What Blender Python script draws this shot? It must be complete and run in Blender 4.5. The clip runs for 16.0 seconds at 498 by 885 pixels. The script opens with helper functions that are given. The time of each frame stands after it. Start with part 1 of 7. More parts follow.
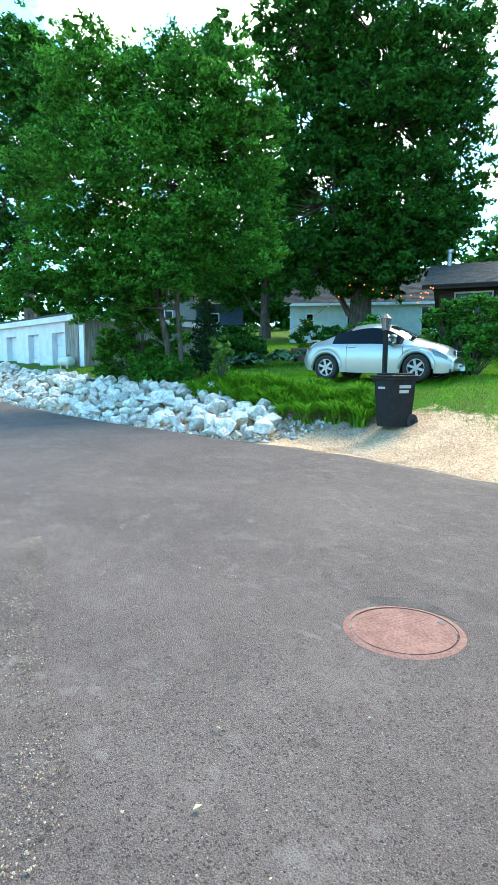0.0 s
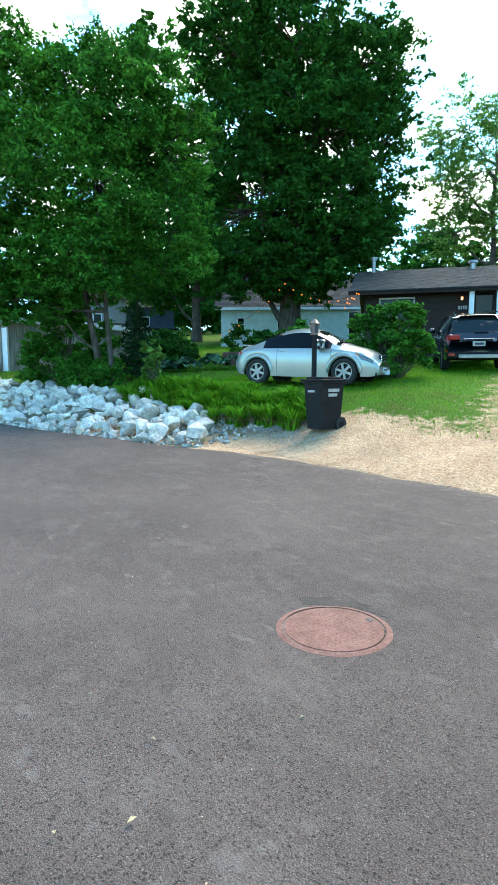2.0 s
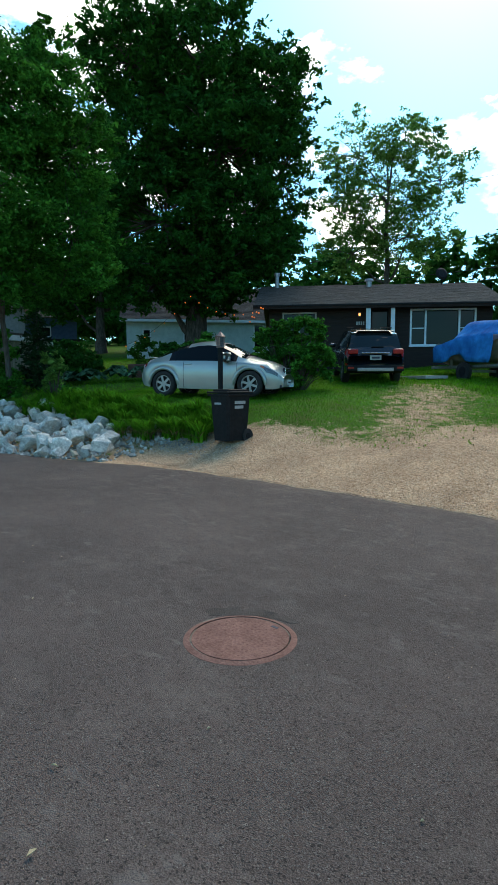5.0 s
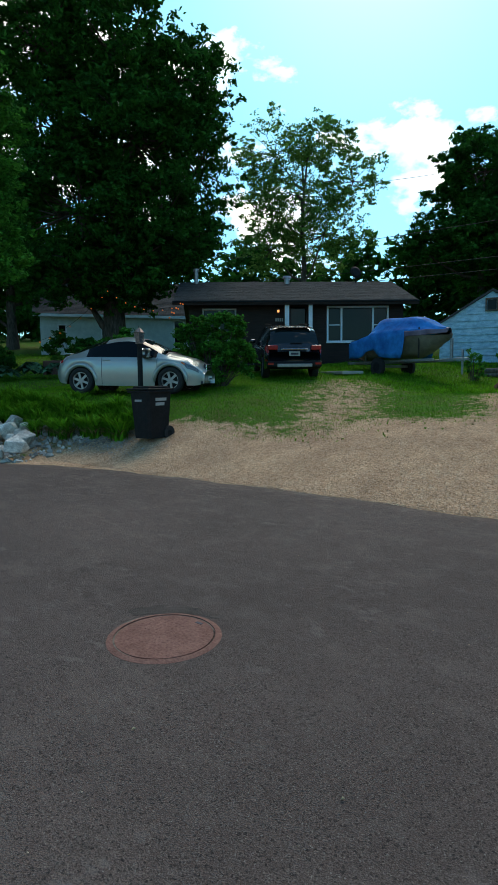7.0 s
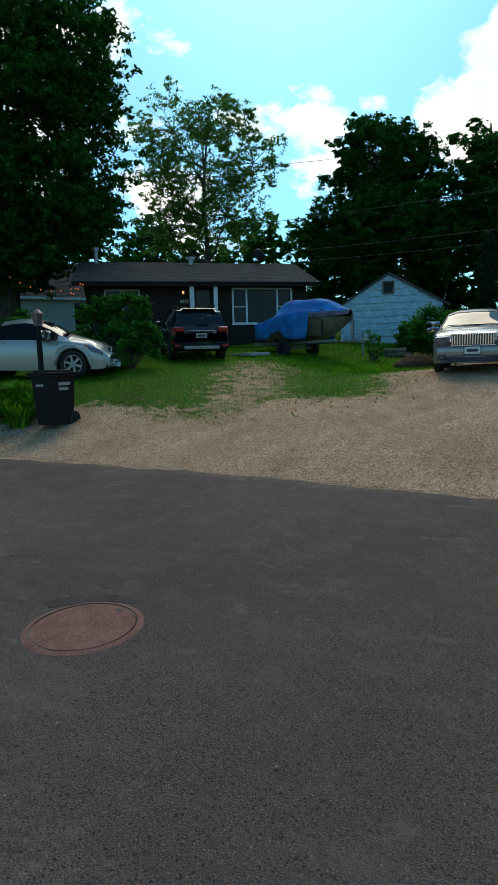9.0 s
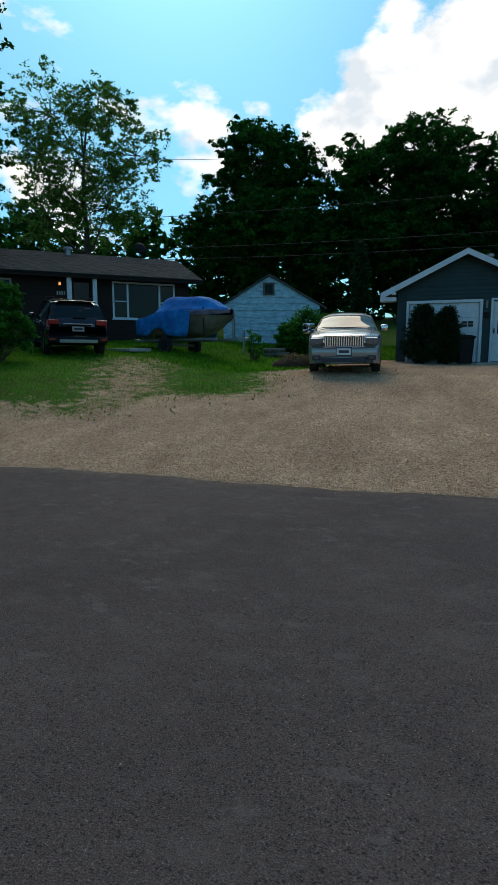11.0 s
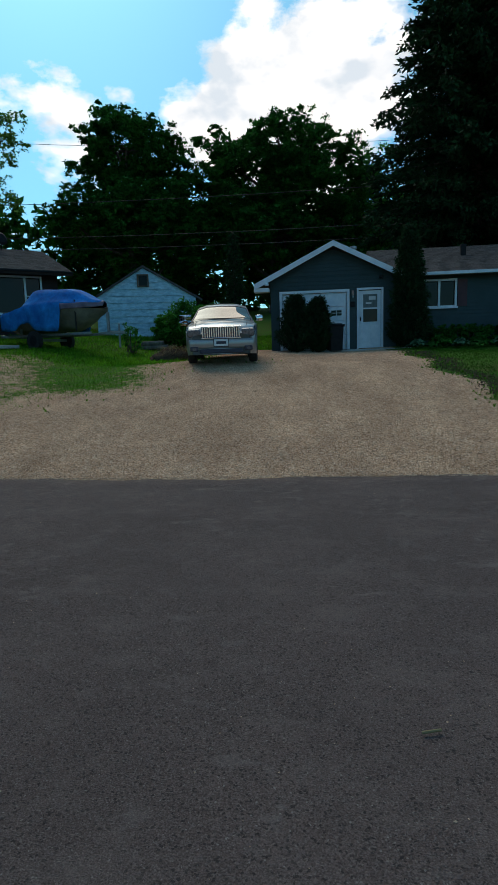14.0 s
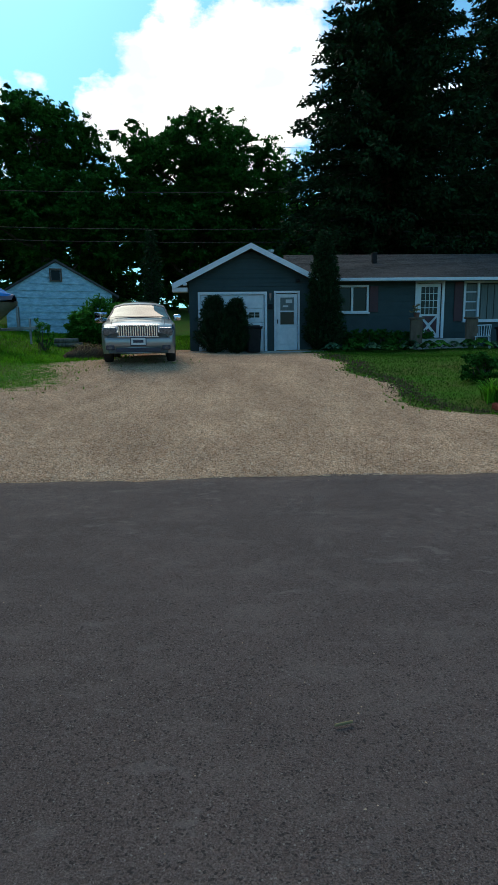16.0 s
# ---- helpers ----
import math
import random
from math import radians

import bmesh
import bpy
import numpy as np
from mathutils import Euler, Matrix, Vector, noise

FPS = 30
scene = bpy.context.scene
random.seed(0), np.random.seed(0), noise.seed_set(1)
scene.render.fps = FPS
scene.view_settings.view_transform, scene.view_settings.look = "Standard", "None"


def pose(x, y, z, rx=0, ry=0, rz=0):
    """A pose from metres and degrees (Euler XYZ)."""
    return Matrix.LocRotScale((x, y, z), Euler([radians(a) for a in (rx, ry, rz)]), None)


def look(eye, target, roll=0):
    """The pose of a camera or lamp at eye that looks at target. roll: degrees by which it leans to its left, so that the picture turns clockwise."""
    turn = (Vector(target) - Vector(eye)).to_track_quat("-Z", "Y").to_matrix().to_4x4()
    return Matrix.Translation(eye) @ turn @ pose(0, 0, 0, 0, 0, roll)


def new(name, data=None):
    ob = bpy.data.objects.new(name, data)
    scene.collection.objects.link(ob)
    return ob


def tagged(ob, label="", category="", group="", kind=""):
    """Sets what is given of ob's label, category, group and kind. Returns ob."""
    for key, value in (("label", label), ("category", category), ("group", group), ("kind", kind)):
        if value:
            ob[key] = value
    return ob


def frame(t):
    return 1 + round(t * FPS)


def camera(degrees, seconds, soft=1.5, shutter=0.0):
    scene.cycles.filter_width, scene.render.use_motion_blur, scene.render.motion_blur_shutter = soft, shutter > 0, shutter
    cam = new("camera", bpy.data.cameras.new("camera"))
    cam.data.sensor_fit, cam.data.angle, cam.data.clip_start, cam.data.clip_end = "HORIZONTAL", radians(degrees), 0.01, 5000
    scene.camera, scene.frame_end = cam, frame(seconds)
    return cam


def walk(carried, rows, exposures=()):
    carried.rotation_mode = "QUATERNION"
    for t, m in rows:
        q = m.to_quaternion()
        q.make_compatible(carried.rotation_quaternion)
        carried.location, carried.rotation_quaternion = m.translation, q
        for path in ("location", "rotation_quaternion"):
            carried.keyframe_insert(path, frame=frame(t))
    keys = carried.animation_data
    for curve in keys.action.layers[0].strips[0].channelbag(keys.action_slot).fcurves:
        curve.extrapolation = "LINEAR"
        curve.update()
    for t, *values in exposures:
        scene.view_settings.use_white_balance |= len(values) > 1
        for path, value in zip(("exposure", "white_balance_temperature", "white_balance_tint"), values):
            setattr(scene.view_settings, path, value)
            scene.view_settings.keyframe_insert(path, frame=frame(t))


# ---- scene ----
# x runs along the road (right when facing the houses), y away from it, up the yards.
cam = camera(47.30, 16.0)
PATH = [
    (0.0, 0.048, -0.009, 1.422, 62.46, -6.95, -0.14),
    (0.5, 0.054, -0.003, 1.431, 59.45, -7.00, -0.25),
    (1.0, 0.064, -0.005, 1.438, 58.24, -6.68, -0.02),
    (1.5, 0.071, -0.006, 1.439, 57.09, -6.58, -0.10),
    (2.0, 0.078, -0.006, 1.442, 55.72, -6.61, 0.13),
    (2.5, 0.088, -0.007, 1.442, 54.17, -6.29, 0.20),
    (3.0, 0.098, -0.008, 1.442, 52.33, -6.19, 0.28),
    (5.5, 0.126, -0.004, 1.451, 44.71, -5.53, 0.23),
    (6.0, 0.130, -0.003, 1.451, 42.66, -5.84, 0.33),
    (6.5, 0.137, -0.004, 1.451, 40.95, -5.98, 0.29),
    (7.0, 0.143, -0.004, 1.452, 38.69, -5.88, 0.63),
    (7.5, 0.152, -0.012, 1.452, 36.16, -6.09, 0.37),
    (8.0, 0.144, -0.010, 1.454, 34.02, -6.67, 0.23),
    (8.5, 0.126, -0.014, 1.444, 32.11, -6.92, 0.50),
    (9.0, 0.083, -0.006, 1.425, 29.33, -7.73, 1.45),
    (9.5, 0.139, 0.035, 1.410, 25.63, -8.56, 0.77),
    (12.0, 0.219, 0.069, 1.385, 14.18, -7.48, 1.04),
    (12.5, 0.230, 0.070, 1.385, 11.98, -7.62, 1.49),
    (13.0, 0.238, 0.084, 1.382, 9.71, -8.31, 1.82),
    (13.5, 0.242, 0.094, 1.378, 7.63, -8.75, 1.85),
    (14.0, 0.246, 0.102, 1.377, 6.11, -8.99, 1.87),
    (14.5, 0.252, 0.102, 1.379, 4.60, -9.33, 1.68),
    (15.0, 0.255, 0.106, 1.377, 2.54, -9.41, 1.40),
    (15.5, 0.253, 0.106, 1.379, 0.20, -9.44, 0.82),
    (16.0, 0.256, 0.109, 1.378, -1.96, -9.12, 0.64),
]
EXPO = [(0.0, 1.75, 7300, 15), (1.5, 1.63, 7300, 15), (3.0, 0.84, 7300, 15), (5.5, -0.08, 7300, 15), (7.0, -0.42, 7300, 15), (9.5, -0.75, 7200, 15), (12.5, -1.12, 6950, 14), (14.0, -1.02, 6950, 15), (16.0, -0.66, 6950, 15)]
walk(cam, [(t, pose(x, y, z, 90 + p, r, w)) for t, x, y, z, w, p, r in PATH], EXPO)

# ---- world and sun ----
SUN_EL, SUN_AZ = 48.0, -25.0      # degrees above the horizon; degrees from +y towards +x
world = bpy.data.worlds.new("sky")
scene.world = world
world.use_nodes = True
wn, wl = world.node_tree.nodes, world.node_tree.links
wn.clear()
sky = wn.new("ShaderNodeTexSky")
sky.sky_type = "NISHITA"
sky.sun_disc = False
sky.sun_elevation, sky.sun_rotation = radians(SUN_EL), radians(SUN_AZ)
sky.air_density, sky.dust_density = 1.0, 1.2
co = wn.new("ShaderNodeTexCoord")
nd = wn.new("ShaderNodeVectorMath")
nd.operation = "NORMALIZE"
wl.new(co.outputs["Generated"], nd.inputs[0])
mp = wn.new("ShaderNodeMapping")
mp.inputs["Scale"].default_value = (1.0, 1.0, 1.7)
wl.new(nd.outputs["Vector"], mp.inputs["Vector"])
n1 = wn.new("ShaderNodeTexNoise")
n1.inputs["Scale"].default_value, n1.inputs["Detail"].default_value, n1.inputs["Roughness"].default_value = 7.0, 9.0, 0.58
wl.new(mp.outputs["Vector"], n1.inputs["Vector"])
dens = n1.outputs["Fac"]
# banks of cumulus: direction, width in degrees, thickness
for cx, cy, cz, wide, thick in ((-0.02, 0.917, 0.385, 8, 0.22), (-0.13, 0.919, 0.34, 7, 0.20), (0.06, 0.899, 0.41, 7, 0.18), (0.0, 0.94, 0.28, 12, 0.20), (-0.36, 0.85, 0.33, 8, 0.05), (-0.52, 0.80, 0.28, 9, 0.15), (-0.85, 0.45, 0.35, 26, 0.20)):
    dp = wn.new("ShaderNodeVectorMath")
    dp.operation = "DOT_PRODUCT"
    dp.inputs[1].default_value = Vector((cx, cy, cz)).normalized()
    wl.new(nd.outputs["Vector"], dp.inputs[0])
    mr = wn.new("ShaderNodeMapRange")
    mr.interpolation_type = "SMOOTHSTEP"
    mr.inputs["From Min"].default_value, mr.inputs["From Max"].default_value = math.cos(radians(wide)), 1.0
    mr.inputs["To Max"].default_value = thick
    wl.new(dp.outputs["Value"], mr.inputs["Value"])
    ad = wn.new("ShaderNodeMath")
    wl.new(dens, ad.inputs[0])
    wl.new(mr.outputs["Result"], ad.inputs[1])
    dens = ad.outputs[0]
ramp = wn.new("ShaderNodeValToRGB")
ramp.color_ramp.elements[0].position, ramp.color_ramp.elements[1].position = 0.60, 0.70
wl.new(dens, ramp.inputs["Fac"])
tint = wn.new("ShaderNodeMixRGB")
tint.blend_type = "MULTIPLY"
tint.inputs["Fac"].default_value = 1.0
tint.inputs[2].default_value = (0.60, 1.50, 1.78, 1)
wl.new(sky.outputs["Color"], tint.inputs[1])
cloud = wn.new("ShaderNodeMixRGB")
n2 = wn.new("ShaderNodeTexNoise")
n2.inputs["Scale"].default_value, n2.inputs["Detail"].default_value, n2.inputs["Roughness"].default_value = 11.0, 7.0, 0.55
wl.new(mp.outputs["Vector"], n2.inputs["Vector"])
shade = wn.new("ShaderNodeValToRGB")
shade.color_ramp.elements[0].position, shade.color_ramp.elements[1].position = 0.36, 0.58
shade.color_ramp.elements[0].color, shade.color_ramp.elements[1].color = (9.5, 11.2, 12.6, 1), (16.0, 16.4, 16.4, 1)
wl.new(n2.outputs["Fac"], shade.inputs["Fac"])
wl.new(shade.outputs["Color"], cloud.inputs[2])
wl.new(ramp.outputs["Color"], cloud.inputs["Fac"])
wl.new(tint.outputs["Color"], cloud.inputs[1])
bg = wn.new("ShaderNodeBackground")
bg.inputs["Strength"].default_value = 0.15
out = wn.new("ShaderNodeOutputWorld")
wl.new(cloud.outputs["Color"], bg.inputs["Color"])
wl.new(bg.outputs["Background"], out.inputs["Surface"])
sun = new("sun", bpy.data.lights.new("sun", "SUN"))
sun.data.energy, sun.data.angle, sun.data.color = 2.1, radians(34), (1.0, 0.86, 0.68)
sd = Vector((math.sin(radians(SUN_AZ)) * math.cos(radians(SUN_EL)), math.cos(radians(SUN_AZ)) * math.cos(radians(SUN_EL)), math.sin(radians(SUN_EL))))
sun.matrix_world = look(sd * 50, (0, 0, 0))

# ---- materials ----
def mat(name, c1, c2=None, scale=8.0, rough=0.8, metal=0.0, bump=0.0, bscale=60.0, fine=0.0, spec=0.5, rand=0.0, stretch=(1, 1, 1), trans=0.0, coat=0.0, island=0.0):
    """A principled surface: two colours mixed by noise, finer grain, relief, and piece-to-piece variation."""
    m = bpy.data.materials.new(name)
    m.use_nodes = True
    n, l = m.node_tree.nodes, m.node_tree.links
    b = n["Principled BSDF"]
    b.inputs["Roughness"].default_value, b.inputs["Metallic"].default_value = rough, metal
    b.inputs["Specular IOR Level"].default_value = spec
    b.inputs["Coat Weight"].default_value = coat
    b.inputs["Transmission Weight"].default_value = trans
    c2 = c2 or c1
    tc = n.new("ShaderNodeTexCoord")
    mpg = n.new("ShaderNodeMapping")
    mpg.inputs["Scale"].default_value = stretch
    l.new(tc.outputs["Object"], mpg.inputs["Vector"])
    nz = n.new("ShaderNodeTexNoise")
    nz.inputs["Scale"].default_value, nz.inputs["Detail"].default_value, nz.inputs["Roughness"].default_value = scale, 6.0, 0.6
    l.new(mpg.outputs["Vector"], nz.inputs["Vector"])
    cr = n.new("ShaderNodeValToRGB")
    cr.color_ramp.elements[0].position, cr.color_ramp.elements[1].position = 0.34, 0.66
    cr.color_ramp.elements[0].color, cr.color_ramp.elements[1].color = (*c1, 1), (*c2, 1)
    l.new(nz.outputs["Fac"], cr.inputs["Fac"])
    col = cr.outputs["Color"]
    if fine:
        nf = n.new("ShaderNodeTexNoise")
        nf.inputs["Scale"].default_value, nf.inputs["Detail"].default_value = bscale, 3.0
        l.new(mpg.outputs["Vector"], nf.inputs["Vector"])
        mr = n.new("ShaderNodeMapRange")
        mr.inputs["From Min"].default_value, mr.inputs["From Max"].default_value = 0.3, 0.7
        mr.inputs["To Min"].default_value, mr.inputs["To Max"].default_value = 1 - fine, 1 + fine
        l.new(nf.outputs["Fac"], mr.inputs["Value"])
        mx = n.new("ShaderNodeVectorMath")
        mx.operation = "SCALE"
        l.new(col, mx.inputs[0])
        l.new(mr.outputs["Result"], mx.inputs["Scale"])
        col = mx.outputs["Vector"]
    if rand or island:
        if rand:
            oi = n.new("ShaderNodeObjectInfo")
            rv = oi.outputs["Random"]
        else:
            oi = n.new("ShaderNodeNewGeometry")
            rv = oi.outputs["Random Per Island"]
        a = rand or island
        m2 = n.new("ShaderNodeMapRange")
        m2.inputs["To Min"].default_value, m2.inputs["To Max"].default_value = 1 - a, 1 + a
        l.new(rv, m2.inputs["Value"])
        m3 = n.new("ShaderNodeVectorMath")
        m3.operation = "SCALE"
        l.new(col, m3.inputs[0])
        l.new(m2.outputs["Result"], m3.inputs["Scale"])
        col = m3.outputs["Vector"]
    l.new(col, b.inputs["Base Color"])
    if bump:
        nb = n.new("ShaderNodeTexNoise")
        nb.inputs["Scale"].default_value, nb.inputs["Detail"].default_value = bscale, 4.0
        l.new(mpg.outputs["Vector"], nb.inputs["Vector"])
        bp = n.new("ShaderNodeBump")
        bp.inputs["Strength"].default_value, bp.inputs["Distance"].default_value = bump, 0.02
        l.new(nb.outputs["Fac"], bp.inputs["Height"])
        l.new(bp.outputs["Normal"], b.inputs["Normal"])
    return m


def leaf_mat(name, c1, c2, glow=0.25, island=0.6):
    """Leaves: a diffuse and glossy face that lets some light through."""
    m = mat(name, c1, c2, scale=0.9, rough=0.7, spec=0.05, island=island)
    n, l = m.node_tree.nodes, m.node_tree.links
    b = n["Principled BSDF"]
    src = b.inputs["Base Color"].links[0].from_socket
    tr = n.new("ShaderNodeBsdfTranslucent")
    l.new(src, tr.inputs["Color"])
    ms = n.new("ShaderNodeMixShader")
    ms.inputs[0].default_value = glow
    l.new(b.outputs[0], ms.inputs[1])
    l.new(tr.outputs[0], ms.inputs[2])
    l.new(ms.outputs[0], n["Material Output"].inputs["Surface"])
    return m


def glass_mat(name, tint=(0.02, 0.025, 0.03), rough=0.03, spec=0.35):
    m = mat(name, tint, tint, rough=rough, spec=spec)
    return m


def lamp_mat(name, col, power):
    m = bpy.data.materials.new(name)
    m.use_nodes = True
    b = m.node_tree.nodes["Principled BSDF"]
    b.inputs["Base Color"].default_value = (*col, 1)
    b.inputs["Emission Color"].default_value, b.inputs["Emission Strength"].default_value = (*col, 1), power
    return m


M_ASPHALT = mat("asphalt", (0.105, 0.10, 0.10), (0.155, 0.148, 0.145), scale=0.7, rough=0.85, bump=0.5, bscale=90, fine=0.42, spec=0.35)
M_GRAVEL = mat("gravel", (0.30, 0.24, 0.19), (0.52, 0.44, 0.36), scale=40, rough=0.95, bump=0.9, bscale=70, fine=0.3, spec=0.2)
M_STONE = mat("limestone", (0.44, 0.405, 0.36), (0.80, 0.755, 0.69), scale=4, rough=0.92, bump=1.0, bscale=26, fine=0.35, rand=0.3, spec=0.25)
M_STONE_TAN = mat("limestone_tan", (0.42, 0.36, 0.28), (0.6, 0.52, 0.4), scale=5, rough=0.9, bump=0.7, bscale=22, fine=0.12, spec=0.25)
M_BARK = mat("bark", (0.05, 0.04, 0.03), (0.12, 0.10, 0.085), scale=9, rough=0.95, bump=1.0, bscale=25, fine=0.3, stretch=(1, 1, 0.25), spec=0.2)
M_BARK_LIGHT = mat("bark_grey", (0.11, 0.095, 0.08), (0.2, 0.18, 0.15), scale=9, rough=0.95, bump=0.8, bscale=25, fine=0.3, stretch=(1, 1, 0.25), spec=0.2)
M_LEAF = leaf_mat("leaf_maple", (0.021, 0.135, 0.018), (0.062, 0.27, 0.034), 0.36)
M_LEAF_DARK = leaf_mat("leaf_dark", (0.011, 0.080, 0.014), (0.032, 0.158, 0.022), 0.28)
M_LEAF_LIGHT = leaf_mat("leaf_light", (0.08, 0.20, 0.04), (0.14, 0.31, 0.07), 0.5)
M_NEEDLE = leaf_mat("needles", (0.007, 0.030, 0.011), (0.017, 0.056, 0.020), 0.1)
M_LILY = leaf_mat("lily_blade", (0.055, 0.23, 0.012), (0.13, 0.38, 0.028), 0.35)
M_LILY_DRY = leaf_mat("lily_dry", (0.22, 0.17, 0.08), (0.33, 0.27, 0.15), 0.2)
M_HOSTA = leaf_mat("hosta_leaf", (0.05, 0.13, 0.07), (0.08, 0.2, 0.1), 0.2)
M_GRASS = leaf_mat("grass_blade", (0.045, 0.22, 0.008), (0.15, 0.36, 0.020), 0.35)
# Darker copy of the grass: the right lawn's shade is put into its colour.
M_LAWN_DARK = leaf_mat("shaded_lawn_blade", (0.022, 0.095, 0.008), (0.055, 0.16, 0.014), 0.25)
M_SHINGLE = mat("roof_shingle", (0.055, 0.05, 0.048), (0.10, 0.095, 0.09), scale=14, rough=0.95, bump=0.6, bscale=80, fine=0.25, rand=0.2, spec=0.2)
M_SHINGLE_J = mat("roof_shingle_far", (0.055, 0.05, 0.048), (0.10, 0.095, 0.09), scale=14, rough=0.95, bump=0.6, bscale=80, fine=0.25, island=0.2, spec=0.2)
M_DARKWOOD = mat("brown_siding", (0.018, 0.010, 0.008), (0.034, 0.020, 0.016), scale=6, rough=0.75, bump=0.3, bscale=40, fine=0.2, stretch=(0.3, 0.3, 4), spec=0.3)
M_SLATE = mat("slate_siding", (0.016, 0.044, 0.047), (0.024, 0.056, 0.060), scale=3, rough=0.6, bump=0.15, bscale=40, fine=0.08, spec=0.35)
# White paint; the bluish cast of reflected sky is put into its base colour.
M_WHITE = mat("sky_tinted_white_trim", (0.56, 0.65, 0.71), (0.70, 0.77, 0.82), scale=4, rough=0.5, bump=0.05, fine=0.05)
M_GREYTRIM = mat("grey_trim", (0.33, 0.33, 0.32), (0.45, 0.45, 0.43), scale=5, rough=0.6, fine=0.06)
M_WHITESIDE = mat("white_siding", (0.38, 0.50, 0.51), (0.50, 0.62, 0.62), scale=3, rough=0.65, fine=0.06, bump=0.1)
# Stained white paint, with the sky's blue light mixed into both colours.
M_SHEDPAINT = mat("sky_tinted_worn_white", (0.22, 0.42, 0.52), (0.47, 0.72, 0.82), scale=3.5, rough=0.75, fine=0.12, bump=0.25, bscale=30, stretch=(1, 1, 2.5))
M_CONCRETE = mat("concrete", (0.30, 0.29, 0.27), (0.44, 0.43, 0.40), scale=3, rough=0.9, bump=0.4, bscale=50, fine=0.15)
M_CONC_STAIN = mat("stained_concrete", (0.12, 0.12, 0.10), (0.30, 0.29, 0.26), scale=3.2, rough=0.95, bump=0.5, bscale=30, fine=0.2, stretch=(3, 3, 0.35))
M_BLOCKWHITE = mat("painted_block", (0.52, 0.57, 0.62), (0.68, 0.72, 0.76), scale=2.2, rough=0.8, bump=0.3, bscale=30, fine=0.1)
M_BLUESIDE = mat("blue_siding", (0.02, 0.06, 0.13), (0.035, 0.085, 0.17), scale=3, rough=0.6, fine=0.1)
M_GREYSIDE = mat("grey_siding", (0.2, 0.22, 0.25), (0.28, 0.3, 0.33), scale=3, rough=0.7, fine=0.1)
M_GLASS = glass_mat("window_glass", (0.008, 0.011, 0.011), 0.10, 0.2)
M_CURTAIN = mat("curtain", (0.09, 0.12, 0.12), (0.16, 0.2, 0.2), scale=6, rough=0.9, stretch=(6, 1, 0.3))
M_CARGLASS = glass_mat("car_glass", (0.010, 0.016, 0.017), 0.03, 0.45)
M_SIDEGLASS = glass_mat("car_side_glass", (0.004, 0.006, 0.008), 0.06, 0.12)
M_SILVER = mat("silver_paint", (0.33, 0.375, 0.365), (0.36, 0.405, 0.395), scale=2, rough=0.30, metal=0.5, coat=0.6)
M_CHAMPAGNE = mat("champagne_paint", (0.28, 0.288, 0.286), (0.31, 0.318, 0.315), scale=2, rough=0.30, metal=0.5, coat=0.6)
M_BLACKPAINT = mat("dark_blue_paint", (0.008, 0.011, 0.017), (0.011, 0.014, 0.021), scale=2, rough=0.2, metal=0.3, coat=0.8)
M_TYRE = mat("tyre_rubber", (0.012, 0.012, 0.012), (0.025, 0.025, 0.025), scale=12, rough=0.85)
M_RIM = mat("alloy_rim", (0.28, 0.29, 0.30), (0.36, 0.37, 0.38), scale=8, rough=0.35, metal=0.8)
M_CHROME = mat("chrome", (0.75, 0.76, 0.78), (0.8, 0.8, 0.82), rough=0.15, metal=1.0)
M_BLACKPLASTIC = mat("black_plastic", (0.008, 0.008, 0.009), (0.016, 0.016, 0.017), scale=10, rough=0.65, bump=0.1, bscale=200, spec=0.2)
M_REDLENS = mat("red_lens", (0.40, 0.012, 0.012), (0.5, 0.02, 0.02), rough=0.15, coat=0.5)
M_AMBER = mat("amber_lens", (0.6, 0.12, 0.03), (0.7, 0.16, 0.04), rough=0.15, coat=0.5)
M_LAMPGLASS = mat("lamp_glass", (0.04, 0.05, 0.06), (0.12, 0.14, 0.16), scale=20, rough=0.08, spec=0.8, coat=0.5)
M_PLATE = mat("plate_white", (0.6, 0.62, 0.62), (0.68, 0.7, 0.7), rough=0.5)
M_INK = mat("dark_ink", (0.03, 0.03, 0.05), (0.04, 0.04, 0.06), rough=0.6)
M_TARP = mat("blue_tarp", (0.0, 0.12, 0.38), (0.0, 0.24, 0.62), scale=2.5, rough=0.6, bump=0.5, bscale=9, fine=0.12, spec=0.04)
M_TARP_GREY = mat("grey_boat_cover", (0.10, 0.085, 0.14), (0.19, 0.16, 0.23), scale=3, rough=0.6, bump=0.4, bscale=10, fine=0.1)
M_STEEL = mat("galvanised_steel", (0.3, 0.31, 0.32), (0.42, 0.43, 0.44), scale=12, rough=0.45, metal=0.8, fine=0.1)
M_IRON = mat("rusted_iron", (0.19, 0.085, 0.065), (0.27, 0.13, 0.10), scale=7, rough=0.9, bump=0.4, bscale=60, fine=0.2, spec=0.25)
M_IRON_RING = mat("dusty_iron_ring", (0.17, 0.095, 0.065), (0.27, 0.17, 0.12), scale=9, rough=0.95, bump=0.4, bscale=60, fine=0.2, spec=0.2)
M_SOIL = mat("soil", (0.055, 0.036, 0.022), (0.12, 0.08, 0.05), scale=18, rough=1.0, bump=0.9, bscale=50, fine=0.3, spec=0.15)
M_MULCH = mat("red_mulch", (0.14, 0.03, 0.02), (0.22, 0.06, 0.04), scale=30, rough=1.0, bump=0.9, bscale=60, fine=0.3, spec=0.15)
M_BULB = lamp_mat("bulb_glow", (1.0, 0.22, 0.035), 0.7)
M_BULB_DIM = lamp_mat("lamp_glow", (1.0, 0.4, 0.12), 2.5)
M_CABLE = mat("cable", (0.01, 0.01, 0.01), (0.015, 0.015, 0.015), rough=0.7)
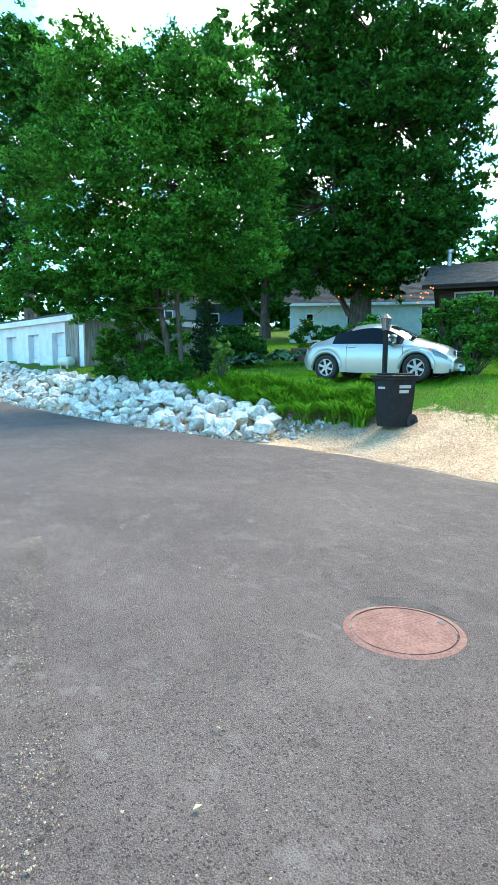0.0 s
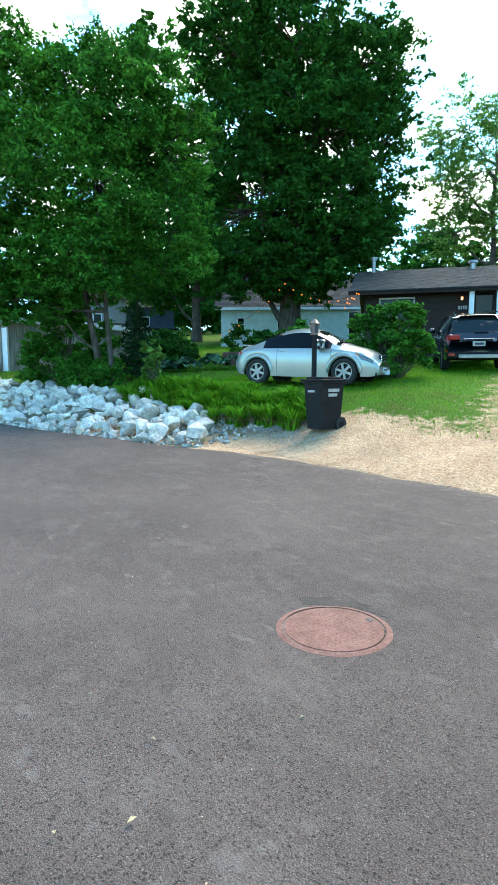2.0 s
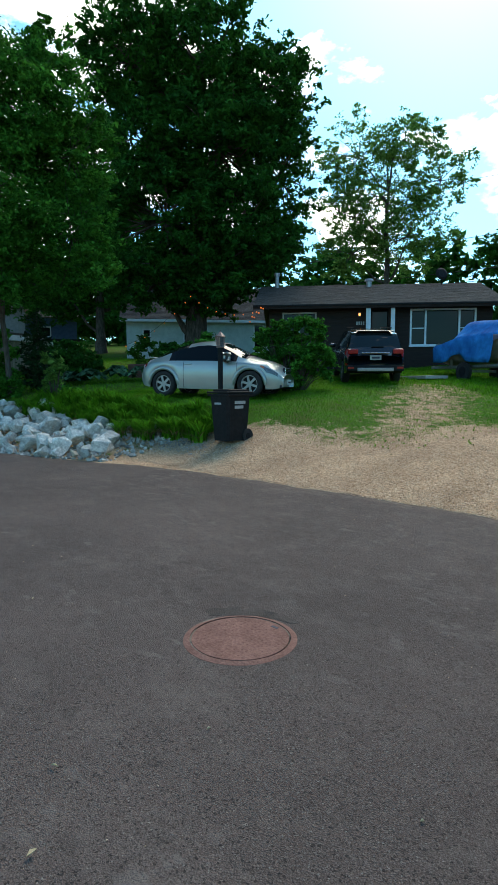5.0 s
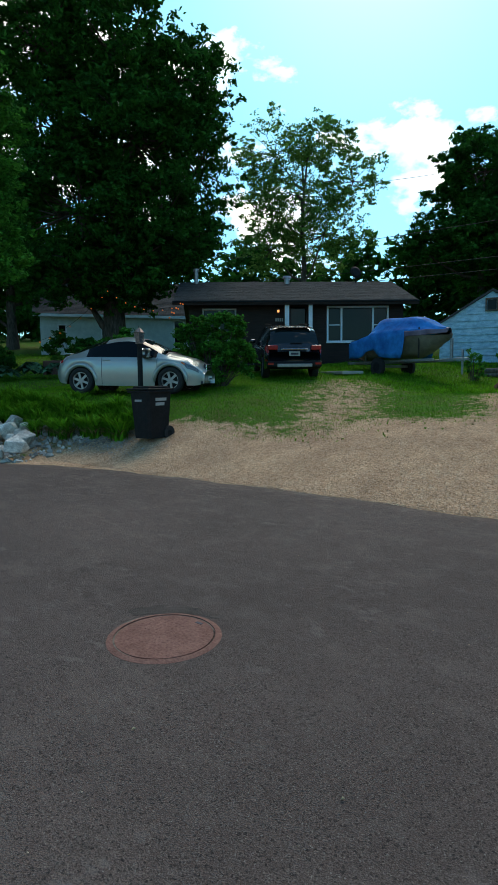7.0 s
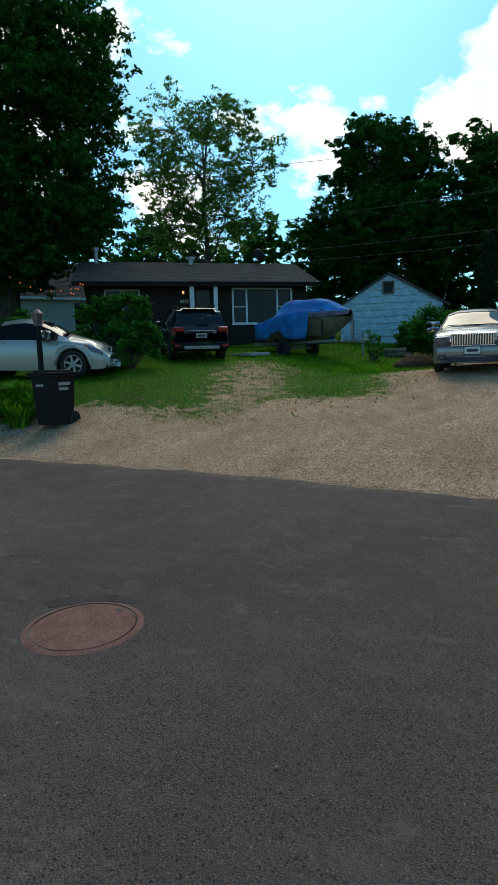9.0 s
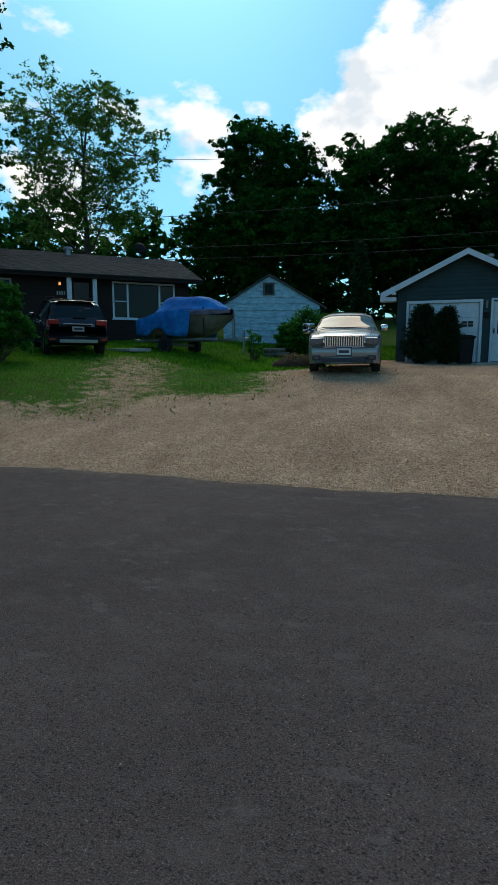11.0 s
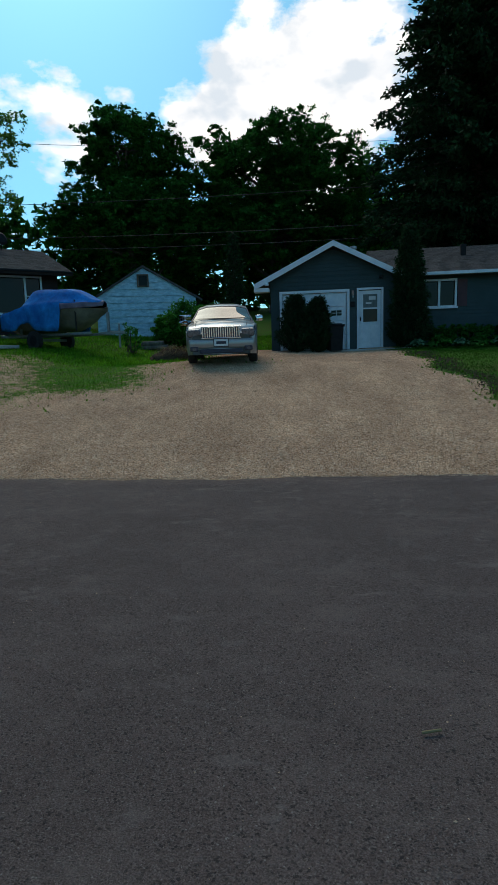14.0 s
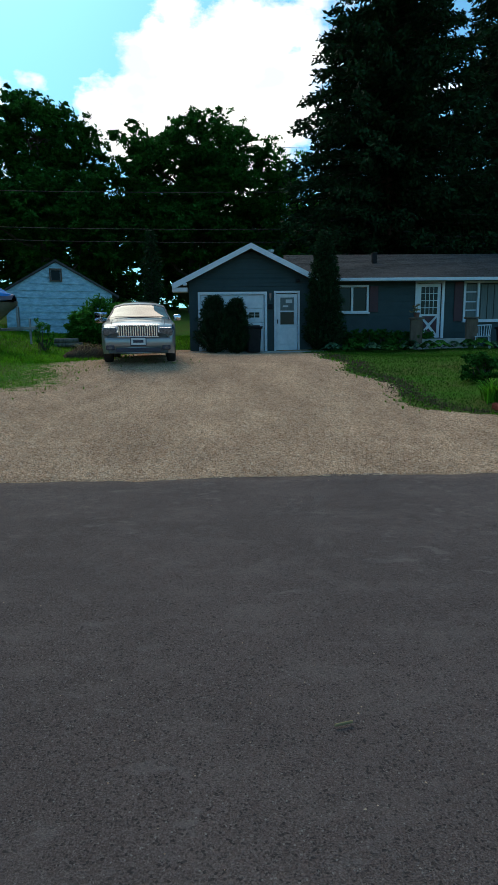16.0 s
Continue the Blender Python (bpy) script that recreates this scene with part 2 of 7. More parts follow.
M_TANK = mat("cream_tank_paint", (0.45, 0.5, 0.42), (0.58, 0.62, 0.53), scale=5, rough=0.5, fine=0.1)
M_TERRACOTTA = mat("weathered_planter", (0.12, 0.05, 0.035), (0.2, 0.085, 0.06), scale=6, rough=0.9, fine=0.2)
M_BURGUNDY = mat("burgundy_shutter", (0.05, 0.014, 0.02), (0.07, 0.02, 0.028), scale=6, rough=0.6)
M_WOOD = mat("weathered_wood", (0.10, 0.065, 0.045), (0.17, 0.115, 0.08), scale=8, rough=0.85, fine=0.2, stretch=(1, 1, 0.3))
M_COPPER = mat("aged_lantern_metal", (0.20, 0.13, 0.11), (0.30, 0.21, 0.18), scale=20, rough=0.5, metal=0.5)


# ---- building helpers ----
def thing(name, label, category, m=None, group="", kind=""):
    ob = new(name)
    ob.empty_display_size = 0.2
    if m is not None:
        ob.matrix_world = m
    return tagged(ob, label, category, group, kind)


def part(name, bm, material, parent=None, label="", smooth=False, kind=""):
    """Links a bmesh as one mesh object, under a thing or a part."""
    me = bpy.data.meshes.new(name)
    bm.to_mesh(me)
    bm.free()
    return part_me(name, me, material, parent, label, smooth, kind)


def part_me(name, me, material, parent=None, label="", smooth=False, kind=""):
    if not me.materials:
        me.materials.append(material)
    if smooth:
        me.polygons.foreach_set("use_smooth", [True] * len(me.polygons))
    ob = new(name, me)
    ob.parent = parent
    return tagged(ob, label, kind=kind)


def pydata(name, verts, faces, material, parent=None, label="", smooth=False, kind=""):
    me = bpy.data.meshes.new(name)
    me.from_pydata(np.asarray(verts).tolist(), [], np.asarray(faces).tolist() if isinstance(faces, np.ndarray) else faces)
    me.update()
    return part_me(name, me, material, parent, label, smooth, kind)


def box(bm, x0, x1, y0, y1, z0, z1, bev=0.0, m=None):
    r = bmesh.ops.create_cube(bm, size=1.0)
    vs = r["verts"]
    for v in vs:
        v.co = Vector(((x0 + x1) / 2 + v.co.x * (x1 - x0), (y0 + y1) / 2 + v.co.y * (y1 - y0), (z0 + z1) / 2 + v.co.z * (z1 - z0)))
    if bev:
        es = list({e for v in vs for e in v.link_edges})
        rr = bmesh.ops.bevel(bm, geom=es, offset=bev, segments=2, affect="EDGES", profile=0.5)
        vs = list({v for f in rr["faces"] for v in f.verts} | {v for v in vs if v.is_valid})
    if m is not None:
        bmesh.ops.transform(bm, matrix=m, verts=vs)
    return bm


def B(*a, **k):
    return box(bmesh.new(), *a, **k)


def cyl(bm, p0, p1, r0, r1=None, seg=14, caps=True):
    p0, p1 = Vector(p0), Vector(p1)
    d = p1 - p0
    q = Vector((0, 0, 1)).rotation_difference(d.normalized())
    m = Matrix.Translation((p0 + p1) / 2) @ q.to_matrix().to_4x4()
    bmesh.ops.create_cone(bm, cap_ends=caps, segments=seg, radius1=r0, radius2=r0 if r1 is None else r1, depth=d.length, matrix=m)
    return bm


def bmesh_disc(x, y, z, r):
    return cyl(bmesh.new(), (x, y, z), (x + 0.012, y, z), r, seg=16)


def prism(bm, pts, a, b, axis="y"):
    """Extrudes a closed outline between a and b along an axis; pts lie in the other two axes."""
    def P(p, t):
        return {"x": (t, p[0], p[1]), "y": (p[0], t, p[1]), "z": (p[0], p[1], t)}[axis]
    v0 = [bm.verts.new(P(p, a)) for p in pts]
    v1 = [bm.verts.new(P(p, b)) for p in pts]
    bm.faces.new(v0)
    bm.faces.new(v1[::-1])
    for i in range(len(pts)):
        j = (i + 1) % len(pts)
        bm.faces.new((v0[j], v0[i], v1[i], v1[j]))
    bmesh.ops.recalc_face_normals(bm, faces=bm.faces)
    return bm


def tube(points, radii, seg=8):
    """Vertices and faces of a bent, tapered tube."""
    pts = [Vector(p) for p in points]
    V, F = [], []
    for i, p in enumerate(pts):
        d = (pts[min(i + 1, len(pts) - 1)] - pts[max(i - 1, 0)]).normalized()
        a = d.cross(Vector((0.31, 0.94, 0.1))).normalized()
        b = d.cross(a)
        for k in range(seg):
            t = 2 * math.pi * k / seg
            V.append(p + (a * math.cos(t) + b * math.sin(t)) * radii[i])
    for i in range(len(pts) - 1):
        for k in range(seg):
            k2 = (k + 1) % seg
            F.append((i * seg + k, i * seg + k2, (i + 1) * seg + k2, (i + 1) * seg + k))
    F.append(tuple(range((len(pts) - 1) * seg, len(pts) * seg)))
    return V, F


def sstep(a, b, x):
    t = np.clip((np.asarray(x, float) - a) / (b - a), 0, 1)
    return t * t * (3 - 2 * t)


# ---- the lie of the land ----
def edge_y(x):
    """The far edge of the road, which bends away on the far left."""
    t = np.maximum(0, -np.asarray(x, float) - 6.0)
    return 6.17 - 0.30 * t * t / (t + 2.5)


def road_z(x):
    t = np.maximum(0, -np.asarray(x, float) - 12.0)
    return np.where(t < 12, 0.0024 * t * t, 0.3456 + 0.0576 * (t - 12)) * np.exp(-np.maximum(0, t - 30) / 90)


def land(x, y):
    x, y = np.asarray(x, float), np.asarray(y, float)
    d = y - edge_y(x)
    dp = np.maximum(d, 0)
    left = 1.05 * sstep(0.4, 4.2, dp) + 0.09 * np.clip(dp - 3, 0, 60)
    right = 0.136 * np.minimum(dp, 8) + 0.045 * np.clip(dp - 8, 0, 6) + 0.11 * np.clip(dp - 14, 0, 45)
    w = sstep(-4.5, -11, x)
    z = road_z(x) + w * left + (1 - w) * right
    z = z + 0.05 * np.sin(x * 0.9 + y * 0.5) * np.sin(y * 0.7 - x * 0.3) * sstep(1.5, 4, dp)
    return np.where(d < 0, road_z(x) - 0.05 * sstep(0.0, 0.25, -d), z)


def at(x, y, dz=0.0):
    return Vector((x, y, float(land(x, y)) + dz))


# ---- ground, road ----
def gravel_mask(x, y):
    x, y = np.asarray(x, float), np.asarray(y, float)
    d = y - edge_y(x)
    lb = np.interp(y, [7.4, 8.3, 9.1, 11.8, 14.0, 21.0], [-9.9, -8.0, -6.3, -3.5, -3.1, -2.4])
    rb = np.interp(y, [7.8, 8.6, 8.9, 9.4, 12.7, 16.3, 21.0], [40, 5.5, 4.2, 3.5, 3.0, 2.9, 2.9])
    drive = sstep(-4.6, 3.2, x - lb + 0.9 * np.sin(x * 1.3 + 0.8 * np.sin(y * 1.1)) * np.sin(y * 0.9 + 0.4)) * sstep(0.55, -0.55, x - rb + 0.2 * np.sin(y * 2.1)) * sstep(21.2, 20.8, y)
    apron = sstep(9.2, 7.6, y + 0.25 * np.sin(x * 1.7)) * sstep(-9.9, -9.1, x) * sstep(0.3, -0.3, x - rb)
    shoulder = sstep(0.7, 0.15, d)
    track = 0.54 * np.exp(-((x + 6.9 + 0.46 * (y - 12.6)) / 2.3) ** 2) * sstep(9, 10, y) * sstep(17.5, 15.5, y)
    near = sstep(0.1, -0.2, y)
    bank = 0.55 * sstep(3.4, 2.8, d) * sstep(-9.6, -10.4, x)
    lane = 0.3 * sstep(-22, -25, x) * sstep(2.4, 1.4, np.abs(d - 2.0))
    return np.clip(np.maximum.reduce([drive, apron, shoulder, track, near, lane, bank]), 0, 1)


def spaced(a, b, n, m, lo, hi):
    """Even steps inside [a, b], growing ones out to lo and hi."""
    g = np.linspace(0, 1, m + 1)[1:] ** 2.6
    return np.concatenate([(a - (a - lo) * g)[::-1], np.linspace(a, b, n), b + (hi - b) * g])


def grid_mesh(name, xs, ys, zf, material, label="", kind="structure", mask=None, smooth=True):
    X, Y = np.meshgrid(xs, ys)
    Z = zf(X, Y)
    V = np.stack([X, Y, Z], -1).reshape(-1, 3)
    nx, ny = len(xs), len(ys)
    i = (np.arange(ny - 1)[:, None] * nx + np.arange(nx - 1)[None]).ravel()
    F = np.stack([i, i + 1, i + nx + 1, i + nx], 1)
    me = bpy.data.meshes.new(name)
    me.from_pydata(V.tolist(), [], F.tolist())
    me.update()
    if mask is not None:
        at_ = me.attributes.new("gravel", "FLOAT", "POINT")
        at_.data.foreach_set("value", mask(X, Y).ravel().astype(np.float32))
    return part_me(name, me, material, None, label, smooth, kind)


def ground_mat():
    """Lawn soil with thatch, and gravel where the mask says so, with a ragged border."""
    m = mat("lawn_and_gravel", (0.085, 0.105, 0.022), (0.05, 0.16, 0.012), scale=1.3, rough=0.95, bump=1.0, bscale=62, fine=0.35, spec=0.08)
    n, l = m.node_tree.nodes, m.node_tree.links
    b = n["Principled BSDF"]
    grass = b.inputs["Base Color"].links[0].from_socket
    tc = n.new("ShaderNodeTexCoord")
    vo = n.new("ShaderNodeTexVoronoi")
    vo.inputs["Scale"].default_value = 58
    l.new(tc.outputs["Object"], vo.inputs["Vector"])
    st = n.new("ShaderNodeValToRGB")
    for k, (p, c) in enumerate(((0.0, (0.17, 0.10, 0.058)), (0.2, (0.52, 0.305, 0.178)), (0.7, (0.73, 0.45, 0.275)), (1.0, (0.90, 0.67, 0.47)))):
        e = st.color_ramp.elements[k] if k < 2 else st.color_ramp.elements.new(p)
        e.position, e.color = p, (*c, 1)
    sp = n.new("ShaderNodeSeparateColor")
    l.new(vo.outputs["Color"], sp.inputs["Color"])
    l.new(sp.outputs["Red"], st.inputs["Fac"])
    big = n.new("ShaderNodeTexNoise")
    big.inputs["Scale"].default_value, big.inputs["Detail"].default_value, big.inputs["Roughness"].default_value = 1.1, 9, 0.72
    run = n.new("ShaderNodeMapping")
    run.inputs["Scale"].default_value = (1.0, 0.55, 1.0)
    l.new(tc.outputs["Object"], run.inputs["Vector"])
    l.new(run.outputs["Vector"], big.inputs["Vector"])
    tint = n.new("ShaderNodeMixRGB")
    tint.blend_type = "MULTIPLY"
    tint.inputs["Fac"].default_value = 0.95
    cr = n.new("ShaderNodeValToRGB")
    cr.color_ramp.elements[0].position, cr.color_ramp.elements[1].position = 0.35, 0.65
    cr.color_ramp.elements[0].color, cr.color_ramp.elements[1].color = (0.60, 0.56, 0.54, 1), (1.0, 0.98, 0.96, 1)
    l.new(big.outputs["Fac"], cr.inputs["Fac"])
    l.new(st.outputs["Color"], tint.inputs[1])
    l.new(cr.outputs["Color"], tint.inputs[2])
    atn = n.new("ShaderNodeAttribute")
    atn.attribute_name = "gravel"
    rag = n.new("ShaderNodeTexNoise")
    rag.inputs["Scale"].default_value, rag.inputs["Detail"].default_value, rag.inputs["Roughness"].default_value = 3.5, 6, 0.7
    l.new(tc.outputs["Object"], rag.inputs["Vector"])
    ad = n.new("ShaderNodeMath")
    ad.operation = "ADD"
    l.new(atn.outputs["Fac"], ad.inputs[0])
    l.new(rag.outputs["Fac"], ad.inputs[1])
    th = n.new("ShaderNodeMapRange")
    th.inputs["From Min"].default_value, th.inputs["From Max"].default_value = 0.92, 1.06
    l.new(ad.outputs[0], th.inputs["Value"])
    mx = n.new("ShaderNodeMixRGB")
    l.new(th.outputs["Result"], mx.inputs["Fac"])
    l.new(grass, mx.inputs[1])
    l.new(tint.outputs["Color"], mx.inputs[2])
    l.new(mx.outputs["Color"], b.inputs["Base Color"])
    return m


def road_mat():
    """Worn asphalt: pale and dark aggregate, dusty film broken up by wear, splashes near the verge, faint tar stains."""
    m = mat("road_asphalt", (0.093, 0.065, 0.056), (0.139, 0.097, 0.083), scale=0.5, rough=0.9, bump=0.8, bscale=170, fine=0.5, spec=0.25)
    n, l = m.node_tree.nodes, m.node_tree.links
    b = n["Principled BSDF"]
    col = b.inputs["Base Color"].links[0].from_socket
    tc = n.new("ShaderNodeTexCoord")

    def layer(col, fac, colour):
        x = n.new("ShaderNodeMixRGB")
        x.inputs[2].default_value = (*colour, 1)
        l.new(fac, x.inputs["Fac"])
        l.new(col, x.inputs[1])
        return x.outputs["Color"]

    def fbm(scale, lo, hi, top, detail=10, rough=0.7, stretch=(1, 1, 1), turn=0.0):
        mp_ = n.new("ShaderNodeMapping")
        mp_.inputs["Scale"].default_value = stretch
        mp_.inputs["Rotation"].default_value[2] = turn
        l.new(tc.outputs["Object"], mp_.inputs["Vector"])
        w = n.new("ShaderNodeTexNoise")
        w.inputs["Scale"].default_value, w.inputs["Detail"].default_value, w.inputs["Roughness"].default_value = scale, detail, rough
        l.new(mp_.outputs["Vector"], w.inputs["Vector"])
        r = n.new("ShaderNodeMapRange")
        r.inputs["From Min"].default_value, r.inputs["From Max"].default_value, r.inputs["To Max"].default_value = lo, hi, top
        l.new(w.outputs["Fac"], r.inputs["Value"])
        return r.outputs["Result"]

    def both(a, c):
        x = n.new("ShaderNodeMath")
        x.operation = "MULTIPLY"
        l.new(a, x.inputs[0])
        l.new(c, x.inputs[1])
        return x.outputs[0]

    def grain(scale, lo, hi, top, channel):
        vo = n.new("ShaderNodeTexVoronoi")
        vo.inputs["Scale"].default_value = scale
        l.new(tc.outputs["Object"], vo.inputs["Vector"])
        sp = n.new("ShaderNodeSeparateColor")
        l.new(vo.outputs["Color"], sp.inputs["Color"])
        r = n.new("ShaderNodeMapRange")
        r.inputs["From Min"].default_value, r.inputs["From Max"].default_value, r.inputs["To Max"].default_value = lo, hi, top
        l.new(sp.outputs[channel], r.inputs["Value"])
        return r.outputs["Result"]

    col = layer(col, grain(230, 0.70, 0.9, 0.6, "Green"), (0.215, 0.168, 0.145))
    col = layer(col, grain(130, 0.88, 0.95, 0.8, "Red"), (0.034, 0.026, 0.023))
    col = layer(col, grain(190, 0.985, 0.995, 0.7, "Blue"), (0.29, 0.25, 0.215))
    col = layer(col, fbm(2.2, 0.50, 0.72, 0.55, 12, 0.78, (0.8, 1.3, 1), 0.25), (0.215, 0.165, 0.140))
    col = layer(col, both(fbm(0.9, 0.46, 0.60, 1.0, 4), fbm(7.0, 0.585, 0.635, 0.6, 6, 0.62, (0.75, 1.25, 1))), (0.205, 0.162, 0.142))
    col = layer(col, both(fbm(0.7, 0.50, 0.62, 1.0, 5), fbm(9.0, 0.52, 0.66, 0.55, 10, 0.75)), (0.040, 0.031, 0.028))
    ax = n.new("ShaderNodeSeparateXYZ")
    l.new(tc.outputs["Object"], ax.inputs["Vector"])
    far = n.new("ShaderNodeMapRange")
    far.inputs["From Min"].default_value, far.inputs["From Max"].default_value = 3.2, 4.6
    l.new(ax.outputs["Y"], far.inputs["Value"])
    splash = both(both(far.outputs["Result"], fbm(1.1, 0.47, 0.55, 1.0, 3)), fbm(6.5, 0.545, 0.62, 0.6, 9, 0.72, (0.9, 1.1, 1), 0.2))
    col = layer(col, splash, (0.20, 0.158, 0.138))
    l.new(col, b.inputs["Base Color"])
    return m


M_GROUND = ground_mat()
M_ROAD = road_mat()
gx = spaced(-34, 14, 240, 34, -900, 900)
gy = spaced(6.0, 26, 134, 34, -900, 900)
tagged(grid_mesh("ground", gx, gy, land, M_GROUND, "green lawn rising from the road, with tan gravel driveways worn through it", mask=gravel_mask), category="ground")


def road_edge_wob(x):
    return 0.05 * np.sin(x * 1.3) + 0.035 * np.sin(x * 4.1 + 1) + 0.02 * np.sin(x * 11)


rx = np.concatenate([np.linspace(-160, -30, 60)[:-1], np.linspace(-30, 16, 300), np.linspace(16, 200, 40)[1:]])
rt = np.linspace(0, 1, 24)
RV = []
for t_ in rt:
    y0 = edge_y(rx) - 6.45 + 0.06 * np.sin(rx * 2.3) + 0.12 * np.sin(rx * 0.7 + 1.0)
    y1 = edge_y(rx) + road_edge_wob(rx)
    y_ = y0 + (y1 - y0) * t_
    RV.append(np.stack([rx, y_, road_z(rx) + 0.018 + 0.012 * np.sin(math.pi * t_) + 0.004 * np.sin(rx * 1.1 + y_ * 2)], 1))
RV = [np.stack([rx, RV[0][:, 1] - 0.03, road_z(rx) - 0.06], 1)] + RV + [np.stack([rx, RV[-1][:, 1] + 0.03, road_z(rx) - 0.03], 1)]
nr, nc = len(RV), len(rx)
ii = (np.arange(nr - 1)[:, None] * nc + np.arange(nc - 1)[None]).ravel()
tagged(pydata("road", np.concatenate(RV), np.stack([ii, ii + 1, ii + nc + 1, ii + nc], 1), M_ROAD, None, "worn grey asphalt road with dusty streaks and patches", True, "structure"), category="road")


# ---- houses ----
def cells(W0, W1, Z0, Z1, holes):
    xs = sorted({W0, W1, *[min(max(v, W0), W1) for h in holes for v in h[:2]]})
    zs = sorted({Z0, Z1, *[min(max(v, Z0), Z1) for h in holes for v in h[2:]]})
    for a, b in zip(xs, xs[1:]):
        for c, d in zip(zs, zs[1:]):
            if not any(h[0] <= a + 1e-6 and b <= h[1] + 1e-6 and h[2] <= c + 1e-6 and d <= h[3] + 1e-6 for h in holes):
                yield a, b, c, d


def slab_with_holes(bm, W0, W1, Z0, Z1, holes, y, th):
    """One connected slab in the xz plane with openings cut through it."""
    xs = sorted({W0, W1, *[min(max(v, W0), W1) for h in holes for v in h[:2]]})
    zs = sorted({Z0, Z1, *[min(max(v, Z0), Z1) for h in holes for v in h[2:]]})
    solid = set()
    for a, b, c, d in cells(W0, W1, Z0, Z1, holes):
        solid.add((xs.index(a), zs.index(c)))
    V = {}

    def P(i, j, k):
        if (i, j, k) not in V:
            V[i, j, k] = bm.verts.new((xs[i], y + th * k, zs[j]))
        return V[i, j, k]
    for i, j in sorted(solid):
        bm.faces.new((P(i, j, 0), P(i + 1, j, 0), P(i + 1, j + 1, 0), P(i, j + 1, 0)))
        bm.faces.new((P(i, j, 1), P(i, j + 1, 1), P(i + 1, j + 1, 1), P(i + 1, j, 1)))
        for (di, dj), (p, q) in {(-1, 0): ((0, 1), (0, 0)), (1, 0): ((1, 0), (1, 1)), (0, -1): ((0, 0), (1, 0)), (0, 1): ((1, 1), (0, 1))}.items():
            if (i + di, j + dj) not in solid:
                bm.faces.new((P(i + q[0], j + q[1], 0), P(i + p[0], j + p[1], 0), P(i + p[0], j + p[1], 1), P(i + q[0], j + q[1], 1)))
    bmesh.ops.recalc_face_normals(bm, faces=bm.faces)
    return bm


def wall(name, parent, material, W0, W1, Z0, Z1, holes=(), y=0.0, th=0.16, label=""):
    return part(name, slab_with_holes(bmesh.new(), W0, W1, Z0, Z1, holes, y, th), material, parent, label)


def laps(name, parent, material, W0, W1, Z0, Z1, holes=(), course=0.115, y=0.0, top=None, label="", proud=0.022):
    """Lapped boards on a wall: each course a wedge, cut at the openings. top(z) narrows them under a gable."""
    V, F = [], []
    z = Z0
    while z < Z1 - 0.02:
        z1 = min(z + course, Z1)
        a, b = (W0, W1) if top is None else top(z1)
        segs = [(a, b)]
        for h in holes:
            if h[2] < z1 - 0.01 and h[3] > z + 0.01:
                nx = []
                for s in segs:
                    if h[1] <= s[0] or h[0] >= s[1]:
                        nx.append(s)
                    else:
                        nx += [q for q in ((s[0], h[0]), (h[1], s[1])) if q[1] - q[0] > 0.02]
                segs = nx
        for s0, s1 in segs:
            if s1 - s0 < 0.03:
                continue
            k = len(V)
            for x in (s0, s1):
                V += [(x, y - proud, z), (x, y - 0.003, z), (x, y - 0.003, z1), (x, y - 0.006, z1)]
            F += [(k, k + 4, k + 7, k + 3), (k, k + 1, k + 5, k + 4), (k, k + 3, k + 2, k + 1), (k + 4, k + 5, k + 6, k + 7), (k + 3, k + 7, k + 6, k + 2)]
        z = z1
    return pydata(name, V, F, material, parent, label, kind="stuff")


def window(parent, x0, x1, z0, z1, bars=(), cross=(), trim=0.07, material=None, y=0.0, glass=None, sill=True, name="window", proud=0.04):
    """A window in a wall's opening: casing, glazing bars, panes set back, sill."""
    material, glass = material or M_WHITE, glass or M_GLASS
    edges_ = [x0, *bars, x1]
    hs = [(p + (trim * 0.5 if k else 0), q - (trim * 0.5 if k < len(bars) else 0), z0 + trim * 0.6, z1) for k, (p, q) in enumerate(zip(edges_, edges_[1:]))]
    w = part(name, slab_with_holes(bmesh.new(), x0 - trim, x1 + trim, z0, z1 + trim, hs, y - proud, proud + 0.06), material, parent)
    xs = [x0, *bars, x1]
    for a, b in zip(xs, xs[1:]):
        part("pane", B(a + 0.02, b - 0.02, y + 0.05, y + 0.06, z0 + 0.02, z1 - 0.02), glass, w)
    for c in cross:
        part("glazing_bar", B(c[0], c[1], y + 0.015, y + 0.045, c[2] - 0.02, c[2] + 0.02), material, w)
    if sill:
        part("sill", B(x0 - trim - 0.03, x1 + trim + 0.03, y - proud - 0.05, y + 0.05, z0 - 0.06, z0), material, w)
    return w


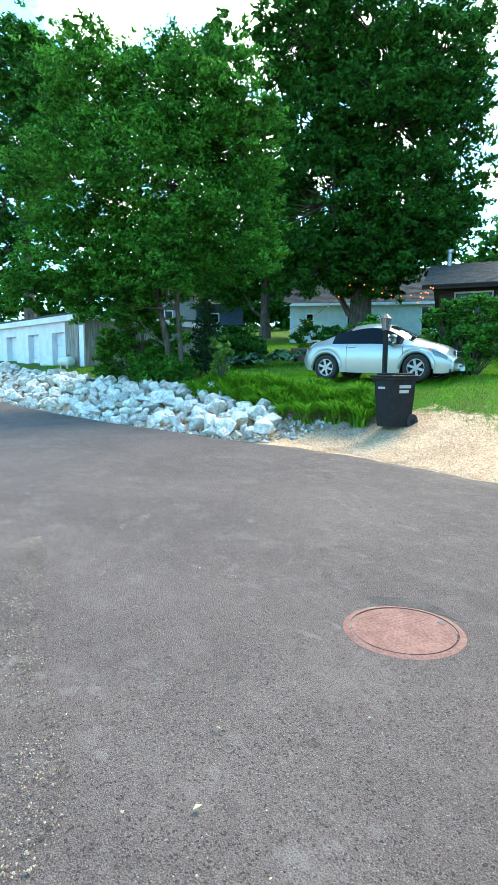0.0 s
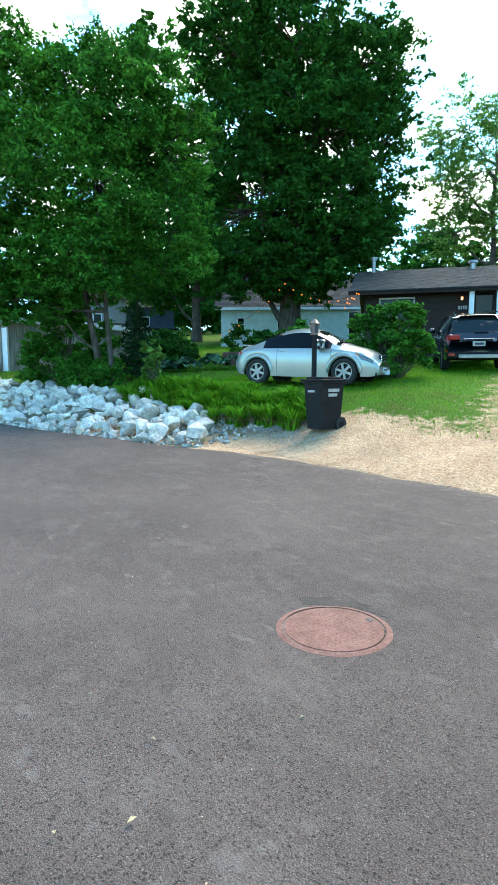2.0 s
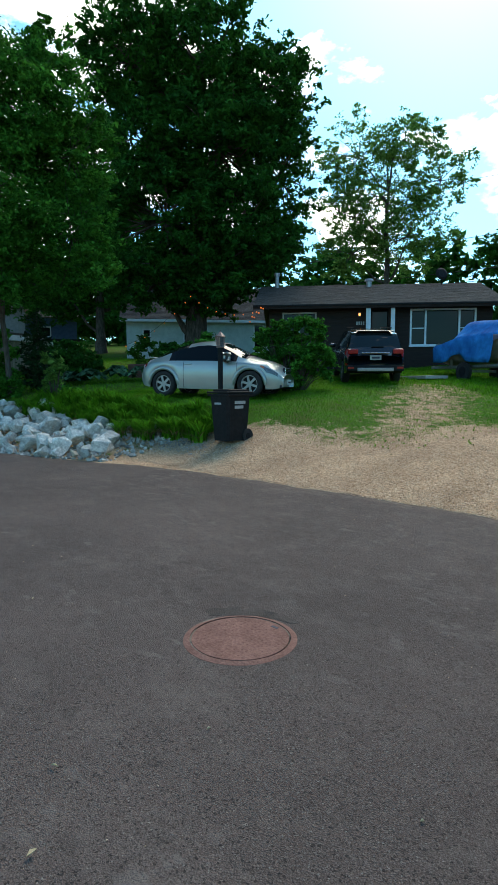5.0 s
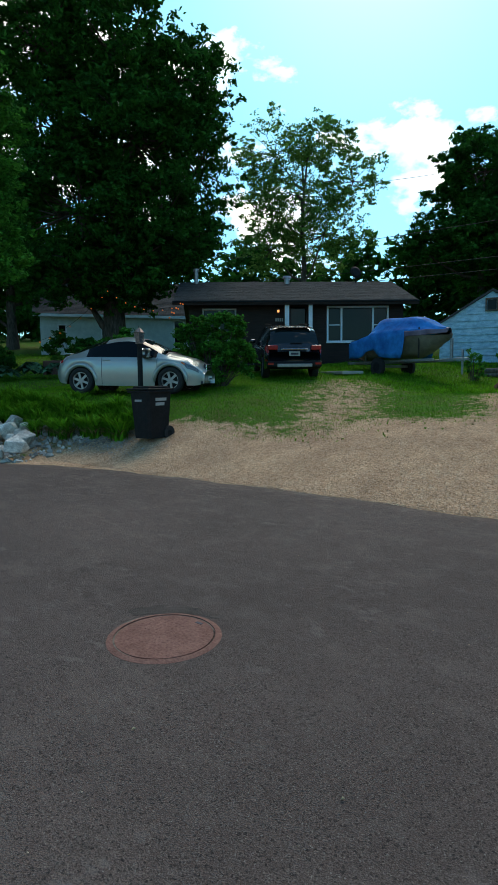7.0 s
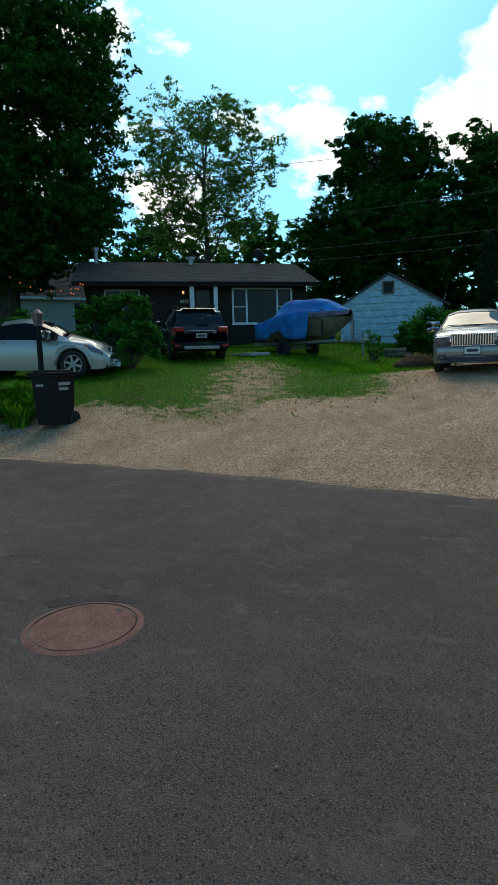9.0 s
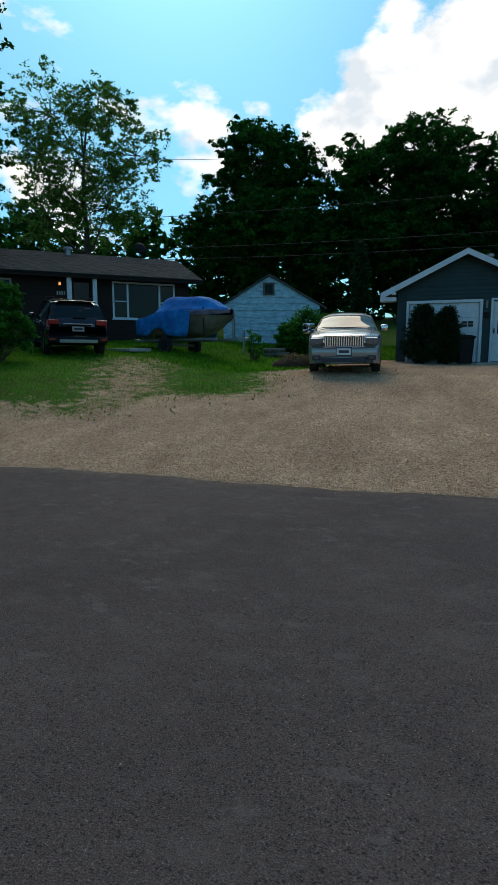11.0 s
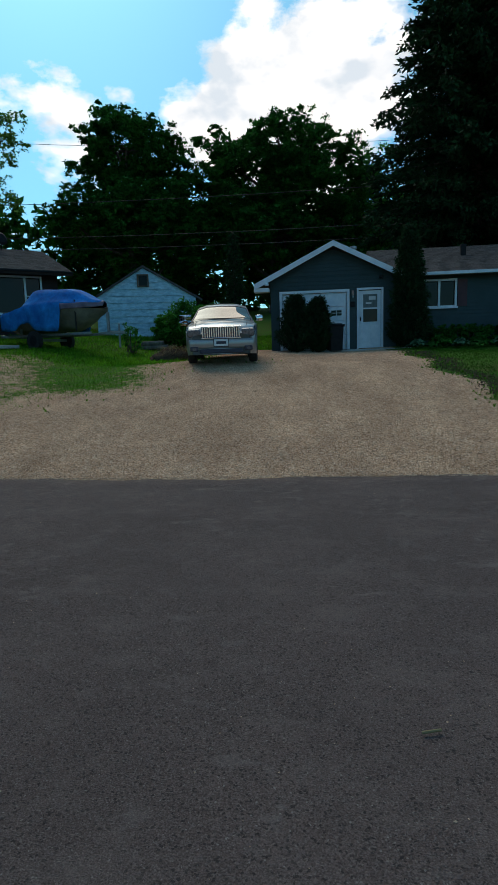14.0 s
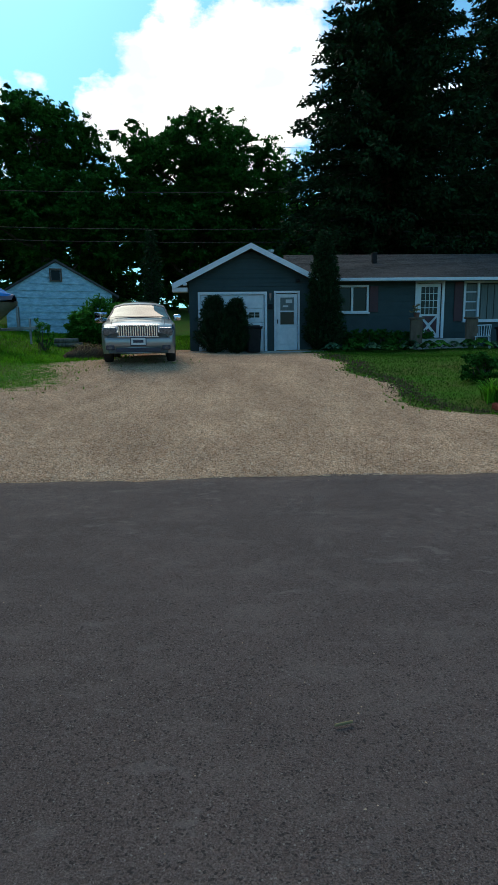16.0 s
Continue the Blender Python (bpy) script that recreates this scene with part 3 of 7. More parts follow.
def roof_slope(name, parent, x0, x1, ya, za, yb, zb, th=0.14, label=""):
    """One pitch from eave (ya, za) to ridge (yb, zb): a deck with courses of shingles on it."""
    bm = bmesh.new()
    prism(bm, [(ya, za), (yb, zb), (yb, zb - th), (ya, za - th)], x0, x1, "x")
    deck = part(name, bm, M_SHINGLE, parent, label)
    L = math.hypot(yb - ya, zb - za)
    uy, uz = (yb - ya) / L, (zb - za) / L
    ny, nz = -uz * (1 if yb > ya else -1), abs(uy)
    rng_ = np.random.RandomState(5)
    V, F = [], []
    rows = int(L / 0.16)
    for r in range(rows):
        s0, s1 = r * L / rows, min((r + 1.25) * L / rows, L)
        x = x0 - rng_.rand() * 0.3
        while x < x1:
            w = 0.24 + 0.14 * rng_.rand()
            a, b = max(x, x0), min(x + w, x1)
            if b - a > 0.03:
                h0, h1 = 0.016 + 0.006 * rng_.rand(), 0.004
                k = len(V)
                for xx in (a + 0.004, b - 0.004):
                    for s, h in ((s0, 0.0), (s0, h0), (s1, h1)):
                        V.append((xx, ya + uy * s + ny * h, za + uz * s + nz * h))
                F += [(k, k + 3, k + 4, k + 1), (k + 1, k + 4, k + 5, k + 2), (k, k + 1, k + 2), (k + 3, k + 5, k + 4)]
            x += w
    pydata("shingles", V, F, M_SHINGLE_J, deck, kind="stuff")
    return deck


def gable_wall(name, parent, material, x0, x1, xm, z0, z1, y0, y1):
    return part(name, prism(bmesh.new(), [(x0, z0), (x1, z0), (xm, z1)], y0, y1, "y"), material, parent)


def side_gable(name, parent, material, x0, x1, y0, y1, ym, z0, zt):
    return part(name, prism(bmesh.new(), [(y0, z0), (y1, z0), (ym, zt)], x0, x1, "x"), material, parent)


# dark brown ranch house, turned towards the bend
DH = thing("ranch_house", "low dark brown ranch house with grey shingle roof and white-framed windows", "house", pose(-12.71, 21.44, 2.27, 0, 0, 41))
dholes = [(0.06, 2.58, 0.95, 2.38), (-1.62, -0.92, 0.05, 2.42), (-5.25, -3.95, 1.0, 2.3)]
wall("wall", DH, M_DARKWOOD, -5.9, 3.3, -0.6, 2.62, dholes)
laps("siding", DH, M_DARKWOOD, -5.9, 3.3, -0.3, 2.6, [(h[0] - .09, h[1] + .09, h[2] - .08, h[3] + .09) for h in dholes], course=0.2)
part("wall", B(-5.9, -5.74, 0.16, 7.2, -0.6, 2.62), M_DARKWOOD, DH)
part("wall", B(3.14, 3.3, 0.16, 7.2, -0.6, 2.62), M_DARKWOOD, DH)
part("wall", B(-5.9, 3.3, 7.2, 7.36, -0.6, 2.62), M_DARKWOOD, DH)
part("floor", B(-5.74, 3.14, 0.16, 7.2, -0.1, 0.0), M_WOOD, DH)
for gxx in (-5.9, 3.14):
    side_gable("gable", DH, M_DARKWOOD, gxx, gxx + 0.16, 0.0, 7.36, 3.4, 2.62, 3.95)
roof_slope("roof", DH, -6.5, 3.75, -0.62, 2.62, 3.4, 4.06, label="grey asphalt shingle roof")
roof_slope("roof", DH, -6.5, 3.75, 7.9, 2.5, 3.41, 4.06)
part("fascia", B(-6.52, 3.77, -0.66, -0.625, 2.44, 2.60), M_DARKWOOD, DH)
part("gutter", B(-6.52, 3.77, -0.72, -0.663, 2.545, 2.60), M_BLACKPLASTIC, DH)
window(DH, 0.06, 2.58, 0.95, 2.38, bars=(0.62, 1.98), cross=((0.1, 0.58, 1.66), (2.02, 2.54, 1.66)), trim=0.075, material=M_WHITE)
window(DH, -5.25, -3.95, 1.0, 2.3, bars=(-4.6,), material=M_GREYTRIM)
dd = part("door", B(-1.6, -0.94, 0.06, 0.11, 0.06, 2.4), M_GLASS, DH, "dark glazed entry door")
part("door_frame", B(-1.62, -1.55, 0.03, 0.12, 0.05, 2.42), M_DARKWOOD, dd)
part("porch_post", B(-1.86, -1.68, -0.5, -0.36, -0.5, 2.45), M_WHITE, DH, "white painted porch post")
part("porch_post", B(-0.86, -0.70, -0.5, -0.36, -0.5, 2.45), M_WHITE, DH, "white painted porch post")
wl_ = part("wall_lantern", B(-2.16, -2.04, -0.12, -0.02, 2.16, 2.34, bev=0.02), M_COPPER, DH)
part("bulb", B(-2.14, -2.06, -0.16, -0.1, 2.19, 2.29, bev=0.02), M_BULB_DIM, wl_)
for k in range(4):
    part("number_bar", B(-2.22 + k * 0.09, -2.16 + k * 0.09, -0.035, -0.02, 1.82, 1.96), M_GREYTRIM, DH)
fl = bmesh.new()
cyl(fl, (-5.7, 3.1, 3.8), (-5.7, 3.1, 4.55), 0.1)
cyl(fl, (-5.7, 3.1, 4.5), (-5.7, 3.1, 4.62), 0.15)
part("flue_pipe", fl, M_STEEL, DH)
fl = bmesh.new()
cyl(fl, (-1.4, 3.0, 3.7), (-1.4, 3.0, 4.18), 0.13)
cyl(fl, (-1.4, 3.0, 4.15), (-1.4, 3.0, 4.25), 0.22, 0.18)
part("roof_vent", fl, M_STEEL, DH)
fl = bmesh.new()
cyl(fl, (1.9, 3.0, 3.7), (1.9, 2.95, 4.3), 0.025)
bmesh.ops.create_cone(fl, cap_ends=True, segments=20, radius1=0.3, radius2=0.2, depth=0.07, matrix=pose(1.9, 2.9, 4.42, 75, 0, 20))
part("satellite_dish", fl, M_BLACKPLASTIC, DH)
part("step", B(-1.8, -0.8, -0.9, -0.03, -0.35, -0.05, bev=0.02), M_CONCRETE, DH)

# slate blue house with attached garage
GH = thing("garage_house", "slate blue lap-sided house with attached gabled garage and white trim", "house", pose(0, 20.6, 1.38))
gholes = [(-0.72, 1.52, 0.0, 1.96), (1.92, 2.70, 0.02, 2.0)]
wall("wall", GH, M_SLATE, -1.12, 3.22, -0.5, 2.55, gholes)
laps("siding", GH, M_SLATE, -1.12, 3.22, -0.02, 2.55, [(h[0] - .1, h[1] + .1, -1, h[3] + .1) for h in gholes], course=0.125)
gable_wall("gable", GH, M_SLATE, -1.12, 3.22, 1.05, 2.55, 3.42, 0.0, 0.16)
laps("gable_siding", GH, M_SLATE, 0, 0, 2.55, 3.4, (), course=0.125, top=lambda z: (-1.12 + (z - 2.55) / 0.87 * 2.17, 3.22 - (z - 2.55) / 0.87 * 2.17))
part("wall", B(-1.12, -0.96, 0.16, 7.5, -0.5, 2.5), M_SLATE, GH)
part("floor", B(-0.96, 3.2, 0.16, 7.5, -0.12, -0.02), M_CONCRETE, GH)
# garage roof: ridge runs back from the gable
for s, xa in ((-1, -1.62), (1, 3.72)):
    bm = prism(bmesh.new(), [(xa, 2.30), (1.05, 3.60), (1.05, 3.46), (xa, 2.16)], -0.42, 7.9, "y")
    part("roof", bm, M_SHINGLE, GH)
    bm = prism(bmesh.new(), [(xa - s * -0.03, 2.30), (1.05, 3.62), (1.05, 3.44), (xa - s * -0.03, 2.10)], -0.47, -0.424, "y")
    part("barge_board", bm, M_WHITE, GH, "white painted barge board")
part("eave_return", B(-1.66, -1.14, -0.43, -0.02, 2.03, 2.17, bev=0.01), M_WHITE, GH)
gd = part("garage_door", B(-0.72, 1.52, 0.06, 0.10, 0.0, 1.96), M_WHITE, GH, "white sectional overhead garage door with small windows")
for k in range(4):
    part("door_panel", B(-0.71, 1.51, 0.035, 0.06, 0.02 + k * 0.487, 0.48 + k * 0.487, bev=0.008), M_WHITE, gd)
for k in (-0.52, 0.08, 0.98):
    for a in (0, 1):
        for c in (0, 1):
            part("pane", B(k + a * 0.19, k + 0.17 + a * 0.19, 0.026, 0.034, 1.17 + c * 0.10, 1.25 + c * 0.10), M_GLASS, gd)
bm = bmesh.new()
box(bm, -0.81, -0.72, -0.05, 0.05, 0, 2.05)
box(bm, 1.52, 1.61, -0.05, 0.05, 0, 2.05)
box(bm, -0.72, 1.52, -0.05, 0.05, 1.96, 2.05)
part("door_casing", bm, M_WHITE, GH)
sd_ = part("side_door", B(1.94, 2.68, 0.03, 0.08, 0.03, 1.98), M_WHITE, GH, "white service door with half window")
part("pane", B(2.08, 2.56, 0.02, 0.028, 1.38, 1.85), M_CURTAIN, sd_)
part("pane", B(2.08, 2.56, 0.02, 0.028, 0.92, 1.36), M_GLASS, sd_)
part("door_rail", B(2.06, 2.58, 0.008, 0.026, 1.35, 1.40), M_WHITE, sd_)
for a in (2.04, 2.35):
    part("door_panel", B(a, a + 0.25, 0.012, 0.028, 0.22, 0.78, bev=0.01), M_WHITE, sd_)
part("notice", B(2.27, 2.5, 0.012, 0.018, 1.66, 1.78), M_PLATE, sd_)
part("notice", B(2.17, 2.36, 0.012, 0.018, 1.52, 1.58), M_PLATE, sd_)
part("door_handle", B(1.97, 2.0, -0.03, 0.03, 0.95, 1.1, bev=0.01), M_BLACKPLASTIC, sd_)
bm = bmesh.new()
box(bm, 1.86, 1.93, -0.05, 0.05, 0, 2.07)
box(bm, 2.69, 2.76, -0.05, 0.05, 0, 2.07)
box(bm, 1.93, 2.69, -0.05, 0.05, 2.0, 2.07)
part("door_casing", bm, M_WHITE, GH)
lt = part("wall_lantern", B(1.68, 1.76, -0.12, -0.02, 1.82, 2.0, bev=0.015), M_COPPER, GH)
part("bulb_glass", B(1.695, 1.745, -0.145, -0.10, 1.74, 1.82, bev=0.01), M_LAMPGLASS, lt)
part("meter_box", B(1.64, 1.80, -0.08, -0.02, 1.45, 1.62, bev=0.01), M_BLACKPLASTIC, GH)
part("flood_lamp", B(-1.28, -1.14, -0.62, -0.48, 2.22, 2.30, bev=0.02), M_WHITE, GH)
part("flood_lamp", B(2.62, 2.74, -0.2, -0.03, 2.36, 2.46, bev=0.02), M_BLACKPLASTIC, GH)
# main wing
hh = [(4.22, 5.28, 1.36, 2.24), (7.16, 8.04, 0.4, 2.38), (8.93, 12.3, 1.02, 2.36)]
hw = 0.62
wall("wall", GH, M_SLATE, 3.22, 14.5, -0.5, 2.55, hh, y=hw)
laps("siding", GH, M_SLATE, 3.24, 14.5, 0.1, 2.5, [(h[0] - .08, h[1] + .08, h[2] - .07, h[3] + .08) for h in hh], course=0.125, y=hw)
part("wall", B(14.34, 14.5, hw + .16, 8.0, -0.5, 2.55), M_SLATE, GH)
part("wall", B(-1.12, 14.5, 8.0, 8.16, -0.5, 2.55), M_SLATE, GH)
part("floor", B(3.22, 14.34, hw + .16, 8.0, 0.2, 0.3), M_WOOD, GH)
roof_slope("roof", GH, 2.6, 15.0, 0.14, 2.52, 4.2, 3.95, label="dark shingle roof with white gutter")
roof_slope("roof", GH, 2.6, 15.0, 8.6, 2.40, 4.21, 3.95)
part("gutter", B(3.75, 15.0, 0.05, 0.13, 2.40, 2.51, bev=0.015), M_WHITE, GH, "white rain gutter")
window(GH, 4.22, 5.28, 1.36, 2.24, bars=(4.75,), trim=0.075, y=hw)
part("shutter", B(5.38, 5.70, hw - 0.05, hw - 0.022, 1.36, 2.28, bev=0.008), M_BURGUNDY, GH)
part("shutter", B(8.50, 8.82, hw - 0.05, hw - 0.022, 1.0, 2.4, bev=0.008), M_BURGUNDY, GH)
window(GH, 8.93, 12.3, 1.02, 2.36, bars=(9.40, 11.8), cross=((8.97, 9.36, 1.7), (8.97, 9.36, 2.05), (8.97, 9.36, 1.4)), trim=0.075, y=hw, glass=M_CURTAIN)
# Thin dark strips over the pane paint the shade in the curtain's folds.
for k in range(9):
    part("fold_shade_strip", B(9.5 + k * 0.25, 9.53 + k * 0.25, hw + 0.044, hw + 0.05, 1.06, 2.32), M_GLASS, GH)
hd = part("front_door", B(7.18, 8.02, hw + 0.03, hw + 0.09, 0.42, 2.36), M_WHITE, GH, "white storm door with glazed top and crossbuck base")
part("pane", B(7.30, 7.90, hw + 0.02, hw + 0.028, 1.27, 2.24), M_GLASS, hd)
for a in (7.45, 7.6, 7.75):
    part("glazing_bar", B(a - 0.009, a + 0.009, hw + 0.008, hw + 0.019, 1.27, 2.24), M_WHITE, hd)
for c in (1.5, 1.75, 2.0):
    part("glazing_bar", B(7.30, 7.90, hw + 0.004, hw + 0.007, c - 0.009, c + 0.009), M_WHITE, hd)
for pts in ([(7.34, 1.2), (7.86, 1.2), (7.6, 0.94)], [(7.34, 0.5), (7.86, 0.5), (7.6, 0.76)], [(7.3, 1.14), (7.3, 0.56), (7.54, 0.85)], [(7.9, 1.14), (7.9, 0.56), (7.66, 0.85)]):
    part("crossbuck_panel", prism(bmesh.new(), pts, hw + 0.012, hw + 0.029, "y"), M_BURGUNDY, hd)
bm = bmesh.new()
box(bm, 7.06, 7.16, hw - 0.05, hw + 0.06, 0.4, 2.46)
box(bm, 8.04, 8.14, hw - 0.05, hw + 0.06, 0.4, 2.46)
box(bm, 7.16, 8.04, hw - 0.05, hw + 0.06, 2.38, 2.46)
part("door_casing", bm, M_WHITE, GH)
part("stoop", B(6.7, 8.6, -0.6, hw - 0.03, -0.3, 0.36, bev=0.02), M_CONCRETE, GH)
for a in (6.55, 8.5):
    part("rail_post", B(a, a + 0.42, -0.62, -0.5, 0.2, 1.02, bev=0.02), M_WOOD, GH)
    part("rail_cap", B(a - 0.04, a + 0.46, -0.68, -0.44, 1.03, 1.09, bev=0.015), M_WOOD, GH)
fl = bmesh.new()
cyl(fl, (2.0, 3.4, 3.0), (2.0, 3.4, 3.98), 0.09)
cyl(fl, (2.0, 3.4, 3.93), (2.0, 3.4, 4.03), 0.14)
part("flue_pipe", fl, M_STEEL, GH)
part("roof_vent", B(5.9, 6.1, 2.4, 2.6, 3.2, 3.75, bev=0.02), M_BLACKPLASTIC, GH)
part("apron_slab", B(-1.2, 3.6, -0.75, -0.03, -0.25, -0.01, bev=0.02), M_CONCRETE, GH)

# worn white gabled shed
SH = thing("shed", "small gabled shed with peeling white painted shingle siding", "shed", pose(-7.15, 26.0, 1.97, 0, 0, 16))
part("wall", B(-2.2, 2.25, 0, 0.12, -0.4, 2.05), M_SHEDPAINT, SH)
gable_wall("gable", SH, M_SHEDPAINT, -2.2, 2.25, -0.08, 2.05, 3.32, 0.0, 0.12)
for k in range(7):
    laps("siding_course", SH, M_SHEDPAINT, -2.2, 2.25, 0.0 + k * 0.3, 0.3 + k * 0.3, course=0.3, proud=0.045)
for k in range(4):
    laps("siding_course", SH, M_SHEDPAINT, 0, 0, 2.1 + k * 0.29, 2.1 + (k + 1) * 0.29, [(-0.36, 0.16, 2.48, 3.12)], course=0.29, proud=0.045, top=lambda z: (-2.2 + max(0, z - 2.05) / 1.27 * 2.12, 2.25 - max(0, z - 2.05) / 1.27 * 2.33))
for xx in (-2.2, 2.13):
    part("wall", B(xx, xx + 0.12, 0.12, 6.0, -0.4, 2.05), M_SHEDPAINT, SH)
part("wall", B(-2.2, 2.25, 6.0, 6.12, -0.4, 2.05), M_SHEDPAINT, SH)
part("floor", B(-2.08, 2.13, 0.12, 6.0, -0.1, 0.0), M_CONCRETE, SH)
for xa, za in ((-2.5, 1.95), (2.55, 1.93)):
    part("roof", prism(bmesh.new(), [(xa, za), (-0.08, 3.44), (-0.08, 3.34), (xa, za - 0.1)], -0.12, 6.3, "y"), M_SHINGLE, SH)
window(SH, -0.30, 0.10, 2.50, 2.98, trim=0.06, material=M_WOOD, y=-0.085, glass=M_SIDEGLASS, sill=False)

# row of concrete garages
LG = thing("garage_row", "flat-roofed row of painted concrete garages with overhead doors", "garage", pose(-25.76, 5.31, 1.54, 0, 0, 18))
lh = [(-3.05, -1.85, 0.0, 1.75), (-5.6, -4.4, 0.0, 1.75), (-8.2, -7.0, 0.0, 1.75), (-0.62, -0.14, 0.0, 2.02)]
wall("wall", LG, M_BLOCKWHITE, -9.6, -1.75, -0.5, 2.2, lh, th=0.5)
wall("wall", LG, M_CONC_STAIN, -1.75, 0.0, -0.5, 2.2, lh, y=0.02, th=0.3)
part("wall", B(-0.25, 0.0, 0.32, 7.0, -0.5, 2.2), M_CONC_STAIN, LG)
part("wall", B(-9.6, -9.3, 0.5, 7.0, -0.5, 2.2), M_BLOCKWHITE, LG)
part("wall", B(-9.6, 0.0, 7.0, 7.3, -0.5, 2.2), M_BLOCKWHITE, LG)
part("roof", B(-9.8, 0.2, -0.2, 7.5, 2.46, 2.56), M_SHINGLE, LG)
part("fascia", B(-9.8, 0.2, -0.24, 7.4, 2.2, 2.455), M_BLOCKWHITE, LG, "painted fascia board")
for h in lh[:3]:
    od = part("overhead_door", B(h[0], h[1], 0.3, 0.34, 0.0, h[3]), M_WHITE, LG)
    for k in range(6):
        part("door_panel", B(h[0] + 0.01, h[1] - 0.01, 0.27, 0.30, 0.01 + k * 0.29, 0.285 + k * 0.29, bev=0.01), M_WHITE, od)
part("door", B(-0.62, -0.14, 0.06, 0.1, 0.0, 2.0), M_WHITE, LG, "narrow white plank door")

# white cottage behind the trees
WH = thing("cottage", "white clapboard cottage with grey roof among trees", "house", pose(-31.54, 19.05, 3.38, 0, 0, 54))
wh = [(1.35, 1.75, 0.95, 1.75), (3.9, 4.45, 0.3, 1.95), (4.6, 5.15, 0.3, 1.95), (8.4, 8.95, 0.35, 2.1)]
wall("wall", WH, M_WHITESIDE, 0.3, 9.6, -0.8, 2.4, wh)
laps("siding", WH, M_WHITESIDE, 0.3, 9.6, -0.4, 2.4, [(h[0] - .07, h[1] + .07, h[2] - .07, h[3] + .07) for h in wh], course=0.16)
for h in wh:
    window(WH, *h, cross=((h[0], h[1], (h[2] + h[3]) / 2),), trim=0.07)
part("wall", B(0.3, 0.46, 0.16, 6.5, -0.8, 2.4), M_WHITESIDE, WH)
part("wall", B(9.44, 9.6, 0.16, 6.5, -0.8, 2.4), M_WHITESIDE, WH)
part("wall", B(0.3, 9.6, 6.5, 6.66, -0.8, 2.4), M_WHITESIDE, WH)
for gxx in (0.3, 9.44):
    side_gable("gable", WH, M_WHITESIDE, gxx, gxx + 0.16, 0, 6.66, 3.3, 2.4, 4.9)
roof_slope("roof", WH, -0.1, 10.0, -0.4, 2.4, 3.3, 5.0)
roof_slope("roof", WH, -0.1, 10.0, 7.0, 2.4, 3.31, 5.0)
part("fascia", B(-0.1, 10.0, -0.45, -0.405, 2.22, 2.38), M_WHITE, WH)

# white two-storey house behind the big maple
TH = thing("white_house", "white clapboard house partly hidden by trees", "house", pose(-29.04, 25.89, 4.04, 0, 0, 49))
th_ = [(1.0, 1.7, 0.9, 2.7), (3.4, 4.0, 0.9, 2.7)]
wall("wall", TH, M_WHITESIDE, 0, 5.5, -1, 2.9, th_)
laps("siding", TH, M_WHITESIDE, 0, 5.5, -0.6, 2.9, [(h[0] - .08, h[1] + .08, h[2] - .08, h[3] + .08) for h in th_], course=0.16)
for h in th_:
    window(TH, *h, cross=((h[0], h[1], (h[2] + h[3]) / 2),), trim=0.08)
for xx in (0, 5.34):
    part("wall", B(xx, xx + 0.16, 0.16, 6, -1, 2.9), M_WHITESIDE, TH)
part("wall", B(0, 5.5, 6, 6.16, -1, 2.9), M_WHITESIDE, TH)
roof_slope("roof", TH, -0.3, 5.8, -0.3, 2.9, 3.0, 4.0)
roof_slope("roof", TH, -0.3, 5.8, 6.4, 2.9, 3.01, 4.0)

# blue and grey house over a white block garage, far behind
BH = thing("blue_house", "blue and grey sided house above a white block basement", "house", pose(-45.52, 15.33, 3.26, 0, 0, 66) @ Matrix.Scale(0.74, 4))
bh = [(1.6, 3.0, 0.1, 1.9), (5.2, 6.8, 0.2, 1.7)]
wall("basement_wall", BH, M_BLOCKWHITE, 0, 9.5, -1, 2.6, bh)
for h in bh:
    window(BH, *h, material=M_GREYTRIM, trim=0.1)
part("deck", B(-0.2, 9.7, -0.3, 8, 2.62, 2.85), M_BLACKPLASTIC, BH)
bu = [(0.7, 1.5, 3.3, 4.4), (5.5, 6.7, 3.2, 4.2)]
wall("wall", BH, M_GREYSIDE, 0.0, 4.2, 2.86, 6.2, bu[:1], y=1.0)
laps("siding", BH, M_GREYSIDE, 0.0, 4.2, 2.9, 6.2, [(h[0] - .1, h[1] + .1, h[2] - .1, h[3] + .1) for h in bu], course=0.2, y=1.0)
wall("wall", BH, M_BLUESIDE, 4.2, 9.5, 2.86, 5.4, bu[1:], y=1.6)
for h, yy in zip(bu, (1.0, 1.6)):
    window(BH, *h, trim=0.1, y=yy)
for xx in (0, 9.34):
    part("wall", B(xx, xx + 0.16, 1.8, 8, -1, 5.4), M_GREYSIDE, BH)
roof_slope("roof", BH, -0.3, 4.5, 0.6, 6.1, 4.5, 7.8)
roof_slope("roof", BH, 4.2, 9.8, 1.2, 5.3, 4.6, 6.9)


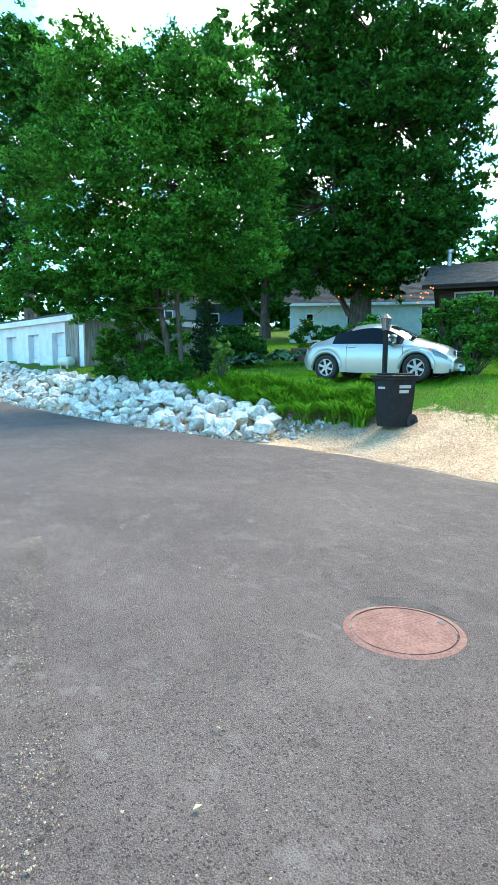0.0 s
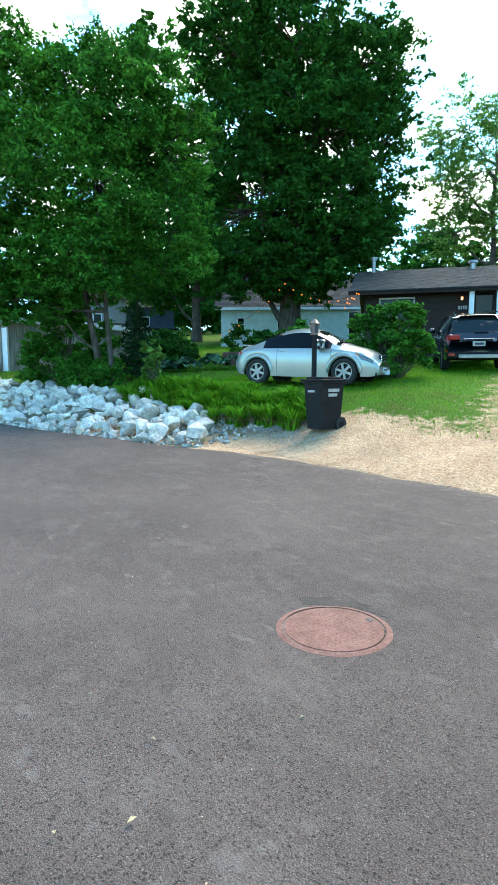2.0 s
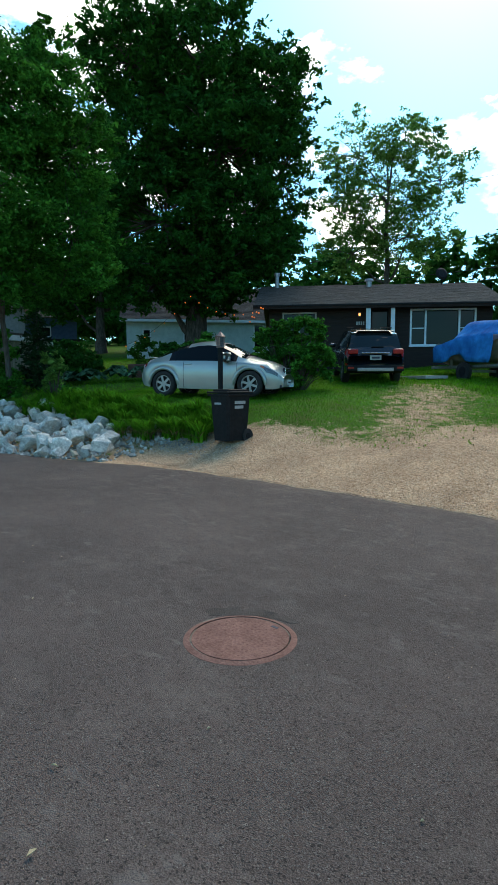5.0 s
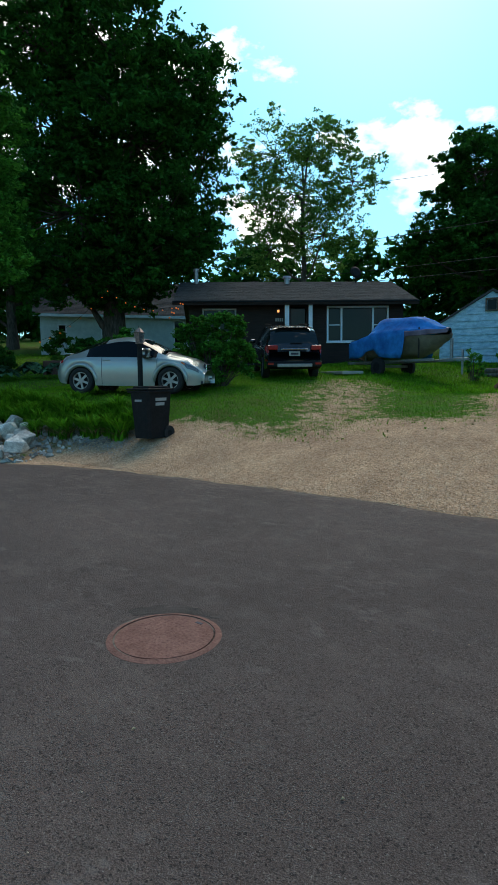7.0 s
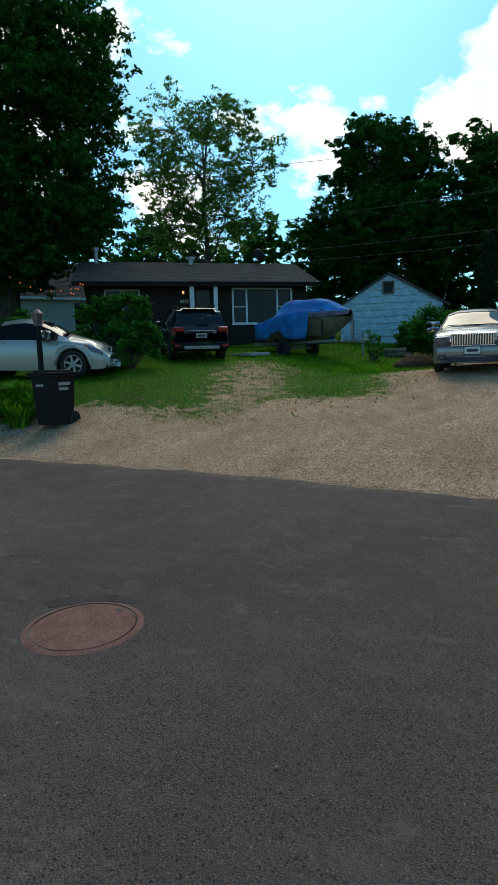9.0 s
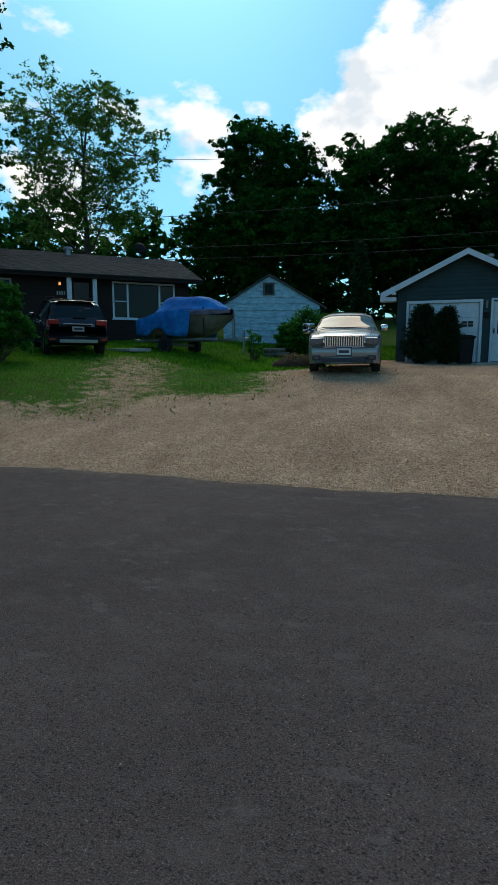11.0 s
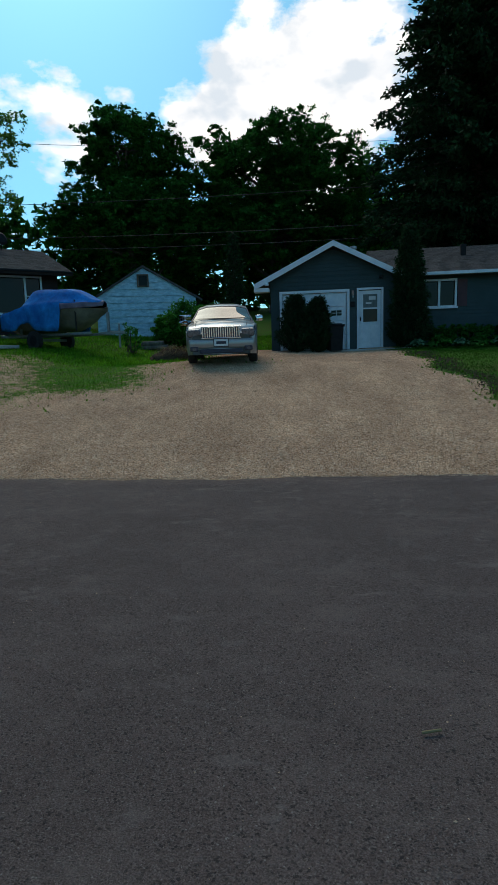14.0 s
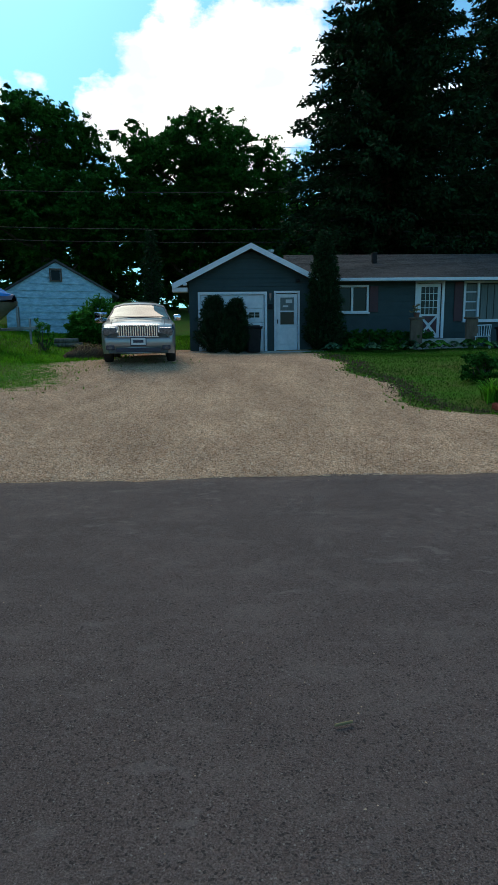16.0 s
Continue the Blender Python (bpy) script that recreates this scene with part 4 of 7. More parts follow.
# ---- trees ----
def leaves(rs, centres, spread, n, size, flat=0.35, aspect=0.62, burst=1.05):
    """n rhombic leaves scattered round the given clump centres."""
    m = 9
    sprays = np.repeat(centres, m, 0) + rs.normal(size=(len(centres) * m, 3)) * np.repeat(spread, m)[:, None] * (burst, burst, 0.8 * burst)
    k = rs.randint(0, len(sprays), n)
    P = sprays[k] + rs.normal(size=(n, 3)) * (0.36 * np.repeat(spread, m)[k])[:, None] * (1, 1, 0.5)
    N = rs.normal(size=(n, 3))
    N[:, 2] = np.abs(N[:, 2]) + flat
    N /= np.linalg.norm(N, axis=1, keepdims=True)
    A = np.cross(N, rs.normal(size=(n, 3)))
    A /= np.linalg.norm(A, axis=1, keepdims=True)
    Bv = np.cross(N, A)
    s = size * (0.6 + 0.8 * rs.rand(n))[:, None]
    V = np.stack([P - A * s, P + Bv * s * aspect * 0.8 - A * s * 0.1 + N * s * 0.12, P + A * s, P - Bv * s * aspect * 0.8 - A * s * 0.1 + N * s * 0.12], 1).reshape(-1, 3)
    F = np.arange(4 * n).reshape(n, 4)
    return V, F


def tree(name, label, base, blobs, n=30000, size=0.15, trunk=0.25, bark=None, leaf=None, seed=1, clumps=26, tight=0.2, stems=1, group="", limbs=True, lean=0.0):
    """A tapered trunk, limbs to each lobe of the crown, and a crown of many small leaves in clumps."""
    rs = np.random.RandomState(seed)
    T_ = thing(name, label, "tree", Matrix.Translation(base), group)
    bl = np.array(blobs, float)
    bl[:, :3] -= np.array(base)
    top = bl[:, 2].max()
    cen = bl[:, :3].mean(0)
    stems_pts = []
    V, F = [], []

    def add(pts, rad, seg=8):
        v, f = tube(pts, rad, seg)
        k = len(V)
        V.extend(v)
        F.extend([tuple(i + k for i in q) for q in f])

    for s in range(stems):
        a = 2.1 * s + seed
        off = Vector((math.cos(a), math.sin(a), 0)) * (0.0 if stems == 1 else 0.35)
        tipx = Vector((cen[0] * 0.7 + off.x * 4, cen[1] * 0.7 + off.y * 4, top * 0.86))
        pts = []
        for i in range(9):
            u = i / 8
            w = Vector((rs.normal() * 0.05, rs.normal() * 0.05, 0)) * (u * top * 0.25)
            pts.append(off * (1 - u) + tipx * u ** 1.25 * Vector((1, 1, 0)).length / Vector((1, 1, 0)).length + w)
            pts[-1].z = -0.25 + (top * 0.86 + 0.25) * u
        r0 = trunk * (1 if s == 0 else 0.7)
        add(pts, [r0 * (1.35 if i == 0 else 1) * (1 - 0.9 * (i / 8) ** 1.1) + 0.015 for i in range(9)], 10)
        stems_pts.append(pts)
    part_ob = pydata("trunk", V, F, bark or M_BARK, T_, smooth=True)
    V, F = [], []
    C_, S_ = [], []
    for bi, b in enumerate(bl):
        c, r, rz = Vector(b[:3]), b[3], b[4]
        pts = stems_pts[bi % stems]
        zt = max(top * 0.12, min(c.z - r * 0.9, top * 0.7))
        st = min(pts, key=lambda p: abs(p.z - zt))
        if limbs:
            mid = st.lerp(c, 0.55) + Vector((rs.normal(), rs.normal(), 0.8 * abs(rs.normal()))) * r * 0.12
            rr = trunk * 0.38
            add([st, st.lerp(mid, 0.5) - Vector((0, 0, 0.1 * r)), mid, c], [rr, rr * 0.75, rr * 0.5, rr * 0.2], 7)
        nc = max(5, int(clumps * (r / bl[:, 3].mean()) ** 2))
        d = rs.normal(size=(nc, 3))
        d /= np.linalg.norm(d, axis=1, keepdims=True)
        q = np.array(c) + d * (rs.uniform(0.35, 1.0, nc) ** 0.6)[:, None] * np.array([r, r, rz])
        C_.append(q)
        S_.append(np.full(nc, tight * (r + rz) / 2) * rs.uniform(0.6, 1.3, nc))
        if limbs:
            for j in range(0, nc, 2):
                e = Vector(q[j])
                m_ = c.lerp(e, 0.5) + Vector(rs.normal(size=3)) * r * 0.08
                add([c, m_, e], [trunk * 0.1, trunk * 0.07, 0.008], 5)
    if limbs:
        pydata("branchwork", V, F, bark or M_BARK, T_, smooth=True, kind="stuff")
    C_, S_ = np.concatenate(C_), np.concatenate(S_)
    v, f = leaves(rs, C_, S_, n, size)
    keep = (v.reshape(-1, 4, 3)[:, :, 2].min(1) > 0.02)
    f = f[keep]
    used = np.unique(f)
    remap = np.zeros(len(v), int)
    remap[used] = np.arange(len(used))
    pydata("crown", v[used], remap[f], leaf or M_LEAF, T_, kind="stuff")
    return T_


def conifer(name, label, base, height, radius, n=24000, seed=3, leaf=None, size=0.28, droop=0.35, clear=0.03, power=0.85, category="tree", trunk=0.22, dense=1.0):
    """Whorls of drooping boughs on a straight trunk, each bough fledged with needle sprays."""
    rs = np.random.RandomState(seed)
    T_ = thing(name, label, category, Matrix.Translation(base))
    V, F = tube([(0, 0, -0.2), (0, 0, height * 0.5), (0, 0, height)], [trunk, trunk * 0.55, 0.02], 9)
    pydata("trunk", V, F, M_BARK, T_, smooth=True)
    V, F, P, D = [], [], [], []
    nb = int((26 + height * 15) * dense)
    for i in range(nb):
        u = clear + (1 - clear) * (i + rs.rand()) / nb
        L = radius * (1 - u) ** power * rs.uniform(0.7, 1.12) + 0.05
        a = i * 2.399 + rs.normal() * 0.3
        d = Vector((math.cos(a), math.sin(a), 0))
        z = u * height
        tip = d * L + Vector((0, 0, z - droop * L + 0.15 * L))
        pts = [Vector((0, 0, z)), d * L * 0.5 + Vector((0, 0, z - droop * L * 0.35)), tip]
        v, f = tube(pts, [0.02 + 0.012 * L, 0.012 + 0.006 * L, 0.004], 4)
        k = len(V)
        V += v
        F += [tuple(x + k for x in q) for q in f]
        m = max(4, int(n / nb * (L / (radius * 0.55))))
        t = rs.rand(m) ** 0.75
        for tt in t:
            p = pts[0].lerp(pts[1], tt * 2) if tt < 0.5 else pts[1].lerp(pts[2], tt * 2 - 1)
            P.append(p)
            D.append(d + Vector(rs.normal(size=3)) * 0.75 - Vector((0, 0, 0.45)))
    pydata("boughs", V, F, M_BARK, T_)
    P, D = np.array(P), np.array(D)
    D /= np.linalg.norm(D, axis=1, keepdims=True)
    m = len(P)
    s = size * rs.uniform(0.5, 1.2, m)[:, None]
    P = P + rs.normal(size=(m, 3)) * 0.35 * size
    side = np.cross(D, rs.normal(size=(m, 3)))
    side /= np.linalg.norm(side, axis=1, keepdims=True)
    v = np.stack([P, P + D * s * 0.5 + side * s * 0.2, P + D * s, P + D * s * 0.5 - side * s * 0.2], 1).reshape(-1, 3)
    pydata("needles", v, np.arange(4 * m).reshape(m, 4), leaf or M_NEEDLE, T_, kind="stuff")
    return T_


def shrub(name, label, base, lobes, n=9000, size=0.07, leaf=None, seed=1, tight=0.22, category="shrub", clumps=18):
    """Stems from the ground and leaf clumps in several lobes (dx, dy, z, r, rz) round the base."""
    rs = np.random.RandomState(seed)
    T_ = thing(name, label, category, Matrix.Translation(base))
    V, F, C_, S_ = [], [], [], []
    for b in lobes:
        c, r, rz = Vector(b[:3]), b[3], b[4]
        d = rs.normal(size=(clumps, 3))
        d /= np.linalg.norm(d, axis=1, keepdims=True)
        q = np.array(c) + d * (rs.uniform(0.2, 1.0, clumps) ** 0.5)[:, None] * np.array([r, r, rz])
        q[:, 2] = np.maximum(q[:, 2], 0.08)
        C_.append(q)
        S_.append(np.full(clumps, tight * r))
        for j in range(0, clumps, 2):
            e = Vector(q[j])
            s0 = Vector((c.x * 0.3 + rs.normal() * 0.06, c.y * 0.3 + rs.normal() * 0.06, -0.08))
            v, f = tube([s0, s0.lerp(e, 0.5) + Vector((0, 0, 0.12 * rz)), e], [0.022, 0.014, 0.004], 5)
            k = len(V)
            V += v
            F += [tuple(x + k for x in g) for g in f]
    pydata("stems", V, F, M_BARK, T_)
    v, f = leaves(rs, np.concatenate(C_), np.concatenate(S_), n, size, burst=0.55)
    v[:, 2] = np.maximum(v[:, 2], 0.0)
    pydata("foliage", v, f, leaf or M_LEAF, T_, kind="stuff")
    return T_


def ground_z(x, y):
    return float(land(x, y))


tree("maple", "young green maple with several stems behind the stone bank", (-18.89, 7.16, ground_z(-18.89, 7.16)),
     [(-20.3, 5.0, 10.8, 1.97, 1.6), (-18.8, 7.5, 10.4, 2.25, 1.97), (-20.4, 3.8, 7.6, 1.88, 1.97), (-18.8, 6.8, 7.6, 2.63, 2.35), (-17.8, 9.1, 9.0, 1.41, 1.78), (-17.6, 8.9, 6.3, 1.5, 1.97), (-20.2, 3.6, 5.2, 1.6, 1.41), (-18.9, 6.2, 5.2, 2.07, 1.41), (-18.5, 8.5, 11.8, 1.03, 1.13), (-20.9, 4.3, 12.6, 0.41, 0.84), (-18.6, 8.7, 12.7, 0.34, 0.94), (-20.5, 2.6, 4.1, 1.1, 0.8), (-19.7, 4.7, 4.1, 1.5, 0.9)],
     n=175000, size=0.072, trunk=0.11, bark=M_BARK, leaf=M_LEAF, seed=4, stems=2, clumps=60, tight=0.145)
tree("big_maple", "large dense dark green maple with a thick trunk", (-22.25, 17.6, ground_z(-22.25, 17.6)),
     [(-24.5, 15.7, 16.9, 2.74, 2.88), (-23.1, 18.6, 17.4, 3.19, 2.88), (-21.6, 21.2, 16.1, 2.74, 3.19), (-23.9, 16.1, 13.2, 2.59, 2.59), (-22.2, 19.3, 13.2, 3.50, 3.19), (-20.7, 21.9, 12.1, 1.97, 3.19), (-23.1, 16.5, 9.5, 3.19, 2.59), (-21.4, 19.6, 8.9, 3.19, 2.59), (-22.1, 17.8, 6.8, 3.04, 1.68), (-20.5, 21.2, 8.4, 1.82, 1.68), (-22.9, 15.9, 6.5, 2.51, 1.48)],
     n=165000, size=0.118, trunk=0.58, leaf=M_LEAF_DARK, seed=7, clumps=60, tight=0.15)
tree("far_tree", "tall dark tree behind the garages", (-43.44, 5.23, ground_z(-43.44, 5.23)),
     [(-45.3, 5.6, 22.4, 3.36, 2.96), (-43.9, 7.1, 17.6, 3.75, 4.35), (-44.8, 4.4, 14.4, 2.37, 4.35), (-44.4, 4.3, 10.1, 1.98, 2.37)],
     n=50000, size=0.16, trunk=0.45, leaf=M_LEAF_DARK, seed=9, clumps=60, tight=0.15)
tree("far_tree", "dark tree filling the gap behind the two maples", (-37.19, 20.75, ground_z(-37.19, 20.75)),
     [(-38.8, 21.5, 18.5, 2.92, 2.50), (-38.9, 20.2, 14.3, 3.34, 2.92), (-37.6, 22.4, 13.1, 3.34, 2.92), (-37.8, 21.1, 9.8, 3.75, 2.50), (-39.5, 17.7, 8.9, 3.75, 2.50), (-36.0, 24.4, 9.4, 3.34, 2.50)],
     n=36000, size=0.19, trunk=0.35, leaf=M_LEAF_DARK, seed=10, clumps=50, tight=0.17)
tree("locust", "tall airy pale green tree behind the ranch house", (-23.83, 36.74, ground_z(-23.83, 36.74)),
     [(-25.9, 35.9, 18.3, 2.89, 3.24), (-23.6, 38.3, 19.5, 2.74, 2.50), (-24.6, 36.9, 15.4, 3.73, 3.73), (-21.6, 40.0, 16.6, 2.59, 2.24), (-26.6, 34.7, 14.2, 2.24, 2.74), (-22.9, 38.0, 12.5, 3.73, 2.74), (-25.8, 35.1, 11.3, 2.74, 1.90)],
     n=46000, size=0.10, trunk=0.3, leaf=M_LEAF_LIGHT, seed=12, clumps=40, tight=0.13, bark=M_BARK)
tree("back_tree", "dense dark deciduous tree behind the shed", (-13.62, 45.92, ground_z(-13.62, 45.92)),
     [(-16.0, 46.9, 19.5, 1.90, 2.00), (-13.8, 47.6, 17.7, 3.75, 2.75), (-11.7, 48.5, 16.3, 3.00, 3.25), (-15.7, 46.1, 14.1, 2.75, 2.75), (-13.1, 47.0, 12.3, 5.25, 2.75), (-17.6, 44.8, 11.4, 2.60, 1.90), (-11.3, 47.6, 10.0, 4.50, 2.75)],
     n=110000, size=0.15, trunk=0.4, leaf=M_LEAF_DARK, seed=15, clumps=50, tight=0.15)
tree("back_tree", "broad dark domed tree behind the garage", (-2.66, 50.02, ground_z(-2.66, 50.02)),
     [(-2.0, 51.6, 18.3, 4.51, 2.47), (-7.3, 51.7, 17.8, 2.28, 2.28), (1.2, 50.9, 15.2, 4.51, 3.56), (-4.5, 51.0, 14.8, 4.98, 3.56), (-6.9, 50.7, 11.9, 4.51, 2.75), (2.6, 50.2, 10.9, 3.56, 3.08), (-1.7, 50.4, 11.0, 4.98, 2.75)],
     n=150000, size=0.15, trunk=0.45, leaf=M_LEAF_DARK, seed=16, clumps=60, tight=0.14)
tree("back_tree", "slim dark tree behind the blue house", (5.78, 53.53, ground_z(5.78, 53.53)),
     [(5.4, 54.7, 14.2, 2.47, 4.37), (6.3, 54.0, 10.1, 3.08, 3.08), (9.5, 54.7, 11.8, 3, 4)], n=36000, size=0.15, trunk=0.3, leaf=M_LEAF, seed=18, clumps=34)
conifer("spruce", "very tall dark spruce with drooping boughs behind the house", (9.3, 33.3, ground_z(9.3, 33.3)), 28, 7.0, n=190000, dense=1.5, seed=21, size=0.34, power=0.7, trunk=0.35)
conifer("spruce", "very tall dark spruce with drooping boughs behind the house", (17.4, 35.2, ground_z(17.4, 35.2)), 27, 6.2, n=130000, dense=1.5, seed=22, size=0.36, power=0.7, trunk=0.35)
conifer("arborvitae", "tall columnar dark evergreen beside the garage wall", (3.55, 20.15, ground_z(3.55, 20.15)), 3.95, 0.66, n=42000, dense=6, seed=23, size=0.10, droop=-0.5, clear=0.01, power=0.55, category="shrub", trunk=0.06, leaf=M_NEEDLE)
# closing woods far behind
def woods(name, x0, x1, y0, y1, n, zlo, zhi, seed, leaf):
    rs = np.random.RandomState(seed)
    k = int((x1 - x0) / 2.4)
    cx = np.linspace(x0, x1, k)
    cy = y0 + (y1 - y0) * (cx - x0) / (x1 - x0) + rs.normal(size=k) * 1.5
    C_ = []
    for a, b in zip(cx, cy):
        h = rs.uniform(zlo, zhi)
        z0 = ground_z(a, b)
        for j in range(12):
            C_.append((a + rs.normal() * 1.3, b + rs.normal() * 1.3, z0 + 0.4 + (h - 0.4) * rs.rand()))
    C_ = np.array(C_)
    v, f = leaves(rs, C_, np.full(len(C_), 0.95), n, 0.42)
    ob = pydata(name, v, f, leaf, None, "dense dark belt of trees and undergrowth closing the yards", kind="stuff")
    tagged(ob, category="woods")


woods("far_woods", -22, 36, 58, 58, 22000, 6, 9.5, 31, M_LEAF_DARK)
woods("far_woods", -75, -20, 30, 60, 22000, 6, 10, 32, M_LEAF_DARK)
woods("far_woods", -82, -48, -6, 34, 20000, 5, 9, 33, M_LEAF_DARK)


# ---- vehicles ----
class Shell:
    """A car body as cross sections along its length (x forward), from a few curves."""
    def __init__(self, spec, n=84):
        self.s = spec
        self.x = np.linspace(spec["top"][0][0], spec["top"][-1][0], n)
        k = np.array([1, 2, 3, 2, 1]) / 9

        def curve(c):
            c = np.array(c)
            v = np.interp(self.x, c[:, 0], c[:, 1])
            p = np.pad(v, 2, mode="edge")
            return np.convolve(p, k, "valid")
        self.top, self.belt, self.w, self.low = (curve(spec[q]) for q in ("top", "belt", "half", "low"))
        zb = self.low.copy()
        for a in spec["axles"]:
            R = spec["wheel"] + 0.055
            arc = np.sqrt(np.maximum(0, R * R - (self.x - a) ** 2)) + spec["wheel"]
            zb = np.where(np.abs(self.x - a) < R, np.maximum(zb, arc), zb)
        self.zb = np.minimum(zb, self.belt - 0.06)
        self.top = np.maximum(self.top, self.belt + 0.025)

    def sec(self, i):
        w, zb, be, to = self.w[i], self.zb[i], self.belt[i], self.top[i]
        h = to - be
        wr = w * 0.93 - self.s["tumble"] * h
        bow = self.s.get("bow", 0.08) * min(1, h / 0.25) + 0.4 * h * (h < 0.12)
        ze = be + max(0.012, h - bow)
        pts = [(w * 0.965, zb), (w * 0.995, zb + (be - zb) * 0.35), (w, zb + (be - zb) * 0.62), (w * 0.985, be - (be - zb) * 0.12), (w * 0.935, be), (wr, ze), (wr * 0.62, to - 0.012), (0.0, to)]
        return [Vector((self.x[i], a, b)) for a, b in pts]

    def point(self, x, s, side):
        f = np.clip((x - self.x[0]) / (self.x[1] - self.x[0]), 0, len(self.x) - 1.001)
        i, u = int(f), f - int(f)
        A, Bq = self.sec(i), self.sec(i + 1)
        j, v = int(min(s, 6.999)), min(s, 6.999) - int(min(s, 6.999))
        p = A[j].lerp(A[j + 1], v).lerp(Bq[j].lerp(Bq[j + 1], v), u)
        return Vector((p.x, p.y * side, p.z))

    def patch(self, x0, x1, s0, s1, side, off=0.008, nx=6, ns=4, skew=0.0):
        """A thin plate that follows the skin."""
        V, F = [], []
        for a in range(nx + 1):
            for b in range(ns + 1):
                x = x0 + (x1 - x0) * a / nx + skew * (b / ns)
                s = s0 + (s1 - s0) * b / ns
                p = self.point(x, s, side)
                du = self.point(x + 0.02, s, side) - self.point(x - 0.02, s, side)
                dv = self.point(x, min(s + 0.05, 6.99), side) - self.point(x, max(s - 0.05, 0), side)
                nrm = du.cross(dv).normalized() * (-side)
                if nrm.dot(p - Vector((0, 0, 0.6))) < 0:
                    nrm = -nrm
                V.append(p + nrm * off)
        for a in range(nx):
            for b in range(ns):
                k = a * (ns + 1) + b
                F.append((k, k + ns + 1, k + ns + 2, k + 1))
        return V, F


def wheel(parent, x, y, r, w, side, spokes, m):
    bm = bmesh.new()
    prof = [(r * 0.66, -w / 2), (r * 0.9, -w / 2), (r * 0.97, -w * 0.4), (r, -w * 0.25), (r, w * 0.25), (r * 0.97, w * 0.4), (r * 0.9, w / 2), (r * 0.66, w / 2)]
    n = 32
    rings = [[bm.verts.new((a * math.cos(2 * math.pi * k / n), b, a * math.sin(2 * math.pi * k / n))) for a, b in prof] for k in range(n)]
    for k in range(n):
        A, C = rings[k], rings[(k + 1) % n]
        for j in range(len(prof)):
            j2 = (j + 1) % len(prof)
            bm.faces.new((A[j], A[j2], C[j2], C[j]))
    bmesh.ops.recalc_face_normals(bm, faces=bm.faces)
    t = part("wheel", bm, M_TYRE, parent, smooth=True)
    t.matrix_basis = pose(x, y, r)
    o = side * w * 0.38
    bm = bmesh.new()
    cyl(bm, (0, o * 0.5, 0), (0, o, 0), r * 0.17, seg=16)
    for k in range(spokes):
        a = 2 * math.pi * k / spokes + 0.3
        box(bm, 0.05 * r, r * 0.63, -0.012, 0.012, -r * 0.085, r * 0.085, m=Matrix.Translation((0, o * 0.92, 0)) @ Matrix.Rotation(a, 4, "Y"))
    nn = 32
    for ra, rb, ya, yb in ((r * 0.60, r * 0.665, o * 1.05, o * 1.05), (r * 0.60, r * 0.60, o * 1.05, -o * 0.5)):
        va = [bm.verts.new((ra * math.cos(2 * math.pi * k / nn), ya, ra * math.sin(2 * math.pi * k / nn))) for k in range(nn)]
        vb = [bm.verts.new((rb * math.cos(2 * math.pi * k / nn), yb, rb * math.sin(2 * math.pi * k / nn))) for k in range(nn)]
        for k in range(nn):
            bm.faces.new((va[k], va[(k + 1) % nn], vb[(k + 1) % nn], vb[k]))
    part("rim", bm, m, t)
    bm = bmesh.new()
    cyl(bm, (0, -o * 0.2, 0), (0, o * 0.25, 0), r * 0.6, seg=24)
    part("brake_disc", bm, M_BLACKPLASTIC, t)
    return t


